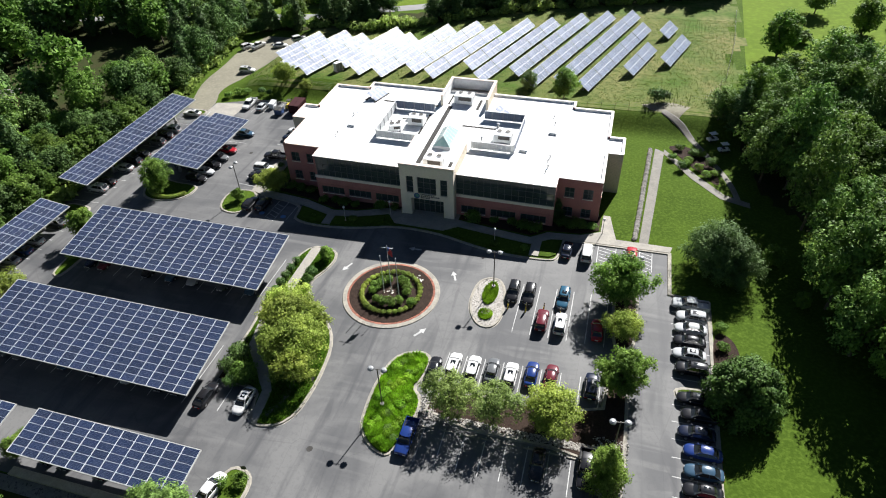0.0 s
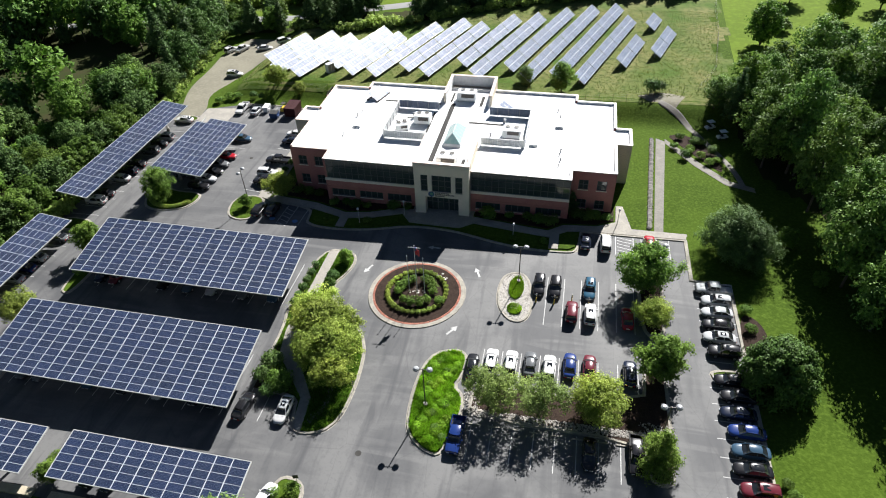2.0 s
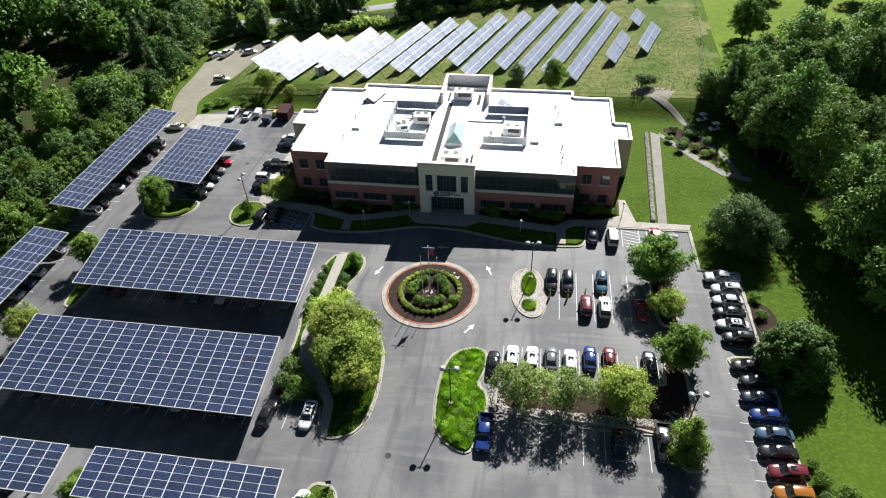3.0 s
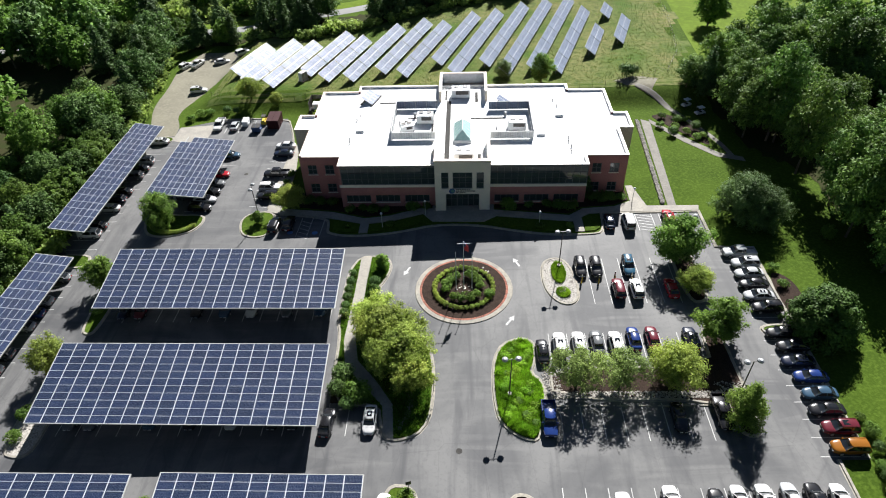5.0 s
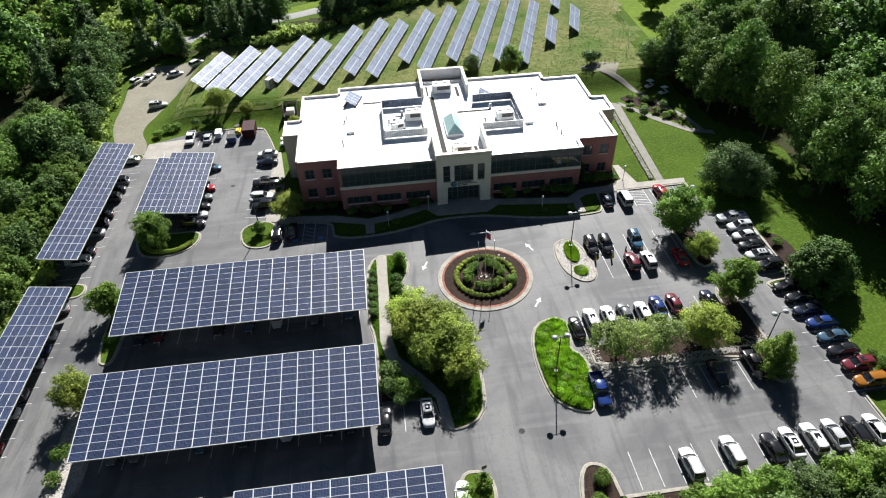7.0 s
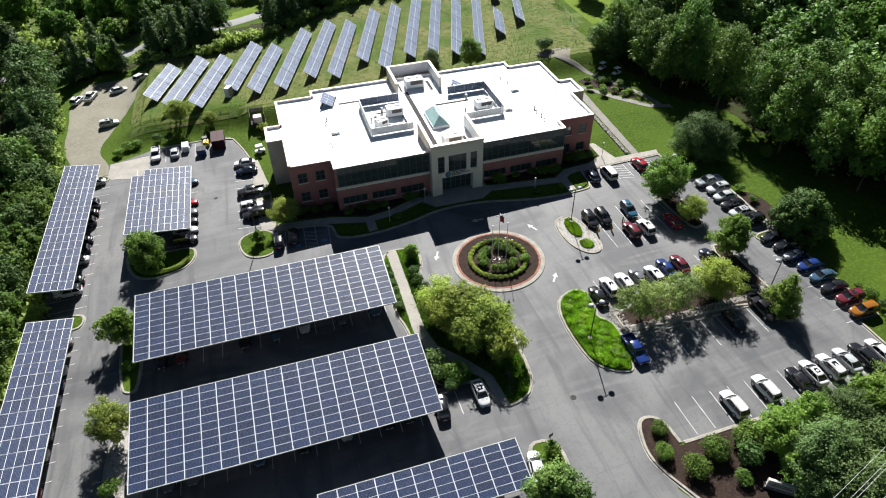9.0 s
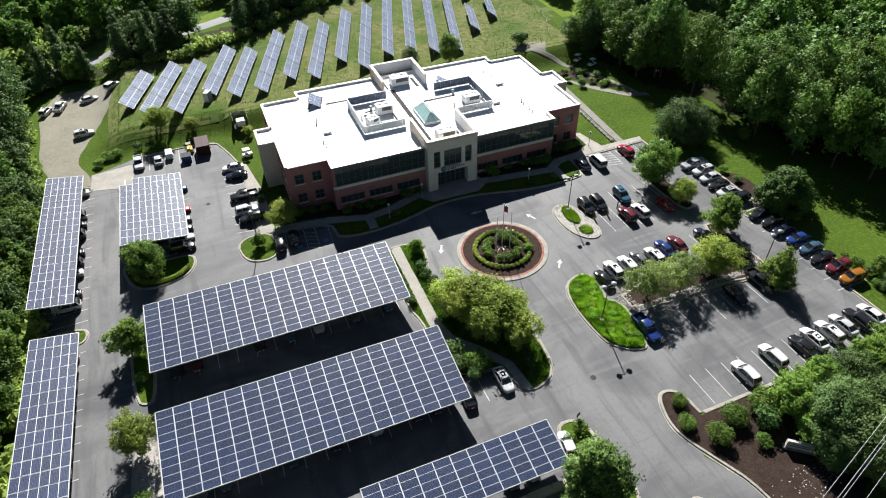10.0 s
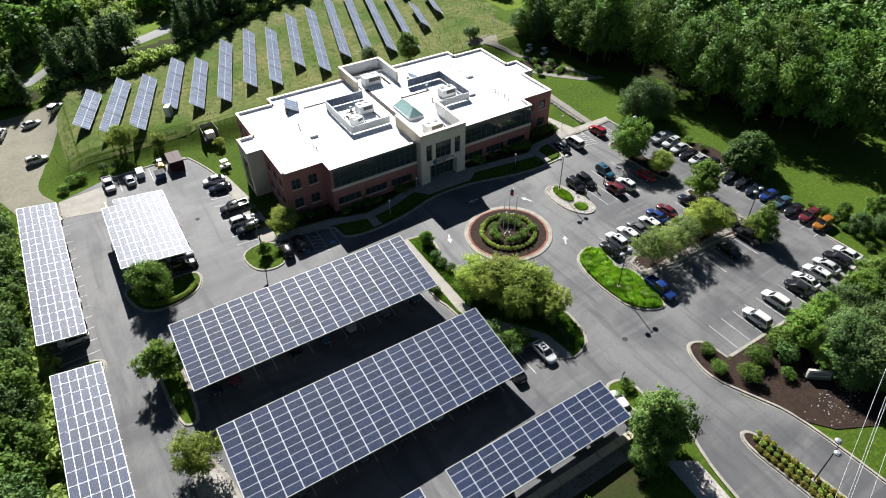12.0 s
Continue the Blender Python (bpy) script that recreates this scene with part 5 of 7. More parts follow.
def park(kind, colour, x, y, heading, tilt_z=True, where="on the asphalt"):
    """A copy of a car, its nose towards heading (degrees from +x)."""
    m = pose(x, y, terr(x, y) + 0.03) @ pose(0, 0, 0, 0, 0, heading)
    src = TYPES.get(kind + "_glass", TYPES[kind]) if int(abs(x * 7 + y * 3)) % 5 < 2 else TYPES[kind]
    src.scale = (0.91, 0.93, 0.95)
    ob = copy_thing(src, m)
    names = {"sedan": "saloon car", "suv": "sport utility car", "pickup_truck": "pickup truck with open bed", "van": "passenger van"}
    ob["label"] = "%s %s parked %s" % (colour, names[kind], where)
    ob["group"] = "parked cars"
    for o in ob.children_recursive:
        if o.name.startswith(("body", "mirror")):
            o.color = (*COLOURS[colour], 1)
    return ob


for row in (
    # middle rows beside the roundabout
    ("suv", "black", -10.1, 69.2, -90), ("suv", "black", -7.6, 69.1, -90), ("suv", "teal blue", -2.4, 69.4, -92), ("suv", "dark red", -4.9, 64.1, 90), ("suv", "white", -2.2, 64.0, 90), ("sedan", "red", 3.1, 64.0, 92),
    ("sedan", "black", -17.8, 51.6, 92), ("suv", "white", -15.3, 52.8, 90), ("suv", "white", -12.6, 52.9, 90), ("sedan", "grey", -10.0, 53.2, 91), ("suv", "white", -7.4, 52.9, 90), ("sedan", "blue", -4.7, 53.8, 90), ("sedan", "dark red", -2.1, 53.9, 89), ("suv", "navy", 3.2, 53.6, 90),
    ("pickup_truck", "blue", -18.0, 40.4, -91), ("sedan", "black", -1.8, 40.6, -90), ("pickup_truck", "black", 3.7, 41.3, -90),
    # by the entrance path
    ("sedan", "navy", -3.3, 81.3, 88), ("van", "white", 0.0, 81.2, 90), ("suv", "red", 7.1, 82.0, 90),
    # along the lawn
    ("pickup_truck", "silver", 16.0, 72.2, 180), ("suv", "silver", 16.1, 69.6, 180), ("sedan", "silver", 15.9, 67.2, 181), ("sedan", "black", 15.7, 64.7, 180), ("sedan", "silver", 15.6, 62.2, 179), ("suv", "black", 15.9, 59.6, 180),
    ("sedan", "black", 16.1, 54.6, 180), ("sedan", "black", 16.6, 52.1, 181), ("sedan", "navy", 16.2, 49.4, 180), ("sedan", "blue", 16.8, 46.8, 178), ("sedan", "steel blue", 16.8, 44.1, 180), ("sedan", "black", 16.6, 41.6, 180), ("suv", "dark red", 17.0, 39.0, 180), ("suv", "orange", 16.9, 36.3, 180),
    # row in front of the pines
    ("suv", "white", -10.9, 28.4, 92), ("suv", "white", -5.5, 29.2, 92), ("sedan", "black", -0.5, 28.9, 91), ("sedan", "white", 2.0, 29.3, 90), ("suv", "white", 4.8, 29.4, 90), ("sedan", "silver", 7.7, 29.6, 91), ("suv", "black", 10.3, 29.6, 90), ("sedan", "white", 13.0, 29.5, 90),
    # beside the long carport
    ("sedan", "black", -46.4, 40.0, 86), ("sedan", "white", -40.9, 40.4, -90), ("sedan", "white", -38.2, 28.2, 80),
    # beside the building's end
    ("sedan", "white", -67.9, 110.9, 176), ("sedan", "navy", -67.6, 107.6, 176), ("pickup_truck", "black", -67.2, 99.6, 180), ("suv", "white", -67.4, 94.6, 2), ("suv", "black", -67.0, 91.7, 180), ("suv", "black", -63.5, 82.2, 88), ("suv", "black", -60.9, 82.6, 88),
    ("pickup_truck", "white", -86.0, 121.4, -88), ("sedan", "silver", -82.1, 120.8, 92),
):
    park(*row)
for row in (("suv", "white", -106.6, 156.4, 70), ("pickup_truck", "white", -103.5, 157.4, 76), ("sedan", "white", -97.0, 158.8, 20), ("suv", "white", -91.0, 159.8, 50), ("suv", "white", -97.4, 140.3, 8)):
    park(*row, where="on the gravel drive")
under = "under a solar carport"
rng = random.Random(5)
for y, c, k in ((114.3, "white", "sedan"), (105.9, "silver", "suv"), (103.0, "black", "sedan"), (100.0, "grey", "suv"), (94.4, "black", "sedan"), (91.5, "navy", "suv"), (88.7, "silver", "sedan"), (83.2, "black", "sedan"), (80.6, "white", "suv")):
    park(k, c, -97.6, y, 180, where=under)
for y, c, k in ((107.6, "steel blue", "sedan"), (100.0, "red", "sedan"), (96.6, "grey", "suv"), (93.8, "black", "sedan"), (91.0, "silver", "sedan"), (88.2, "black", "suv")):
    park(k, c, -79.4, y, 0, where=under)
for y, c, k in ((105, "white", "sedan"), (98, "black", "suv"), (92.4, "grey", "sedan")):
    park(k, c, -85.4, y, 180, where=under)
for y, c, k in ((68.8, "grey", "sedan"), (63.2, "white", "sedan"), (60.4, "blue", "sedan"), (57.6, "silver", "sedan"), (52.0, "grey", "suv"), (49.0, "white", "sedan"), (43.6, "red", "sedan"), (38, "black", "suv")):
    park(k, c, -97.4, y, 180, where=under)
# mostly dark paints, so that car colour stands in for carport shade
shade_paints = ["silver", "grey", "black", "black", "navy", "dark red", "grey", "steel blue", "black", "grey"]
for y0, xs in ((61.2, (-82.2, -79.5, -70.5, -66.0, -61.8, -56.2, -51.0)), (66.4, (-80.5, -75, -69.6, -64.0, -58.5, -53.2)), (41.2, (-80.6, -77.8, -69.8, -64.4, -59.0, -53.6, -50.9)), (46.4, (-79, -73.5, -68, -62.5, -57, -51.4)), (28.0, (-60.4, -57.6, -52.2, -46.6, -43.8)), (28.0, (-88, -82.4, -77, -74.2))):
    for x in xs:
        park(rng.choice(["sedan", "suv", "sedan"]), rng.choice(shade_paints), x, y0, -90 if y0 in (61.2, 41.2, 28.0) else 90, where=under)
for src in TYPES.values():
    for o in [src, *src.children_recursive]:
        bpy.data.objects.remove(o)

# ---- plants ----
def blades(p, nrm, size, rs):
    """One small three-cornered leaf at each point, turned at random about its normal: vertices and faces as arrays."""
    count = len(p)
    a = np.cross(nrm, rs.normal(size=(count, 3)))
    a /= np.linalg.norm(a, axis=1)[:, None] + 1e-9
    b = np.cross(nrm, a)
    s = size * (0.6 + 0.8 * rs.random(count))[:, None]
    v = np.concatenate([p - a * s * 0.46 - b * s * 0.3, p + a * s * 0.46 - b * s * 0.3, p + b * s * 0.55], axis=1).reshape(-1, 3)
    return v, np.arange(count * 3).reshape(-1, 3)


def unit(d):
    return d / (np.linalg.norm(d, axis=1)[:, None] + 1e-9)


def leaf_cloud(centres, radii, count, size, rs, flat=0.75):
    """Small leaves scattered over a few clumps, for shrubs."""
    c = np.array(centres)
    r = np.array(radii)
    pick = rs.choice(len(c), count, p=r ** 2 / (r ** 2).sum())
    d = unit(rs.normal(size=(count, 3)))
    d[:, 2] = np.where(d[:, 2] < -0.3, -d[:, 2] * 0.6, d[:, 2])
    dist = r[pick] * (0.45 + 0.65 * rs.random(count) ** 0.6)
    p = c[pick] + d * dist[:, None] * np.array([1, 1, flat])
    nrm = d + rs.normal(size=(count, 3)) * 0.42
    nrm[:, 2] += 0.3
    return blades(p, unit(nrm), size, rs)


def cloud_mesh(name, v, f, material):
    me = bpy.data.meshes.new(name)
    me.from_pydata(v.tolist(), [], f.tolist())
    me.materials.append(material)
    me.update()
    return me


# outline of a crown over its height, boughs, tufts on each bough, size of a tuft, flatness of a bough, reach of a spray, share of the leaves inside
CROWNS = {
    "round": (lambda z: math.sin(math.pi * (0.14 + 0.80 * z)) ** 0.7, 36, 15, 0.38, 0.8, 0.75, 0.12),
    "wide": (lambda z: math.sin(math.pi * (0.20 + 0.74 * z)) ** 0.75, 42, 14, 0.40, 0.72, 0.6, 0.18),
    "oval": (lambda z: math.sin(math.pi * (0.15 + 0.79 * z)) ** 0.6, 64, 12, 0.42, 0.85, 0.8, 0.2),
    "open": (lambda z: math.sin(math.pi * (0.14 + 0.80 * z)) ** 0.7, 34, 16, 0.34, 0.85, 1.0, 0.08),
    "dome": (lambda z: math.sqrt(max(0.0, 1 - z * z)), 80, 10, 0.5, 0.95, 0.5, 0.3),
    "cone": (lambda z: 0.06 + 0.94 * (1 - z) ** 0.85, 70, 10, 0.40, 0.45, 0.9, 0.14),
}


def crown(kind, r, h, base, seed, count, size, material):
    """Leaves in tufts on boughs that stand out from the crown, with dark gaps between them. base: where the crown begins above the ground; h: its height."""
    rs = np.random.RandomState(seed)
    outline, n, tufts, tight, flat, spray, core = CROWNS[kind]
    wave = rs.rand(3) * 6.28
    cs, rr = [], []
    for i in range(n):
        z = (i + rs.rand()) / n
        if kind == "cone":
            z = 1 - (1 - z) ** 0.62
        a = i * 2.39996 + rs.uniform(-0.5, 0.5)
        e = outline(z)
        lobe = 1 if kind == "dome" else 1 + 0.16 * math.sin(2 * a + wave[0]) + 0.12 * math.sin(3 * a + wave[1] + 4 * z)
        rb = r * (rs.uniform(0.17, 0.23) if kind == "dome" else rs.uniform(0.24, 0.36) * (0.55 + 0.45 * e))
        q = max(0.0, r * e * lobe - 0.8 * rb) * (1 if kind == "dome" else rs.uniform(0.78, 1.04))
        cs.append((q * math.cos(a), q * math.sin(a), base + h * (0.05 + (0.82 if kind != "cone" else 0.92) * z) + rs.normal() * 0.03 * h * (kind != "dome")))
        rr.append(rb)
    c, rb = np.array(cs), np.array(rr)
    mid = np.array([0, 0, base + 0.4 * h])
    out = unit((c - mid) * np.array([1, 1, 0.5]))
    # tufts over the upper and outer side of each bough
    which = np.repeat(np.arange(n), tufts)
    d = unit(rs.normal(size=(len(which), 3)) + out[which] * 0.55 + np.array([0, 0, 0.5]))
    tc = c[which] + d * (rb[which] * rs.uniform(0.45, 1.12, len(which)))[:, None] * np.array([1, 1, flat])
    tr = rb[which] * tight * rs.uniform(0.7, 1.25, len(which))
    shell = int(count * (1 - core))
    pick = rs.choice(len(tc), shell, p=tr ** 2 / (tr ** 2).sum())
    e = unit(rs.normal(size=(shell, 3)) + d[pick] * 0.5)
    p = tc[pick] + e * (tr[pick] * (0.25 + 1.15 * rs.random(shell) ** 0.8))[:, None] * np.array([1, 1, 0.85])
    p += d[pick] * (tr[pick] * spray * (rs.random(shell) * 2 - 0.7))[:, None]
    nrm = unit(e * 0.7 + d[pick] * 0.5 + rs.normal(size=(shell, 3)) * 0.4 + np.array([0, 0, 0.4]))
    # the inside, larger and sparser
    inner = count - shell
    k = rs.choice(n, inner, p=rb ** 2 / (rb ** 2).sum())
    q = (c[k] - np.array([0, 0, base])) * np.array([1, 1, 1]) * rs.uniform(0.1, 0.8, inner)[:, None] * np.array([1, 1, 0]) + np.array([0, 0, 1]) * (c[k][:, 2:3] - rb[k][:, None] * 0.5) + rs.normal(size=(inner, 3)) * (rb[k] * 0.3)[:, None]
    v, f = blades(p, nrm, size, rs)
    v2, f2 = blades(q, unit(rs.normal(size=(inner, 3)) + np.array([0, 0, 0.8])), size * 2.0, rs)
    return cloud_mesh("crown", np.concatenate([v, v2]), np.concatenate([f, f2 + len(v)]), material), cs


def trunk_shape(h, r0, cs, seed, limbs=9):
    rs = np.random.RandomState(seed)
    s = Shape()
    p, rad = Vector((0, 0, -0.3)), r0
    pts = []
    for k in range(5):
        q = Vector((rs.normal() * 0.08 * k, rs.normal() * 0.08 * k, h * (k + 1) / 5))
        s.tube(p, q, rad, rad * 0.78, 7)
        p, rad = q, rad * 0.78
        pts.append(q)
    for i in range(limbs):
        c = Vector(cs[(i * 5) % len(cs)])
        a = pts[min(4, 1 + i % 4)]
        if c.z > a.z - 0.5:
            s.tube(a, a.lerp(c, 0.9), r0 * 0.38, r0 * 0.1, 5)
    return s


TREES = {}


def tree_type(key, name, label, kind, r, h, base, count, size, leaves, seed, trunk_r=0.16):
    me, cs = crown(kind, r, h, base, seed, count, size, leaves)
    tm = trunk_shape(base + h * (0.85 if kind == "cone" else 0.5), trunk_r, cs, seed).mesh("trunk", BARK)
    TREES[key] = (name, label, me, tm)


def plant(key, x, y, scale=1.0, group="trees", label="", zs=None):
    name, lab, me, tm = TREES[key]
    turn = (x * 37.0 + y * 61.0) % 360
    t = thing(name, label or lab, "tree" if "shrub" not in name else "shrub", group)
    t.matrix_basis = Matrix.Translation((x, y, terr(x, y) + 0.02)) @ pose(0, 0, 0, 0, 0, turn) @ Matrix.Diagonal((scale, scale, scale * (zs or 1), 1))
    part("crown", me, None, t)
    part("trunk", tm, None, t)
    return t


tree_type("bright_a", "tree", "young tree with a loose bright green crown", "open", 3.0, 4.6, 1.9, 9000, 0.21, LEAF_BRIGHT, 11)
tree_type("olive_a", "tree", "young tree with an airy grey-green crown", "open", 3.1, 4.8, 1.7, 7000, 0.2, LEAF_OLIVE, 19)
tree_type("feather", "tree", "upright green tree with a feathery crown", "cone", 2.9, 6.8, 1.0, 10000, 0.20, LEAF_LOT, 28)
tree_type("bright_b", "tree", "bright green tree with a full crown", "wide", 3.6, 4.8, 1.8, 13000, 0.21, LEAF_BRIGHT, 12)
tree_type("mid_a", "tree", "green tree with a rounded crown", "round", 2.9, 5.8, 1.2, 9500, 0.24, LEAF_LOT, 13)
tree_type("mid_b", "tree", "green tree with a spreading crown", "wide", 3.5, 6.2, 1.4, 11000, 0.25, LEAF_LOT, 14)
tree_type("tall", "tree", "tall dense green tree beside the entrance road", "oval", 3.2, 9.4, 0.5, 22000, 0.24, LEAF_TALL, 29, 0.2)
tree_type("dark_a", "tree", "large dark green tree beside the lawn", "wide", 5.0, 7.5, 0.6, 11000, 0.34, LEAF_DARK, 15, 0.25)
tree_type("dome", "tree", "dense dark green dome-shaped tree beside the lawn", "dome", 5.0, 8.2, 0.1, 22000, 0.32, LEAF_DOME, 18, 0.25)
tree_type("pine", "pine_tree", "dark feathery pine tree on the lawn", "oval", 4.4, 8.8, 0.3, 19000, 0.24, LEAF_PINE, 16, 0.22)
tree_type("pine_b", "pine_tree", "dark green conifer beside the lawn", "cone", 3.2, 11, 0.6, 6500, 0.42, LEAF_CONIFER, 17, 0.2)
# the woods' kinds: a finer crown for those that stand at the edge, a coarser one for the depth
for key, name, label, kind, r, h, base, leaves, seed in (
        ("wood_t", "woodland_tree", "tall leafy tree at the wood's edge", "wide", 5.4, 12.5, 3.6, LEAF_WOODS, 27),
        ("wood_a", "woodland_tree", "tall leafy tree of the surrounding woods", "wide", 5.4, 11, 3.2, LEAF_WOODS, 21),
        ("wood_b", "woodland_tree", "tall bright leafy tree of the surrounding woods", "round", 4.7, 12, 3.4, LEAF_MID, 22),
        ("wood_c", "woodland_tree", "tall dark tree of the surrounding woods", "wide", 5.0, 10, 2.8, LEAF_DARK, 23),
        ("wood_d", "woodland_tree", "bright leafy tree at the wood's edge", "round", 4.0, 8.5, 1.2, LEAF_MID, 24),
        ("wood_p", "woodland_pine", "tall dark pine of the surrounding woods", "cone", 4.0, 14.5, 1.2, LEAF_CONIFER, 25)):
    tree_type(key, name, label, kind, r, h, base, 5200, 0.43, leaves, seed, 0.27)
    tree_type(key + "_far", "woodland_tree", "", kind, r, h, base, 950, 0.95, leaves, seed, 0.25)
tree_type("scrub", "scrub_tree", "low pale green scrub beside the woods", "round", 2.2, 3.0, 0.1, 700, 0.40, LEAF_SCRUB, 26, 0.08)
tree_type("scrub_far", "scrub_tree", "", "round", 2.2, 3.0, 0.1, 190, 0.82, LEAF_SCRUB, 26, 0.08)


def shrub_type(key, r, h, count, size, leaves, seed, label):
    rs = np.random.RandomState(seed)
    cs = [(0.45 * r * math.cos(a), 0.45 * r * math.sin(a), h * z) for a, z in zip(rs.rand(9) * 6.28, 0.3 + 0.35 * rs.rand(9))]
    v, f = leaf_cloud(cs, [r * 0.6] * 9, count, size, rs, h / (2 * r) + 0.3)
    v[:, 2] = np.maximum(v[:, 2], -0.05)
    me = cloud_mesh("foliage", v, f, leaves)
    st = Shape().tube((0, 0, -0.1), (0, 0, h * 0.5), 0.05, 0.03, 5).tube((0, 0, 0), (r * 0.4, 0, h * 0.6), 0.03, 0.02, 5).tube((0, 0, 0), (-r * 0.3, r * 0.3, h * 0.6), 0.03, 0.02, 5).mesh("stem", BARK)
    TREES[key] = ("shrub", label, me, st)


shrub_type("box", 0.55, 0.75, 520, 0.13, LEAF_MID, 31, "small clipped green shrub in dark mulch")
shrub_type("tuft", 0.5, 0.5, 420, 0.14, LEAF_LIME, 38, "clump of bright low plants in tall grass")
shrub_type("boxlime", 0.5, 0.7, 520, 0.13, LEAF_BRIGHT, 37, "small clipped bright green shrub in dark mulch")
shrub_type("boxdark", 0.55, 0.75, 520, 0.13, LEAF_MID, 39, "dense dark green shrub of the roundabout")
shrub_type("round", 1.2, 1.5, 1100, 0.2, LEAF_MID, 32, "rounded green shrub beside the path")
shrub_type("big", 2.2, 2.6, 2400, 0.26, LEAF_MID, 33, "large leafy green shrub in a bed")
shrub_type("dark", 1.3, 2.2, 1200, 0.22, LEAF_DARK, 34, "dark evergreen shrub beside a path")
shrub_type("gold", 0.5, 0.5, 360, 0.13, LEAF_YELLOW, 35, "low golden shrub in the road median")
shrub_type("lime", 0.45, 0.5, 360, 0.12, LEAF_BRIGHT, 36, "low lime green shrub in the road median")


def shrub(key, x, y, scale=1.0, group="shrubs", zs=1.0, label=""):
    name, lab, me, tm = TREES[key]
    t = thing("shrub", label or lab, "shrub", group)
    t.matrix_basis = Matrix.Translation((x, y, terr(x, y) + 0.12)) @ pose(0, 0, 0, 0, 0, (x * 53 + y * 31) % 360) @ Matrix.Diagonal((scale, scale, scale * zs, 1))
    part("foliage", me, None, t)
    part("stem", tm, None, t)


for key, x, y, s in (
    ("bright_b", -42.2, 56.0, 0.98), ("bright_b", -40.2, 53.0, 1.15), ("bright_b", -36.8, 49.0, 1.15), ("bright_a", -37.4, 54.4, 0.95), ("bright_a", -40.0, 48.6, 0.9), ("bright_a", -35.8, 45.4, 0.9), ("mid_a", -42.4, 70.6, 0.42),
    ("mid_b", -85.0, 83.6, 0.95), ("mid_a", -87.2, 66.2, 0.98), ("bright_a", -87.0, 49.0, 0.98), ("bright_b", -61.4, 87.8, 0.78), ("mid_a", -66.8, 83.6, 0.4),
    ("olive_a", -13.9, 45.8, 1.05), ("olive_a", -8.2, 45.8, 1.0), ("bright_b", -1.0, 46.6, 1.0), ("mid_b", 5.6, 71.2, 1.18), ("bright_b", 6.6, 63.8, 0.72), ("mid_a", 6.8, 54.0, 1.1), ("feather", 6.0, 40.4, 0.95),
    ("pine", 19.6, 81.8, 1.0), ("pine", 22.4, 80.2, 0.82), ("dome", 21.6, 55.4, 0.93), ("tall", -38.9, 21.8, 1.06), ("tall", -41.9, 20.0, 0.62), ("mid_a", -52.4, 16.6, 0.9), ("mid_a", -67.6, 15.8, 0.9), ("mid_a", -77, 16.4, 0.9), ("pine_b", -6.2, 90.0, 0.42), ("mid_a", -65.0, 26.4, 0.5), ("mid_a", -58, 14, 0.8),
    ("mid_b", -9.8, 22.2, 0.85), ("mid_a", -5.6, 22.6, 1.0), ("pine", -1.4, 21.6, 0.75), ("mid_b", 3.0, 22.2, 0.95), ("mid_a", 7.0, 22.2, 1.1), ("pine", 11.4, 21.6, 0.75), ("pine", -6.6, 18.6, 0.85), ("pine", -8.8, 18.0, 0.85), ("pine", -6.6, 12.4, 0.95), ("pine", -1.4, 16.4, 0.85), ("pine", 4.0, 16.8, 0.9),
    ("mid_b", 9.4, 16.6, 1.2), ("pine", -10.4, 14.4, 0.55), ("pine", -3.4, 11.0, 0.85), ("pine", 2.6, 11.0, 0.8), ("pine", 15.6, 17.0, 0.9), ("mid_a", -10.6, 18.0, 0.75), ("pine_b", -4.0, 5.0, 0.7), ("dark_a", 4.6, 5.0, 0.7),
    ("pine", -19.4, 137.6, 0.46), ("mid_a", -10.6, 133.2, 1.05), ("bright_b", -80.6, 131.2, 0.82), ("bright_b", -74.1, 129.2, 0.5), ("bright_a", -62.9, 123.6, 0.38), ("mid_a", 21.8, 36.0, 0.5), ("pine", 20.6, 32.2, 0.42), ("pine", 23.6, 29.6, 0.5), ("mid_a", 26, 32, 0.8), ("mid_a", 24, 26, 0.8), ("wood_d", 28.4, 85, 0.42), ("wood_d", 31.6, 76, 0.30)):
    plant(key, x, y, s)

for i in range(19):
    plant("wood_d" if i % 3 else "wood_c", -105.2 - 0.8 * (i % 2), 22 + 4.9 * i, 0.9 if i % 3 else 0.75, "trees behind the carports", "green tree of the wood's edge behind a carport")
# the woods, tree by tree, thinned where nothing of them is seen
WOODS = [
    ([(-106, 36), (-106.5, 108), (-111, 128), (-114, 150), (-117, 168), (-122, 172), (-230, 180), (-215, 150), (-146, 88), (-126, 52)], 7.0, ("wood_a", "wood_b", "wood_d", "wood_p", "wood_c")),
    ([(-118, 170), (-92, 172), (-78, 168), (-62, 173), (-38, 188), (-18, 197), (4, 203), (30, 212), (30, 224), (0, 214), (-40, 200), (-70, 188), (-100, 182), (-130, 176)], 4.3, ("wood_p", "wood_p", "wood_d", "wood_c", "wood_p")),
    ([(42, 70), (39, 78), (38, 86), (42, 94), (41, 101), (34.5, 107), (31.5, 116), (28, 132), (32, 139), (40, 144), (50, 150), (84, 150), (136, 112), (136, 80), (84, 46), (56, 58)], 6.2, ("wood_t", "wood_b", "wood_a", "wood_c", "wood_a", "wood_b")),
]
GLADE = [(-156, 114), (-120, 122), (-117, 142), (-128, 154), (-168, 157), (-170, 146)]
rs = random.Random(9)
wood = []
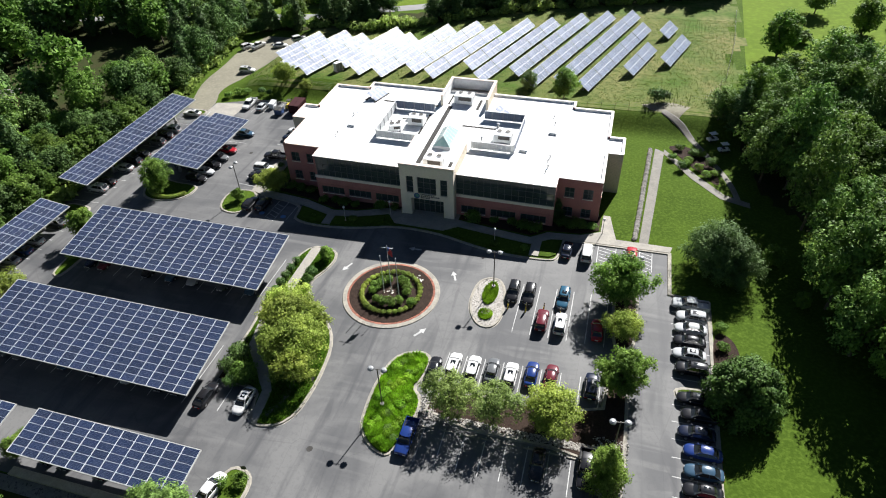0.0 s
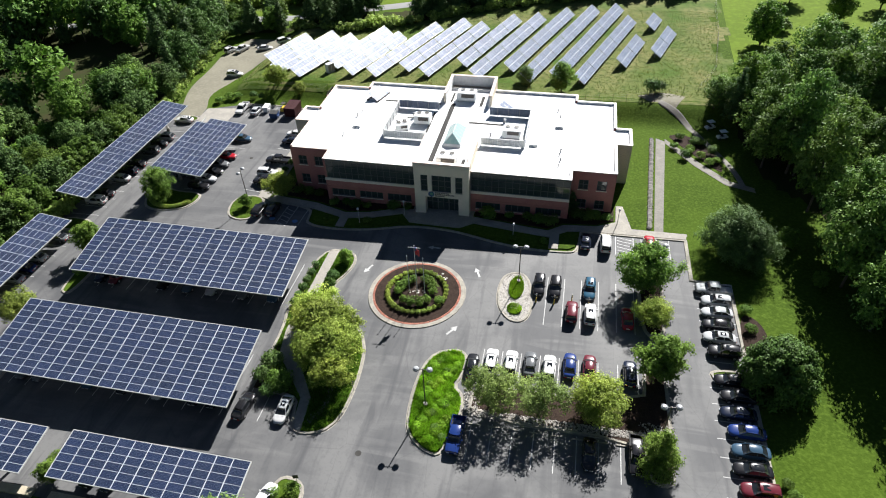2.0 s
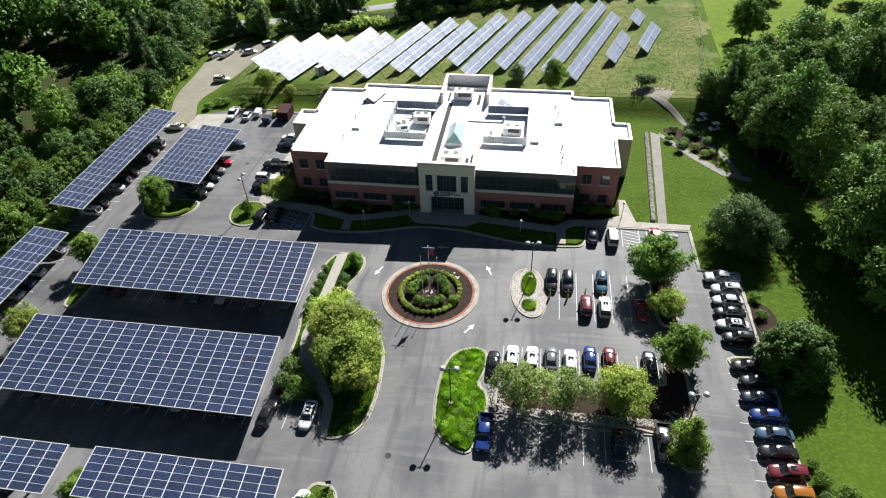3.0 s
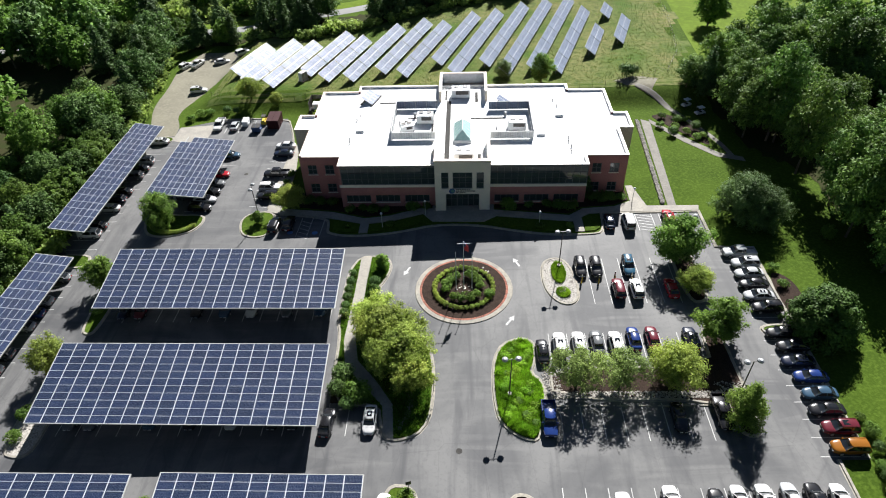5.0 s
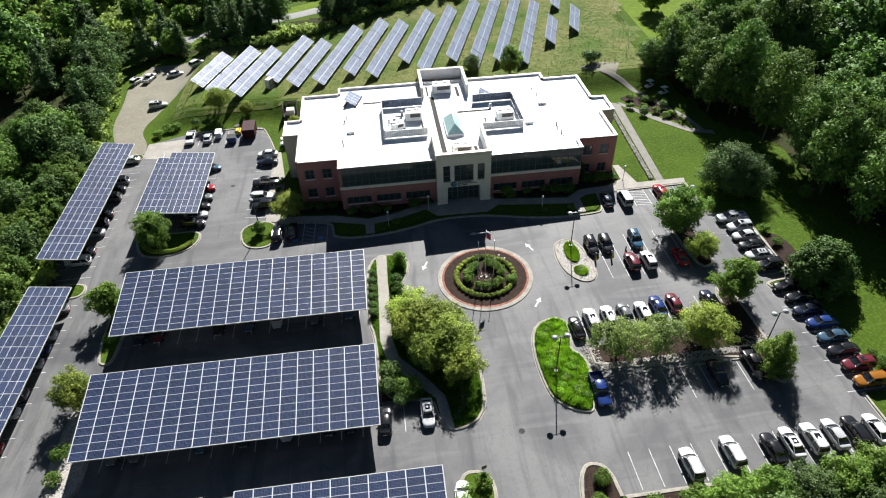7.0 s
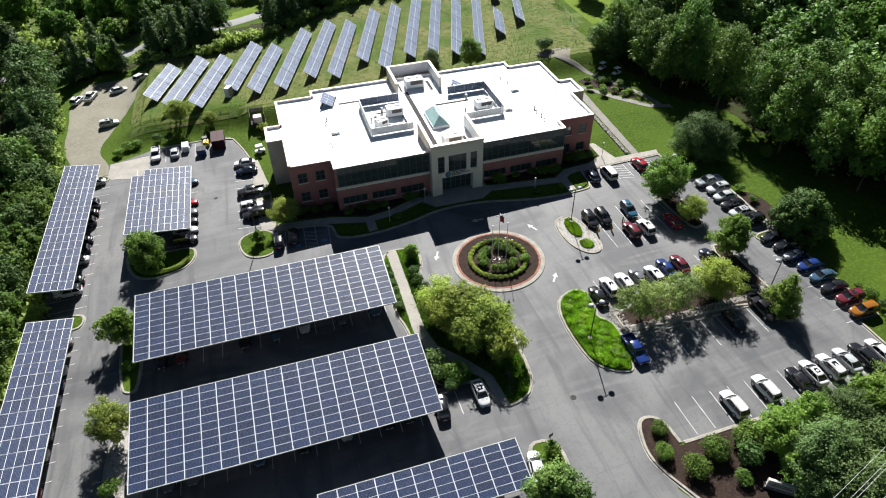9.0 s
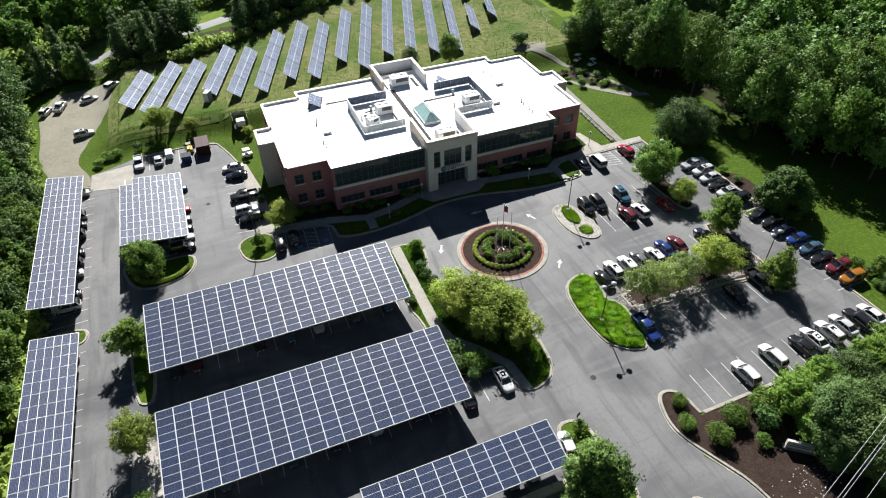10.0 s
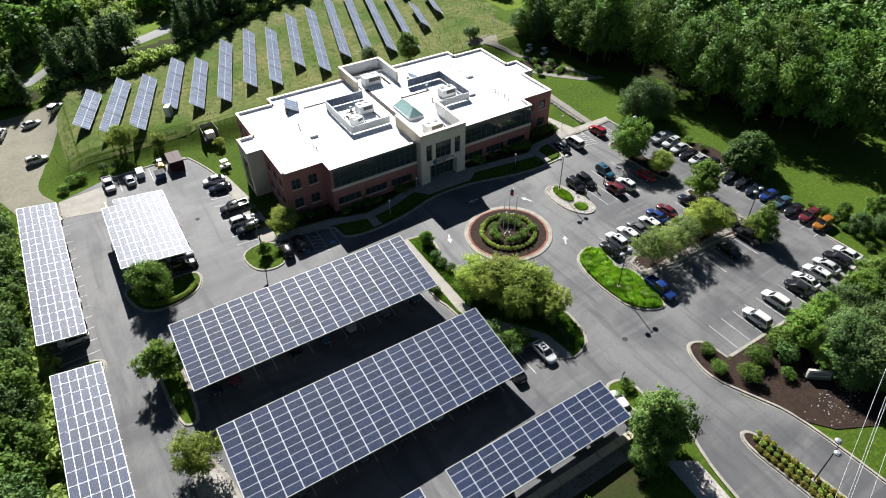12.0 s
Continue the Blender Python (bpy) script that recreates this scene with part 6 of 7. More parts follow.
for poly, step, kinds in WOODS:
    xs, ys = [p[0] for p in poly], [p[1] for p in poly]
    y = min(ys)
    while y < max(ys):
        x = min(xs)
        while x < max(xs):
            px, py = x + rs.uniform(-0.42, 0.42) * step, y + rs.uniform(-0.42, 0.42) * step
            if inside(px, py, poly) and not inside(px, py, GLADE) and math.hypot(px + 150, py - 108) > 7.5:
                gap = -70 < px < -56 or -97 < px < -88
                if gap and py > 172 + (px + 98) * 0.12:
                    pass
                elif gap and py > 163:
                    wood.append((px, py, "scrub", rs.uniform(0.6, 1.1)))
                else:
                    wood.append((px, py, rs.choice(kinds), rs.uniform(0.68, 1.28) * ((0.92 if py < 112 else 0.86) if px > 20 else 0.7 if py > 166 and px > -118 else (0.74 if py < 112 else 0.95) if px > -126 else 1.0)))
            x += step
        y += step
# undergrowth along the woods' edges
for line in ([(-102.4, 22), (-102.8, 110), (-108, 127), (-111, 150), (-116, 168)], [(27, 128), (28, 132), (33, 140), (50, 150)], [(-92, 171), (-78, 167), (-62, 172), (-38, 187), (-18, 196), (8, 204)]):
    for (x0, y0), (x1, y1) in zip(line, line[1:]):
        n = int(math.hypot(x1 - x0, y1 - y0) / 2.6)
        for i in range(n):
            f = (i + rs.random()) / n
            wood.append((x0 + (x1 - x0) * f + rs.uniform(-1, 1), y0 + (y1 - y0) * f + rs.uniform(-1, 1), "scrub", rs.uniform(0.6, 1.1)))
for i in range(1100):
    x, y = rs.uniform(-225, -30), rs.uniform(184, 292)
    if y > 204 + (x + 70) * 0.25 or (x < -100 and y > 198):
        wood.append((x, y, rs.choice(["scrub"] * 5 + ["wood_d"]), rs.uniform(0.7, 1.45)))
# those at the woods' edges stand by themselves; those behind them are one mass
wood.sort(key=lambda w: math.hypot(max(-100 - w[0], 0, w[0] - 28), max(0, w[1] - 165)))
wood.sort(key=lambda w: w[2] == "scrub" and w[1] > 40)
for x, y, k, s in wood[:150]:
    plant(k, x, y, s, "woodland trees")
mass = {}
for x, y, k, s in wood[150:]:
    for me in TREES.get(k + "_far", TREES[k])[2:]:
        co = np.empty(len(me.vertices) * 3, dtype=np.float32)
        me.vertices.foreach_get("co", co)
        idx = np.empty(len(me.loops), dtype=np.int32)
        me.loops.foreach_get("vertex_index", idx)
        size = np.empty(len(me.polygons), dtype=np.int32)
        me.polygons.foreach_get("loop_total", size)
        a = (x * 37 + y * 61) % 6.28
        co = co.reshape(-1, 3) @ np.array([[math.cos(a), math.sin(a), 0], [-math.sin(a), math.cos(a), 0], [0, 0, 1]]) * s + np.array([x, y, terr(x, y)])
        m = mass.setdefault(me.materials[0].name, [me.materials[0], [], [], [], 0])
        m[1].append(co)
        m[2].append(idx + m[4])
        m[3].append(size)
        m[4] += len(co)
for material, vs, ids, sizes, total in mass.values():
    me = bpy.data.meshes.new("woods")
    ids, sizes = np.concatenate(ids).astype(np.int32), np.concatenate(sizes).astype(np.int32)
    me.vertices.add(total)
    me.vertices.foreach_set("co", np.concatenate(vs).astype(np.float32).ravel())
    me.loops.add(len(ids))
    me.loops.foreach_set("vertex_index", ids)
    me.polygons.add(len(sizes))
    me.polygons.foreach_set("loop_start", np.concatenate([[0], np.cumsum(sizes)[:-1]]).astype(np.int32))
    me.update(calc_edges=True)
    me.materials.append(material)
    tagged(new("woods", me), "dense green woods round the site", "woods", kind="stuff")
for x, y, k, s in ((-109.6, 126.5, "wood_c", 0.85), (-110.8, 133, "wood_p", 0.9), (-111.6, 139.4, "wood_c", 1.0), (-112, 146, "wood_p", 1.0), (-113.6, 152.4, "wood_c", 1.05), (-114.6, 159, "wood_c", 0.8), (-110.2, 168.6, "wood_c", 0.6), (35.0, 76.4, "wood_t", 0.9), (39.4, 72, "wood_a", 0.9), (43, 69, "wood_b", 0.85), (48.5, 63.5, "wood_t", 0.85), (40.8, 81, "wood_a", 0.9), (36.2, 85.5, "wood_t", 0.9), (36.4, 67.5, "wood_t", 0.85), (39.6, 61, "wood_b", 0.9), (42.4, 55, "wood_t", 0.9), (46.5, 49, "wood_a", 0.95), (45, 66, "wood_a", 1.0), (50, 58, "wood_b", 1.0), (46, 76, "wood_a", 1.0), (22.5, 129.4, "wood_t", 0.6), (26, 127, "wood_p", 0.75), (34.6, 96, "wood_t", 0.95), (29.6, 117, "wood_a", 0.85), (29.4, 110, "wood_t", 0.8), (31.5, 122, "wood_t", 0.85), (33, 115, "wood_a", 0.9), (33.6, 108.4, "wood_t", 1.0), (24.4, 132.6, "wood_c", 0.6), (38, 166, "wood_d", 1.1), (60.8, 185, "wood_d", 1.0), (45, 176, "wood_d", 0.6), (52, 200, "wood_a", 0.8), (75, 196, "wood_a", 0.9)):
    plant(k, x, y, s, zs=s * (1.38 if 34 < x < 52 and 48 < y < 100 or 22 < x < 34 and 105 < y < 131 else 1.0))
# shrubs of the roundabout, the beds and the building front
for r, n, key, s in ((4.65, 34, "boxlime", 0.95), (2.7, 15, "boxdark", 1.7)):
    for i in range(n):
        a = 2 * math.pi * i / n
        if r < 3 and i % 5 == 4:
            continue
        shrub(key, -28.9 + r * math.cos(a), 65.2 + r * math.sin(a), s * (0.9 + 0.2 * ((i * 7) % 5) / 5), "roundabout hedge")
shrub("round", -24.9, 63.6, 0.75)
for x, y, k, q in ((20.2, 40.6, "round", 0.6), (20.6, 38.6, "big", 0.5), (20.2, 36.2, "dark", 0.6), (19.6, 34.0, "round", 0.7), (21.4, 34.2, "big", 0.5), (19.0, 30.4, "round", 0.8), (17.8, 28.6, "round", 0.7), (22.4, 33.0, "round", 0.8)):
    shrub(k, x, y, q, "shrubs beside the car park")
for x, y, q in ((-22.6, 51.6, 0.5), (-21.0, 50.0, 0.6), (-22.9, 48.0, 0.45), (-21.4, 43.4, 0.55), (-20.6, 41.0, 0.65), (-19.6, 40.0, 0.5), (-23.2, 42.0, 0.4), (-20.2, 44.8, 0.5)):
    shrub("round", x, y, q, "leafy clumps of the green island", 0.75, "dark green leafy clump in tall bright grass")
for x, y, s in ((-58.5, 89.6, 0.8), (-56.3, 89.2, 0.75), (-53.8, 89.0, 0.8), (-50.2, 86.6, 0.7), (-45.6, 86.2, 0.9), (-43.6, 86.4, 0.6), (-38.4, 86.8, 0.95), (-36.0, 87.0, 0.6), (-20.8, 86.4, 1.05), (-11.4, 86.2, 1.0), (-9.6, 86.0, 1.0), (-13.6, 86.8, 0.7), (-3.4, 88.4, 0.95), (-1.8, 88.6, 0.8), (-5.2, 88.8, 1.0), (0.2, 88.6, 0.7), (-17.0, 87.0, 0.6), (-47.8, 86.9, 0.6)):
    shrub("round", x, y, s * 1.25, "shrubs along the building")
for x, y, k, s in ((-10.3, 80.4, "round", 0.6), (-15.4, 80.6, "round", 0.7), (-42.2, 82.0, "round", 0.75), (-50, 81.6, "round", 0.4), (18.9 + 1.2, 68.6, "round", 0.8), (20.2, 64.6, "round", 0.8), (-42.9, 44.4, "big", 0.9), (-45.2, 47.2, "dark", 1.3), (-45.8, 44.8, "dark", 1.1), (-44.2, 42.6, "dark", 0.8),
                   (-47.15, 68.6, "dark", 0.55), (-47.15, 66.6, "dark", 0.6), (-47.15, 64.8, "dark", 0.6), (-47.15, 63.0, "dark", 0.6), (-47.15, 61.2, "dark", 0.55), (-47.2, 59.5, "dark", 0.6), (-43.1, 66.2, "dark", 0.8), (-43.2, 64.4, "round", 0.9), (-42.6, 62.6, "round", 0.8),
                   (-23.0, 25.2, "big", 0.55), (-20.6, 22.2, "big", 0.75), (-21.6, 28.2, "big", 0.5), (-16.2, 19.4, "round", 0.9), (-17.0, 23.6, "big", 0.8), (-14, 21.6, "dark", 1.2), (-12.4, 23.2, "big", 1.0), (9.3, 134.6, "dark", 1.5), (11.4, 135.4, "dark", 1.2),
                   (13.6, 115.6, "round", 0.8), (-85.8, 127.6, "dark", 0.8), (-83.6, 127.4, "dark", 0.7), (-90.0, 127.4, "round", 1.0), (-92.2, 126.6, "round", 1.1), (-94, 125, "round", 1.0), (-37.6, 29.2, "round", 0.8), (-35.4, 29.8, "round", 0.9), (-66.2, 28.8, "big", 0.5), (-54.6, 18.6, "big", 0.7),
                   (-64.8, 91.8, "round", 0.7), (-64.4, 96.6, "round", 0.7), (-64.2, 99.4, "round", 0.8), (-87.2, 41.6, "round", 1.1), (-87.0, 37.8, "round", 0.9), (-86.8, 60.8, "round", 0.8)):
    shrub(k, x, y, s)
for i in range(26):
    y = 15.6 - i * 0.95
    for dx, k in ((-0.9, "gold"), (0.0, "lime"), (0.9, "gold" if i % 3 else "lime")):
        if -28.4 + (15.6 - y) * 0.06 + dx * 1.15 > -29.4 + 0.02 * i:
            shrub(k, -27.7 + (15.6 - y) * 0.045 + dx * 1.05, y + 0.3 * dx, 0.9 + 0.2 * ((i * 3) % 4) / 4, "shrubs of the road median")
for i in range(26):
    f = i / 25
    a = math.pi * (1.08 + 0.78 * f)
    shrub("lime", -82.9 + 4.4 * math.cos(a), 84.4 + 3.4 * math.sin(a), 1.15, "clipped hedge of the island", 1.1, "low clipped bright hedge round a grass island")
for x, y in ((15.2, 112), (16.6, 114.6), (18.4, 112.2), (19.8, 109.8), (17.6, 117.2), (15.0, 119.4), (20.6, 114), (19.2, 117.6), (21.4, 110.6)):
    shrub("dark" if (x * 10) % 3 > 1 else "round", x, y, 0.8, "garden shrubs")
    shrub("round" if (x * 10) % 3 > 1 else "box", x + 0.9, y + 1.5, 0.75, "garden shrubs")


for i in range(34):
    x, y = -24.2 + 6.0 * ((i * 0.618) % 1), 39.0 + 14.5 * ((i * 0.414) % 1)
    if inside(x, y, inset(GREEN, 1.0)):
        shrub("tuft", x, y, 1.1 + 0.5 * ((i * 0.77) % 1), "low plants of the green island", 0.9, "clump of bright low plants in tall grass")


def grass_patch(name, poly, count, size, material, label, hole=None, w=0.07):
    """Blades of tall grass over a bed, as one mass."""
    r = np.random.RandomState(3)
    xs, ys = [p[0] for p in poly], [p[1] for p in poly]
    v, f = [], []
    while len(f) < count:
        x, y = r.uniform(min(xs), max(xs)), r.uniform(min(ys), max(ys))
        if not inside(x, y, poly) or (hole and inside(x, y, hole)):
            continue
        a, lean = r.uniform(0, 6.28), r.normal(size=2) * 0.25
        hh = size * (0.5 + 0.9 * noise.noise((x * 0.6, y * 0.6, 3)) ** 2 * 2 + 0.4 * r.rand())
        z = terr(x, y) + 0.1
        k = len(v)
        v += [(x - w * math.cos(a), y - w * math.sin(a), z), (x + w * math.cos(a), y + w * math.sin(a), z), (x + lean[0] * hh, y + lean[1] * hh, z + hh)]
        f.append((k, k + 1, k + 2))
    me = bpy.data.meshes.new(name)
    me.from_pydata(v, [], f)
    me.materials.append(material)
    tagged(new(name, me), label, "grass", kind="stuff")


grass_patch("tall_grass", inset(GREEN, 0.45), 20000, 0.6, LEAF_LIME, "tall bright green grass covering a kerbed island")
grass_patch("tall_grass", inset(MEDIAN, 0.5), 26000, 0.35, LEAF_LAWN, "long green grass below the island's trees", PATH)
grass_patch("meadow_grass", [(-92, 133), (-70, 132), (24, 133), (27, 150), (30, 190), (-18, 192), (-38, 184), (-62, 168), (-90, 164)], 26000, 0.2, LEAF_MEADOW, "rough tufts of meadow grass between the solar tables", None, 0.13)

# ---- road markings ----
def stripe(a, b, w=0.11, material=None, h=0.027):
    a, b = Vector(a), Vector(b)
    d = (b - a).normalized() * w / 2
    n = Vector((-d.y, d.x))
    poly = [tuple(a - n), tuple(b - n), tuple(b + n), tuple(a + n)]
    return Shape().prism(poly, over(h - 0.006), over(h))


def marking(shape, label, material=None, name="road_marking"):
    tagged(part(name, shape, material or PAINT), label, "road marking", kind="structure")


for x in [-16.4 + 2.62 * i for i in range(8)]:
    marking(stripe((x, 43.1), (x, 37.6)), "worn white parking line")
for x in [-8.85 + 2.62 * i for i in range(6)]:
    marking(stripe((x, 71.9), (x, 61.4)), "worn white parking line")
for x in [-16.6 + 2.62 * i for i in range(9)]:
    marking(stripe((x, 55.4), (x, 50.2)), "worn white parking line")
for y in [73.4 - 2.55 * i for i in range(7)] + [53.6 - 2.6 * i for i in range(8)]:
    marking(stripe((13.4, y), (18.6, y)), "worn white parking line")
for x in [-17.4 + 2.62 * i for i in range(13)]:
    marking(stripe((x, 26.4), (x, 31.4)), "worn white parking line")
for x in [-82 + 2.72 * i for i in range(17)]:
    for y0, y1 in ((43.7, 38.4), (43.7, 49.0), (63.8, 58.6), (63.8, 69)):
        if x < -47.5 or y0 == 43.7 and y1 < 43:
            marking(stripe((x, y0), (x, y1)), "worn white parking line")
for y in [112.4 - 2.74 * i for i in range(14)] + [70 - 2.74 * i for i in range(14)]:
    marking(stripe((-100.4, y), (-94.6, y)), "worn white parking line")
for y in [107 - 2.74 * i for i in range(8)]:
    marking(stripe((-82.6, y), (-77.4, y)), "worn white parking line")
for y in [110.2 - 2.7 * i for i in range(9)]:
    marking(stripe((-70.2, y + 0.5), (-66.6, y + 0.0)), "worn white parking line")
for x in (-86.9 + 0.3, -84.1, -80.9, -78, -74.6):
    marking(stripe((x, 118.4), (x, 124.0)), "worn white parking line")
for x in (-58.9, -56.9, -54.6, -62.2):
    marking(stripe((x, 84.9), (x - 0.2, 79.4)), "white line of an accessible parking bay")
for i in range(5):
    marking(stripe((-58.8, 84.0 - i * 1.1), (-57.0, 83.2 - i * 1.1)), "white hatching beside an accessible bay")
for x, y in ((-60.4, 80.6), (-55.8, 80.4)):
    s = Shape().prism(ellipse(x, y, 0.55, 0.5, 12), over(0.02), over(0.028))
    marking(s, "blue painted accessible parking symbol", BLUEPAINT)
for x in (1.7, 4.6, 5.9, 8.4, 10.4):
    marking(stripe((x, 84.4), (x, 79.2)), "white parking line by the footpath")
for i in range(6):
    marking(stripe((1.9 + 0.02 * i, 83.9 - 0.85 * i), (4.5, 83.2 - 0.85 * i)), "white hatching beside a parking bay")
    marking(stripe((8.5, 83.9 - 0.85 * i), (10.3, 83.2 - 0.85 * i)), "white hatching beside a parking bay")


def arrow(x, y, turn):
    c, s = math.cos(radians(turn)), math.sin(radians(turn))
    pts = [(-1.15, -0.16), (0.15, -0.16), (0.15, -0.5), (1.15, 0), (0.15, 0.5), (0.15, 0.16), (-1.15, 0.16)]
    marking(Shape().prism([(x + c * u - s * v, y + s * u + c * v) for u, v in pts], over(0.02), over(0.028)), "white painted direction arrow on the asphalt", name="road_arrow")


for x, y, a in ((-38.3, 69.6, 245), (-21.9, 58.2, 55), (-20.2, 71.4, 115), (-28.6, 76.6, 180), (-38.6, 58.6, 300)):
    arrow(x, y, a)


# ---- roundabout ----
sheet("mulch_bed", ellipse(-28.9, 65.2, 6.68, 6.68, 48), 0.13, MULCH, "dark mulch bed of the roundabout", "planting bed", 0.25)
edging = thing("brick_edging", "ring of red brick edging round the roundabout", "brick edging", kind="structure", at=pose(-28.9, 65.2, terr(-28.9, 65.2)))
bm = Shape().box(-0.17, -0.17, -0.05, 0.17, 0.17, 0.15, None, 0.02).mesh("brick", mat("edging_brick", (0.30, 0.105, 0.066), 0.85, var=(0.23, 0.085, 0.055), scale=2, tint=0.3))
for i in range(110):
    a = 2 * math.pi * i / 110
    b = part("brick", bm, None, edging)
    x, y = 6.82 * math.cos(a), 6.82 * math.sin(a)
    b.matrix_basis = Matrix.Translation((x, y, terr(x - 28.9, y + 65.2) - terr(-28.9, 65.2))) @ Matrix.Rotation(a + math.pi / 2, 4, "Z")


def flagpole(x, y, h, flag=None):
    t = thing("flagpole", "tall slender silver flagpole in the roundabout" + (" with a hanging flag" if flag else ""), "flagpole", "flagpoles", at=pose(x, y, terr(x, y) + 0.1))
    part("base_collar", Shape().tube((0, 0, 0), (0, 0, 0.25), 0.2, 0.12, 12), CONCRETE, t)
    part("pole", Shape().tube((0, 0, 0), (0, 0, h), 0.075, 0.04, 10), FRAME, t)
    part("finial", Shape().tube((0, 0, h), (0, 0, h + 0.12), 0.1, 0.05, 10), FRAME, t)
    if flag:
        part("yardarm", Shape().tube((-0.95, 0, h - 0.35), (0.95, 0, h - 0.35), 0.045, sides=8), FRAME, t)
        red = mat("flag_red", (0.45, 0.04, 0.05), 0.8)
        cloth = Shape()
        n = 7
        for i in range(n):
            u0, u1 = i * 0.1, (i + 1) * 0.1
            w0, w1 = 0.08 * math.sin(i * 2.1), 0.08 * math.sin((i + 1) * 2.1)
            v = [(0.06 + u0, w0, h - 1.5 - u0 * 0.8), (0.06 + u1, w1, h - 1.5 - u1 * 0.8), (0.06 + u1, w1, h - 0.25 - u1 * 0.9), (0.06 + u0, w0, h - 0.25 - u0 * 0.9)]
            v += [(a, b + 0.015, c) for a, b, c in v]
            cloth.add(v, [(3, 2, 1, 0), (4, 5, 6, 7), (0, 1, 5, 4), (2, 3, 7, 6)])
        f = part("flag", cloth, red, t, "limp red and blue flag")
        part("canton", Shape().box(0.05, -0.09, h - 0.85, 0.35, 0.11, h - 0.3), NAVY, f)


flagpole(-28.9, 65.4, 9.4, True)
flagpole(-30.1, 65.2, 7.4)
flagpole(-27.6, 65.1, 7.4)


def stone_mesh(seed):
    r = random.Random(seed)
    s = Shape()
    n = 7
    v = [(0, 0, 0.5)] + [(0.5 * math.cos(6.283 * i / n) * r.uniform(0.75, 1.1), 0.5 * math.sin(6.283 * i / n) * r.uniform(0.75, 1.1), r.uniform(0.18, 0.34)) for i in range(n)]
    v += [(0.5 * math.cos(6.283 * i / n), 0.5 * math.sin(6.283 * i / n), -0.1) for i in range(n)]
    f = [(0, 1 + i, 1 + (i + 1) % n) for i in range(n)] + [(1 + i, 1 + n + i, 1 + n + (i + 1) % n, 1 + (i + 1) % n) for i in range(n)]
    return s.add(v, f)


def stones(name, label, points, lo, hi, seed, material):
    r = random.Random(seed)
    base = [stone_mesh(k) for k in range(5)]
    s = Shape()
    for x, y in points:
        b, q, a = r.choice(base), r.uniform(lo, hi), r.uniform(0, 6.28)
        z = terr(x, y) + 0.1
        s.add([(x + q * (u * math.cos(a) - v * math.sin(a)), y + q * (u * math.sin(a) + v * math.cos(a)), z + q * w * 0.8) for u, v, w in b.v], b.f)
    tagged(part(name, s, material), label, "stones", kind="stuff")


r9 = random.Random(4)
DULLSTONES = mat("dull_stones", (0.14, 0.13, 0.12), 0.9, var=(0.09, 0.085, 0.08), scale=2, island=0.4)
PALE = mat("pale_stone", (0.62, 0.6, 0.55), 0.85, var=(0.45, 0.43, 0.4), scale=2, island=0.3)
stones("flower_stones", "white stones and flowers at the flagpoles", [(-28.9 + r9.gauss(0, 0.9), 65.4 + r9.gauss(0, 0.5)) for _ in range(16)], 0.12, 0.3, 1, PALE)
stones("white_stones", "white boulders in the mulch", [(-26.0 + r9.gauss(0, 0.6), 69.6 + r9.gauss(0, 0.6)) for _ in range(8)], 0.3, 0.5, 2, PALE)
stones("river_stones", "pale river stones edging a bed", [(r9.uniform(-17, 5), 43.75 + r9.uniform(0.1, 1.2)) for _ in range(1500)] + [(r9.uniform(-18.2, -15.8), r9.uniform(44.5, 49.5)) for _ in range(260)] + [(r9.uniform(4.2, 8.4), r9.uniform(44, 46.5)) for _ in range(220)], 0.1, 0.27, 3, STONES)
stones("river_stones", "pale river stones in a small island", [(x, y) for x, y in ((r9.uniform(-16.4, -10.9), r9.uniform(61.2, 72.2)) for _ in range(900)) if inside(x, y, [(-15.0, 71.6), (-12.6, 71.8), (-11.4, 68), (-11.3, 63.2), (-12.4, 61.6), (-14.4, 62.1), (-15.9, 65.2), (-15.9, 69.8)])], 0.1, 0.25, 5, STONES)
stones("river_stones", "pale stones in a narrow island", [(r9.uniform(-87.6, -84.6), r9.uniform(36, 50)) for _ in range(420)], 0.12, 0.3, 6, STONES)
stones("white_stones", "white stones scattered on dark mulch", [(-14.5 + r9.gauss(0, 2.0), 13.2 + r9.gauss(0, 1.3)) for _ in range(110)], 0.06, 0.14, 7, PALE)
stones("river_stones", "pale stones in a winding line across the island", [(-37.2 + 1.3 * math.sin((y - 39) * 0.35) + r9.gauss(0, 0.22), y) for y in (r9.uniform(39.2, 48) for _ in range(260))], 0.1, 0.25, 8, STONES)
grass_patch("tall_grass", ellipse(-13.6, 68.6, 1.15, 2.6, 20), 2800, 0.5, LEAF_LIME, "tuft of green grass among stones")
grass_patch("tall_grass", ellipse(-13.4, 63.9, 1.1, 1.2, 20), 1500, 0.4, LEAF_LIME, "tuft of green grass among stones")

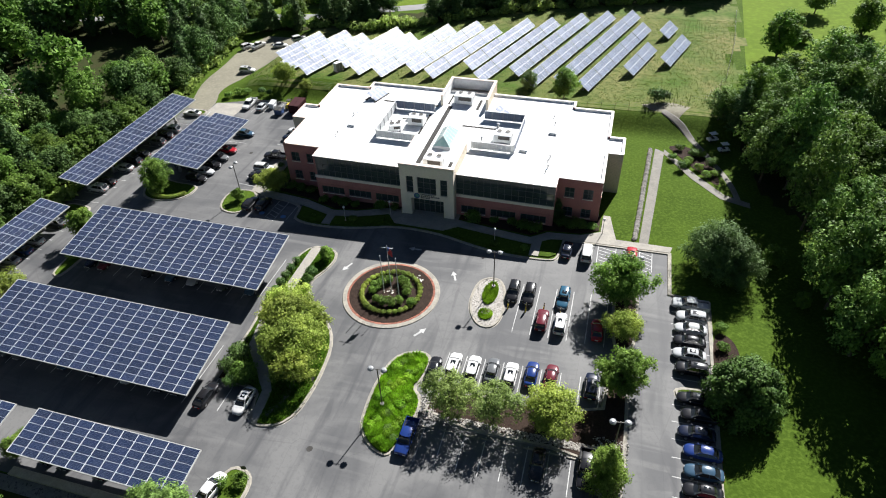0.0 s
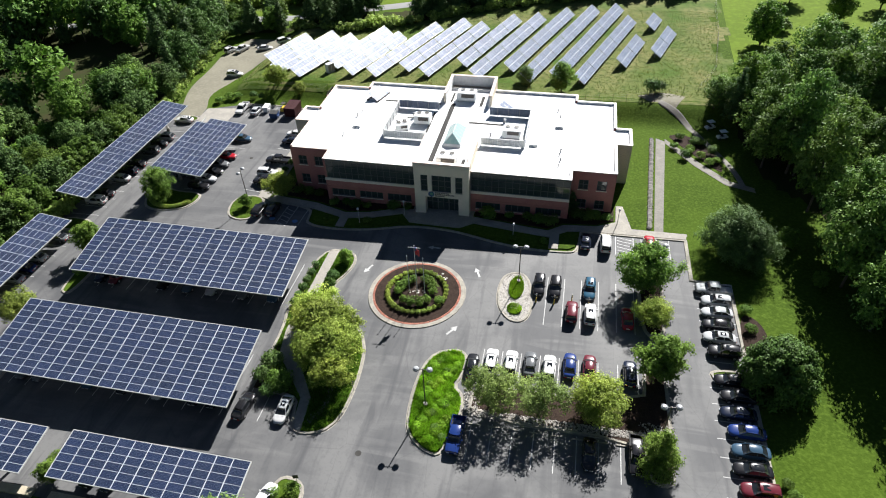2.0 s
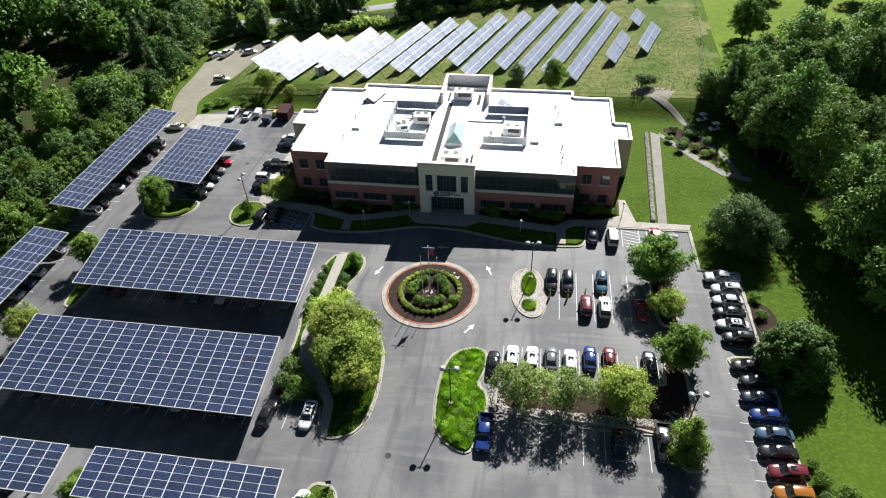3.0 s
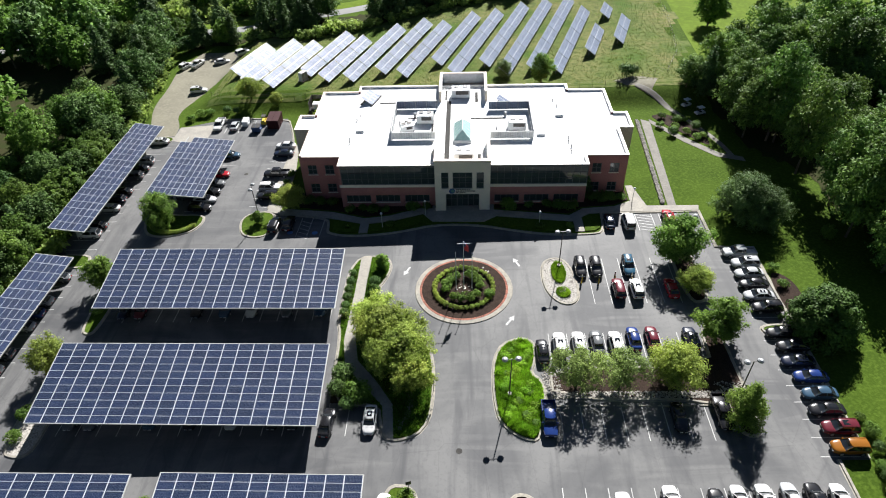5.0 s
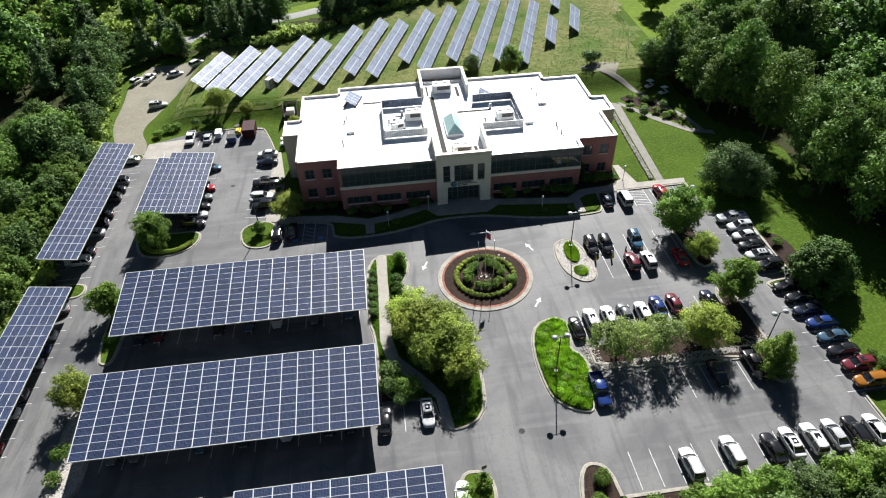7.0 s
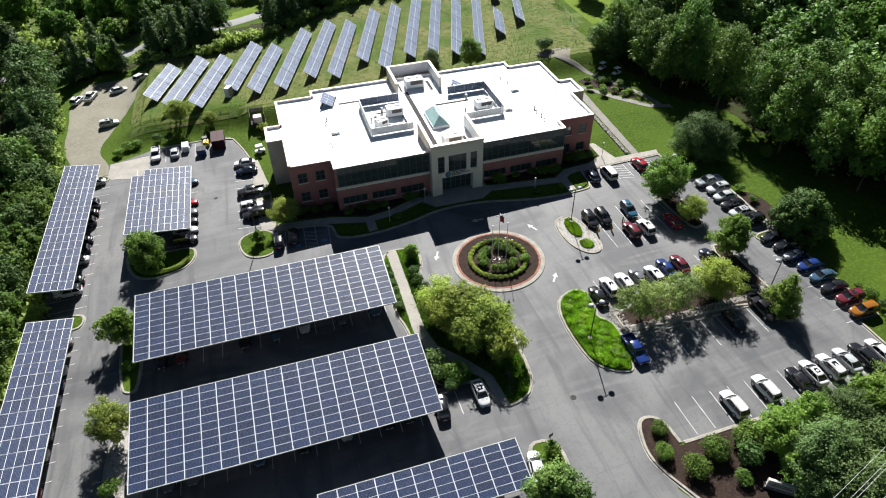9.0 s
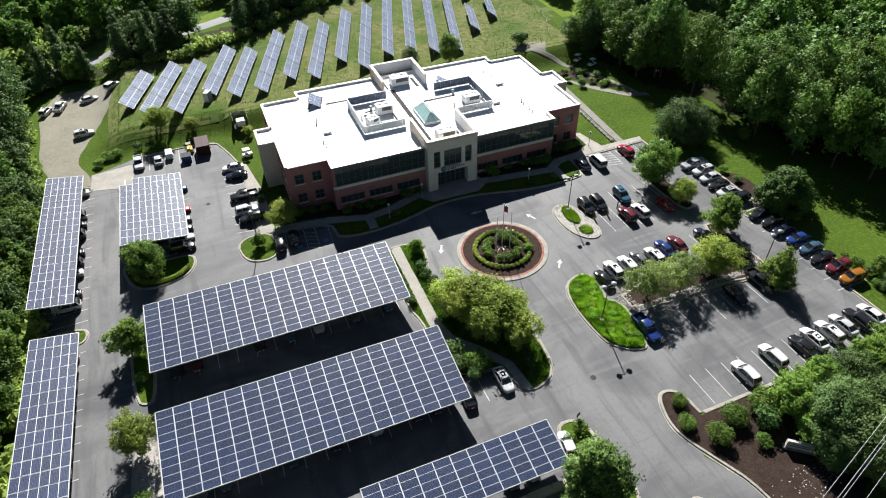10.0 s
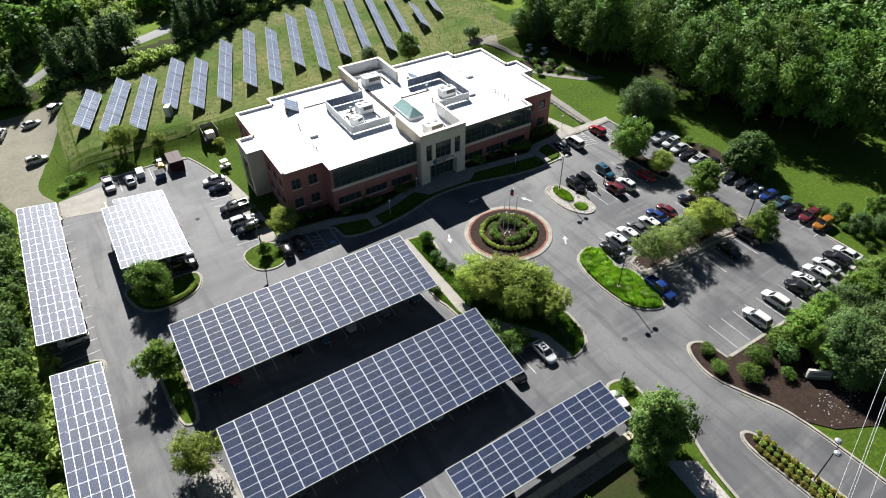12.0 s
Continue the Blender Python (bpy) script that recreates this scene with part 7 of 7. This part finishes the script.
sheet("gravel_strip", [(-92, 22.0), (-41, 22.0), (-41, 23.74), (-92, 23.74)], 0.06, PATHGREY, "grey gravel strip at the foot of the retaining kerb", "gravel", 0.3)
stones("rock_strip", "small grey rocks along the foot of the retaining kerb", [(r9.uniform(-92, -41), r9.uniform(22.0, 23.6)) for _ in range(700)], 0.09, 0.24, 9, DULLSTONES)
sheet("gravel_strip", [(-39.2, 19.6), (-35.9, 17.4), (-36.6, 11), (-37.4, 2), (-41.0, 2), (-39.8, 12)], 0.05, GRAVEL, "pale gravel strip beside the entrance road", "gravel", 0.2)
for x, y, k, q in ((-90, 20, "round", 1.1), (-86, 18, "dark", 1.0), (-80.5, 20.5, "big", 0.6), (-75, 18.5, "dark", 1.1), (-70.2, 20.6, "round", 1.2), (-66.4, 17.6, "dark", 1.2), (-62, 19.8, "big", 0.6), (-57.6, 17.4, "round", 1.1), (-51.4, 19.6, "dark", 0.8)):
    shrub(k, x, y, q, "shrubs below the retaining kerb")

# dry-stone wall beside the straight path
wall = thing("dry_stone_wall", "low rough grey stone wall along the footpath", "stone wall", at=pose(7.6, 102, terr(7.6, 102)))
metas = [stone_mesh(40 + k).mesh("stone", STONE) for k in range(4)]
for i in range(96):
    y = 87.2 + i * 0.33
    x = 7.35 + (y - 87) * 0.062 + 0.25 * ((i * 7) % 5) / 5
    o = part("stone", metas[i % 4], None, wall)
    o.matrix_basis = Matrix.Translation((x - 7.6, y - 102, terr(x, y) - terr(7.6, 102) + 0.05)) @ Matrix.Rotation(i * 1.7, 4, "Z") @ Matrix.Diagonal((0.95, 0.8, 0.75, 1))


# ---- lamps ----
def street_lamp(x, y, h, heads=2, turn=0):
    t = thing("street_lamp", "dark lamp post with two round shades" if heads == 2 else "short lamp post with a white globe", "street lamp", "car park lamps", at=pose(x, y, terr(x, y) + 0.1, 0, 0, turn))
    part("footing", Shape().tube((0, 0, -0.2), (0, 0, 0.45 if heads == 2 else 0.1), 0.28 if heads == 2 else 0.16, sides=14), CONCRETE, t)
    part("post", Shape().tube((0, 0, 0.1), (0, 0, h), 0.09 if heads == 2 else 0.06, 0.07 if heads == 2 else 0.05, 10), DARKMETAL if heads == 2 else STEEL, t)
    if heads == 2:
        part("arm", Shape().tube((-0.75, 0, h - 0.1), (0.75, 0, h - 0.1), 0.04, sides=6), DARKMETAL, t)
        for s in (-0.85, 0.85):
            sh = part("shade", Shape().tube((s, 0, h - 0.15), (s, 0, h + 0.02), 0.40, 0.38, 18).tube((s, 0, h + 0.02), (s, 0, h + 0.16), 0.38, 0.18, 18), GREYMETAL, t, "round pale grey shade")
            part("lens", Shape().tube((s, 0, h - 0.19), (s, 0, h - 0.151), 0.32, sides=18), HEADLIGHT, sh)
    else:
        part("globe", Shape().tube((0, 0, h), (0, 0, h + 0.18), 0.14, 0.24, 12).tube((0, 0, h + 0.18), (0, 0, h + 0.4), 0.24, 0.12, 12), WHITEMETAL, t, "white globe")


for x, y, a in ((-13.4, 70.0, 5), (-22.8, 44.5, 5), (6.5, 43.8, 8), (7.0, 73.4, 0), (-66.9, 84.6, 90), (-27.0, 8.4, 30)):
    street_lamp(x, y, 7.4, 2, a)
for x, y in ((-43.6, 81.6), (-15.6, 81.0), (2.0, 87.6), (-36.0, 85.0)):
    street_lamp(x, y, 2.9, 1)


def sign_post(x, y, turn):
    t = thing("sign_post", "short dark post with a small traffic sign at the kerb", "traffic sign", "kerb signs", at=pose(x, y, terr(x, y) + 0.1, 0, 0, turn))
    part("post", Shape().tube((0, 0, -0.2), (0, 0, 2.0), 0.035, sides=8), DARKMETAL, t)
    part("sign_plate", Shape().box(-0.32, -0.045, 1.35, 0.32, -0.036, 2.05, None, 0.004), DARKMETAL, t, "small square sign plate")


sign_post(-35.2, 31.0, 15)
sign_post(-32.9, 45.2, 80)

# ---- service yard and clutter ----
def dumpster(x, y, material, label, w=2.0, d=1.5, h=1.4, lid=None):
    t = thing("dumpster", label, "dumpster", at=pose(x, y, terr(x, y) + 0.04))
    s = Shape()
    v = [(-w / 2 + 0.1, -d / 2 + 0.1, 0.12), (w / 2 - 0.1, -d / 2 + 0.1, 0.12), (w / 2 - 0.1, d / 2 - 0.1, 0.12), (-w / 2 + 0.1, d / 2 - 0.1, 0.12), (-w / 2, -d / 2, h), (w / 2, -d / 2, h), (w / 2, d / 2, h + 0.2), (-w / 2, d / 2, h + 0.2)]
    s.add(v, [(3, 2, 1, 0), (4, 5, 6, 7), (0, 1, 5, 4), (1, 2, 6, 5), (2, 3, 7, 6), (3, 0, 4, 7)])
    part("bin_body", s, material, t)
    part("rim", Shape().tube((-w / 2, -d / 2, h), (w / 2, -d / 2, h), 0.05, sides=6).tube((-w / 2, d / 2, h + 0.2), (w / 2, d / 2, h + 0.2), 0.05, sides=6), material, t)
    for k in (-1, 1):
        part("lid", Shape().add([(k * w / 4 - w / 4 + 0.03, -d / 2, h + 0.03), (k * w / 4 + w / 4 - 0.03, -d / 2, h + 0.03), (k * w / 4 + w / 4 - 0.03, d / 2, h + 0.23), (k * w / 4 - w / 4 + 0.03, d / 2, h + 0.23)] + [(k * w / 4 - w / 4 + 0.03, -d / 2, h + 0.08), (k * w / 4 + w / 4 - 0.03, -d / 2, h + 0.08), (k * w / 4 + w / 4 - 0.03, d / 2, h + 0.28), (k * w / 4 - w / 4 + 0.03, d / 2, h + 0.28)],
                                [(3, 2, 1, 0), (4, 5, 6, 7), (0, 1, 5, 4), (1, 2, 6, 5), (2, 3, 7, 6), (3, 0, 4, 7)]), lid or material, t)
        part("fork_pocket", Shape().box(k * w / 2 - 0.08 * (k > 0), -0.4, 0.6, k * w / 2 + 0.08 * (k < 0) + 0.09 * k, 0.4, 0.75), material, t)


dumpster(-76.5, 118.8, NAVY, "blue steel dumpster in the service yard", 2.0, 1.6, 1.3, TYRE)
dumpster(-72.8, 121.4, MAROON, "large maroon waste container in the service yard", 2.8, 4.2, 2.2)
dumpster(-79.8, 121.8, WHITEMETAL, "small white steel bin in the service yard", 1.4, 2.0, 1.3)


def forklift(x, y):
    t = thing("forklift", "small yellow utility loader", "forklift", at=pose(x, y, terr(x, y) + 0.03))
    part("chassis", Shape().box(-0.6, -1.0, 0.3, 0.6, 1.0, 1.0, None, 0.1), YELLOW, t)
    part("cab", Shape().box(-0.5, -0.4, 1.9, 0.5, 0.7, 2.0).tube((-0.45, -0.35, 1), (-0.45, -0.35, 1.9), 0.04).tube((0.45, -0.35, 1), (0.45, -0.35, 1.9), 0.04).tube((-0.45, 0.65, 1), (-0.45, 0.65, 1.9), 0.04).tube((0.45, 0.65, 1), (0.45, 0.65, 1.9), 0.04), DARKMETAL, t)
    for a in (-0.55, 0.55):
        for b in (-0.65, 0.65):
            part("wheel", Shape().tube((a - 0.12, b, 0.32), (a + 0.12, b, 0.32), 0.32, sides=14), TYRE, t)
    part("mast", Shape().box(-0.4, 1.0, 0.2, -0.3, 1.1, 2.2).box(0.3, 1.0, 0.2, 0.4, 1.1, 2.2), DARKMETAL, t)


forklift(-75.6, 122.4)


def cabinet(x, y, w, d, h, turn, label):
    t = thing("equipment_cabinet", label, "equipment cabinet", at=pose(x, y, terr(x, y) + 0.02, 0, 0, turn))
    part("plinth", Shape().box(-w / 2 - 0.2, -d / 2 - 0.2, -0.2, w / 2 + 0.2, d / 2 + 0.2, 0.12), CONCRETE, t)
    part("cabinet_body", Shape().box(-w / 2, -d / 2, 0.12, w / 2, d / 2, h, None, 0.06), WHITEMETAL, t)
    for k in (-1, 1):
        part("door", Shape().box(k * w / 4 - w / 4 + 0.05, -d / 2 - 0.03, 0.25, k * w / 4 + w / 4 - 0.05, -d / 2 - 0.001, h - 0.15), GREYMETAL, t)


cabinet(-69.3, 139.0, 2.0, 1.2, 2.3, 60, "pale grey inverter cabinet beside the solar field")


def generator(x, y):
    t = thing("fenced_enclosure", "dark slatted enclosure with an open top on the grass", "enclosure", at=pose(x, y, terr(x, y)))
    part("pad", Shape().box(-1.7, -2.2, -0.6, 1.7, 2.2, 0.08), GREYPAD, t)
    for i in range(14):
        for sx in (-1.6, 1.56):
            part("slat", Shape().box(sx, -2.1 + 0.3 * i, 0.05, sx + 0.04, -1.86 + 0.3 * i, 2.0), DARKMETAL, t)
    for i in range(11):
        part("slat", Shape().box(-1.55 + 0.28 * i, 2.06, 0.05, -1.31 + 0.28 * i, 2.1, 2.0), DARKMETAL, t)
    part("unit", Shape().box(-0.9, -1.6, 0.08, 0.9, 0.2, 1.3, None, 0.1), WHITEMETAL, t)


generator(-63.8, 127.4)


def shed(x, y, turn):
    t = thing("shed", "small shed with a low brown roof among the trees", "shed", at=pose(x, y, terr(x, y), 0, 0, turn))
    for q in ((-4, -3, 4, -2.8), (-4, 2.8, 4, 3), (-4, -2.8, -3.8, 2.8), (3.8, -2.8, 4, 2.8)):
        part("wall", Shape().box(q[0], q[1], -0.3, q[2], q[3], 2.6), MAROON, t, "dark brown boarded wall")
    for k in (-1, 1):
        part("roof", Shape().add([(-4.4, 0, 3.8), (4.4, 0, 3.8), (4.4, k * 3.5, 2.5), (-4.4, k * 3.5, 2.5), (-4.4, 0, 3.95), (4.4, 0, 3.95), (4.4, k * 3.5, 2.65), (-4.4, k * 3.5, 2.65)],
                                 [(0, 1, 2, 3), (4, 7, 6, 5), (0, 4, 5, 1), (1, 5, 6, 2), (2, 6, 7, 3), (3, 7, 4, 0)]), PATHGREY, t, "weathered grey-brown roof")


shed(-151, 110.5, 20)


def golf_cart(x, y, turn, label="small white utility cart on the path"):
    t = thing("utility_cart", label, "utility cart", at=pose(x, y, terr(x, y) + 0.1, 0, 0, turn))
    part("body", Shape().box(-1.1, -0.55, 0.3, 1.1, 0.55, 0.75, None, 0.12), WHITEMETAL, t)
    part("canopy", Shape().box(-0.8, -0.6, 1.75, 0.7, 0.6, 1.83, None, 0.03), WHITEMETAL, t)
    part("canopy_post", Shape().tube((-0.75, -0.5, 0.7), (-0.75, -0.5, 1.75), 0.03).tube((-0.75, 0.5, 0.7), (-0.75, 0.5, 1.75), 0.03).tube((0.7, -0.5, 0.7), (0.6, -0.5, 1.75), 0.03).tube((0.7, 0.5, 0.7), (0.6, 0.5, 1.75), 0.03), DARKMETAL, t)
    part("seat", Shape().box(-0.4, -0.5, 0.75, 0.1, 0.5, 0.95, None, 0.05), TYRE, t)
    for a in (-0.7, 0.7):
        for b in (-0.5, 0.5):
            part("wheel", Shape().tube((a, b - 0.08, 0.22), (a, b + 0.08, 0.22), 0.22, sides=12), TYRE, t)


golf_cart(21.6, 124.4, 30)
golf_cart(23.6, 120.6, 20)
golf_cart(-64.4, 114.8, 8, "small white utility cart beside the building")


def sign_wall(x, y, turn):
    t = thing("monument_sign", "low pale stone entrance sign in a mulch bed", "sign", at=pose(x, y, terr(x, y) + 0.08, 0, 0, turn))
    part("sign_base", Shape().box(-1.7, -0.35, -0.1, 1.7, 0.35, 0.3), STONE, t)
    part("sign_slab", Shape().box(-1.5, -0.22, 0.3, 1.5, 0.22, 1.5, None, 0.06), mat("sign_stone", (0.5, 0.47, 0.42), 0.85, var=(0.38, 0.36, 0.32), scale=2.5, bump=0.4, bump_scale=9), t)
    for z, w in ((1.1, 0.9), (0.8, 1.1)):
        part("letter_bar", Shape().box(-w, -0.24, z - 0.07, w, -0.221, z + 0.07), MULLION, t)


sign_wall(-13.0, 17.2, -38)


# fence along the field and low stone piers behind the front carport
fence = thing("wire_fence", "thin wire fence with timber posts round the solar field", "fence")
FP = [(-93.8, 136), (-89, 131.5), (-70, 130.6), (-52, 127.2), (-34, 128.6), (-14, 128.8), (4, 130.2), (10, 132.4), (20, 137), (25, 148), (28.6, 172), (31, 198)]
for (x0, y0), (x1, y1) in zip(FP, FP[1:]):
    n = max(1, int(math.hypot(x1 - x0, y1 - y0) / 3))
    for i in range(n):
        x, y = x0 + (x1 - x0) * i / n, y0 + (y1 - y0) * i / n
        part("post", Shape().tube((x, y, terr(x, y) - 0.2), (x, y, terr(x, y) + 1.7), 0.035, sides=6), BARK, fence)
    for h in (0.4, 0.8, 1.2, 1.6):
        part("wire", Shape().tube((x0, y0, terr(x0, y0) + h), (x1, y1, terr(x1, y1) + h), 0.006, sides=4), WIRE, fence)
for x0, x1 in ((-92.0, -66.2), (-64.0, -39.4)):
    t = thing("retaining_kerb", "broad pale concrete kerb at the foot of the car park", "retaining wall", "retaining kerbs", at=pose((x0 + x1) / 2, 24.3, terr((x0 + x1) / 2, 24.3)))
    n = int((x1 - x0) / 2.9)
    w = (x1 - x0) / n
    for i in range(n):
        u = x0 + w * i - (x0 + x1) / 2
        part("kerb_block", Shape().box(u + 0.02, -0.55, -0.5, u + w - 0.02, 0.5, 0.42 + 0.0204 * (u + w / 2), None, 0.05), BEIGE, t)
for x in [-17.4 + 2.62 * i for i in range(8)]:
    t = thing("wheel_stop", "pale concrete wheel stop at the end of a bay", "wheel stop", "wheel stops", at=pose(x + 1.3, 42.7, terr(x + 1.3, 42.7) + 0.025))
    part("stop", Shape().box(-0.85, -0.1, 0, 0.85, 0.1, 0.13, None, 0.04), KERB, t)


def drain(x, y):
    t = thing("storm_drain", "square concrete storm drain cover in grass", "drain cover", "drain covers", at=pose(x, y, terr(x, y) + 0.15))
    part("collar", Shape().box(-0.65, -0.65, -0.2, 0.65, 0.65, 0.12), CONCRETE, t)
    part("cover", Shape().tube((0, 0, 0.12), (0, 0, 0.15), 0.32, sides=16), MAROON, t)


drain(-21.4, 46.0)
drain(-13.4, 64.5)
for x, y in ((-29.4, 36.2), (-60.5, 75.6), (-74.0, 100.6)):
    tagged(part("manhole_cover", Shape().tube((x, y, terr(x, y) + 0.0), (x, y, terr(x, y) + 0.03), 0.4, sides=20), GREYPAD), "round iron manhole cover in the asphalt", "manhole cover")



# ---- overhead cables at the entrance, between two poles outside the view ----
A, B = Vector((-72, -6.7, 0)), Vector((46, 30.6, 0))
for q in (A, B):
    t = thing("utility_pole", "tall wooden pole carrying overhead cables", "utility pole", "utility poles", at=pose(q.x, q.y, terr(q.x, q.y), 0, 0, 17.6))
    part("pole", Shape().tube((0, 0, -0.5), (0, 0, 13.5), 0.16, 0.12, 10), BARK, t)
    for top, reach in ((12.65, 1.2), (12.25, 1.5), (11.95, 2.7)):
        part("crossarm", Shape().box(-0.08, -reach, top - 0.16 - terr(q.x, q.y), 0.08, 1.2, top - 0.02 - terr(q.x, q.y)), BARK, t)
for off, z in ((0.15, 12.3), (-0.75, 12.3), (-1.05, 11.9), (-2.5, 11.6)):
    s = Shape()
    pts = []
    for i in range(17):
        f = i / 16
        p = A.lerp(B, f)
        pts.append(Vector((p.x - 0.305 * off, p.y + 0.955 * off, z + 0.35 - 1.2 * 4 * f * (1 - f) * 0.35)))
    for a, b in zip(pts, pts[1:]):
        s.tube(a, b, 0.022, sides=5)
    tagged(part("power_cable", s, WIRE), "thin pale overhead power cable between poles", "power cable", "power cables")


# ---- charging posts at the bays beside the roundabout ----
def charging_post(x, y):
    t = thing("charging_post", "slim vehicle charging post with a yellow guard", "charging post", "charging posts", at=pose(x, y, terr(x, y) + 0.02))
    part("foot", Shape().box(-0.2, -0.2, 0, 0.2, 0.2, 0.06), CONCRETE, t)
    part("column", Shape().box(-0.09, -0.07, 0.05, 0.09, 0.07, 1.55, None, 0.02), DARKMETAL, t)
    part("screen", Shape().box(-0.07, -0.085, 1.15, 0.07, -0.071, 1.4), HEADLIGHT, t)
    part("guard", Shape().tube((0.0, -0.45, 0), (0.0, -0.45, 1.05), 0.08, sides=10).tube((0.0, -0.45, 1.05), (0.0, -0.45, 1.12), 0.08, 0.03, 10), YELLOW, t, "yellow steel bollard")


for x, y in ((-10.3, 66.3), (-7.6, 66.3), (-2.5, 66.5), (-5.0, 66.9)):
    charging_post(x, y)
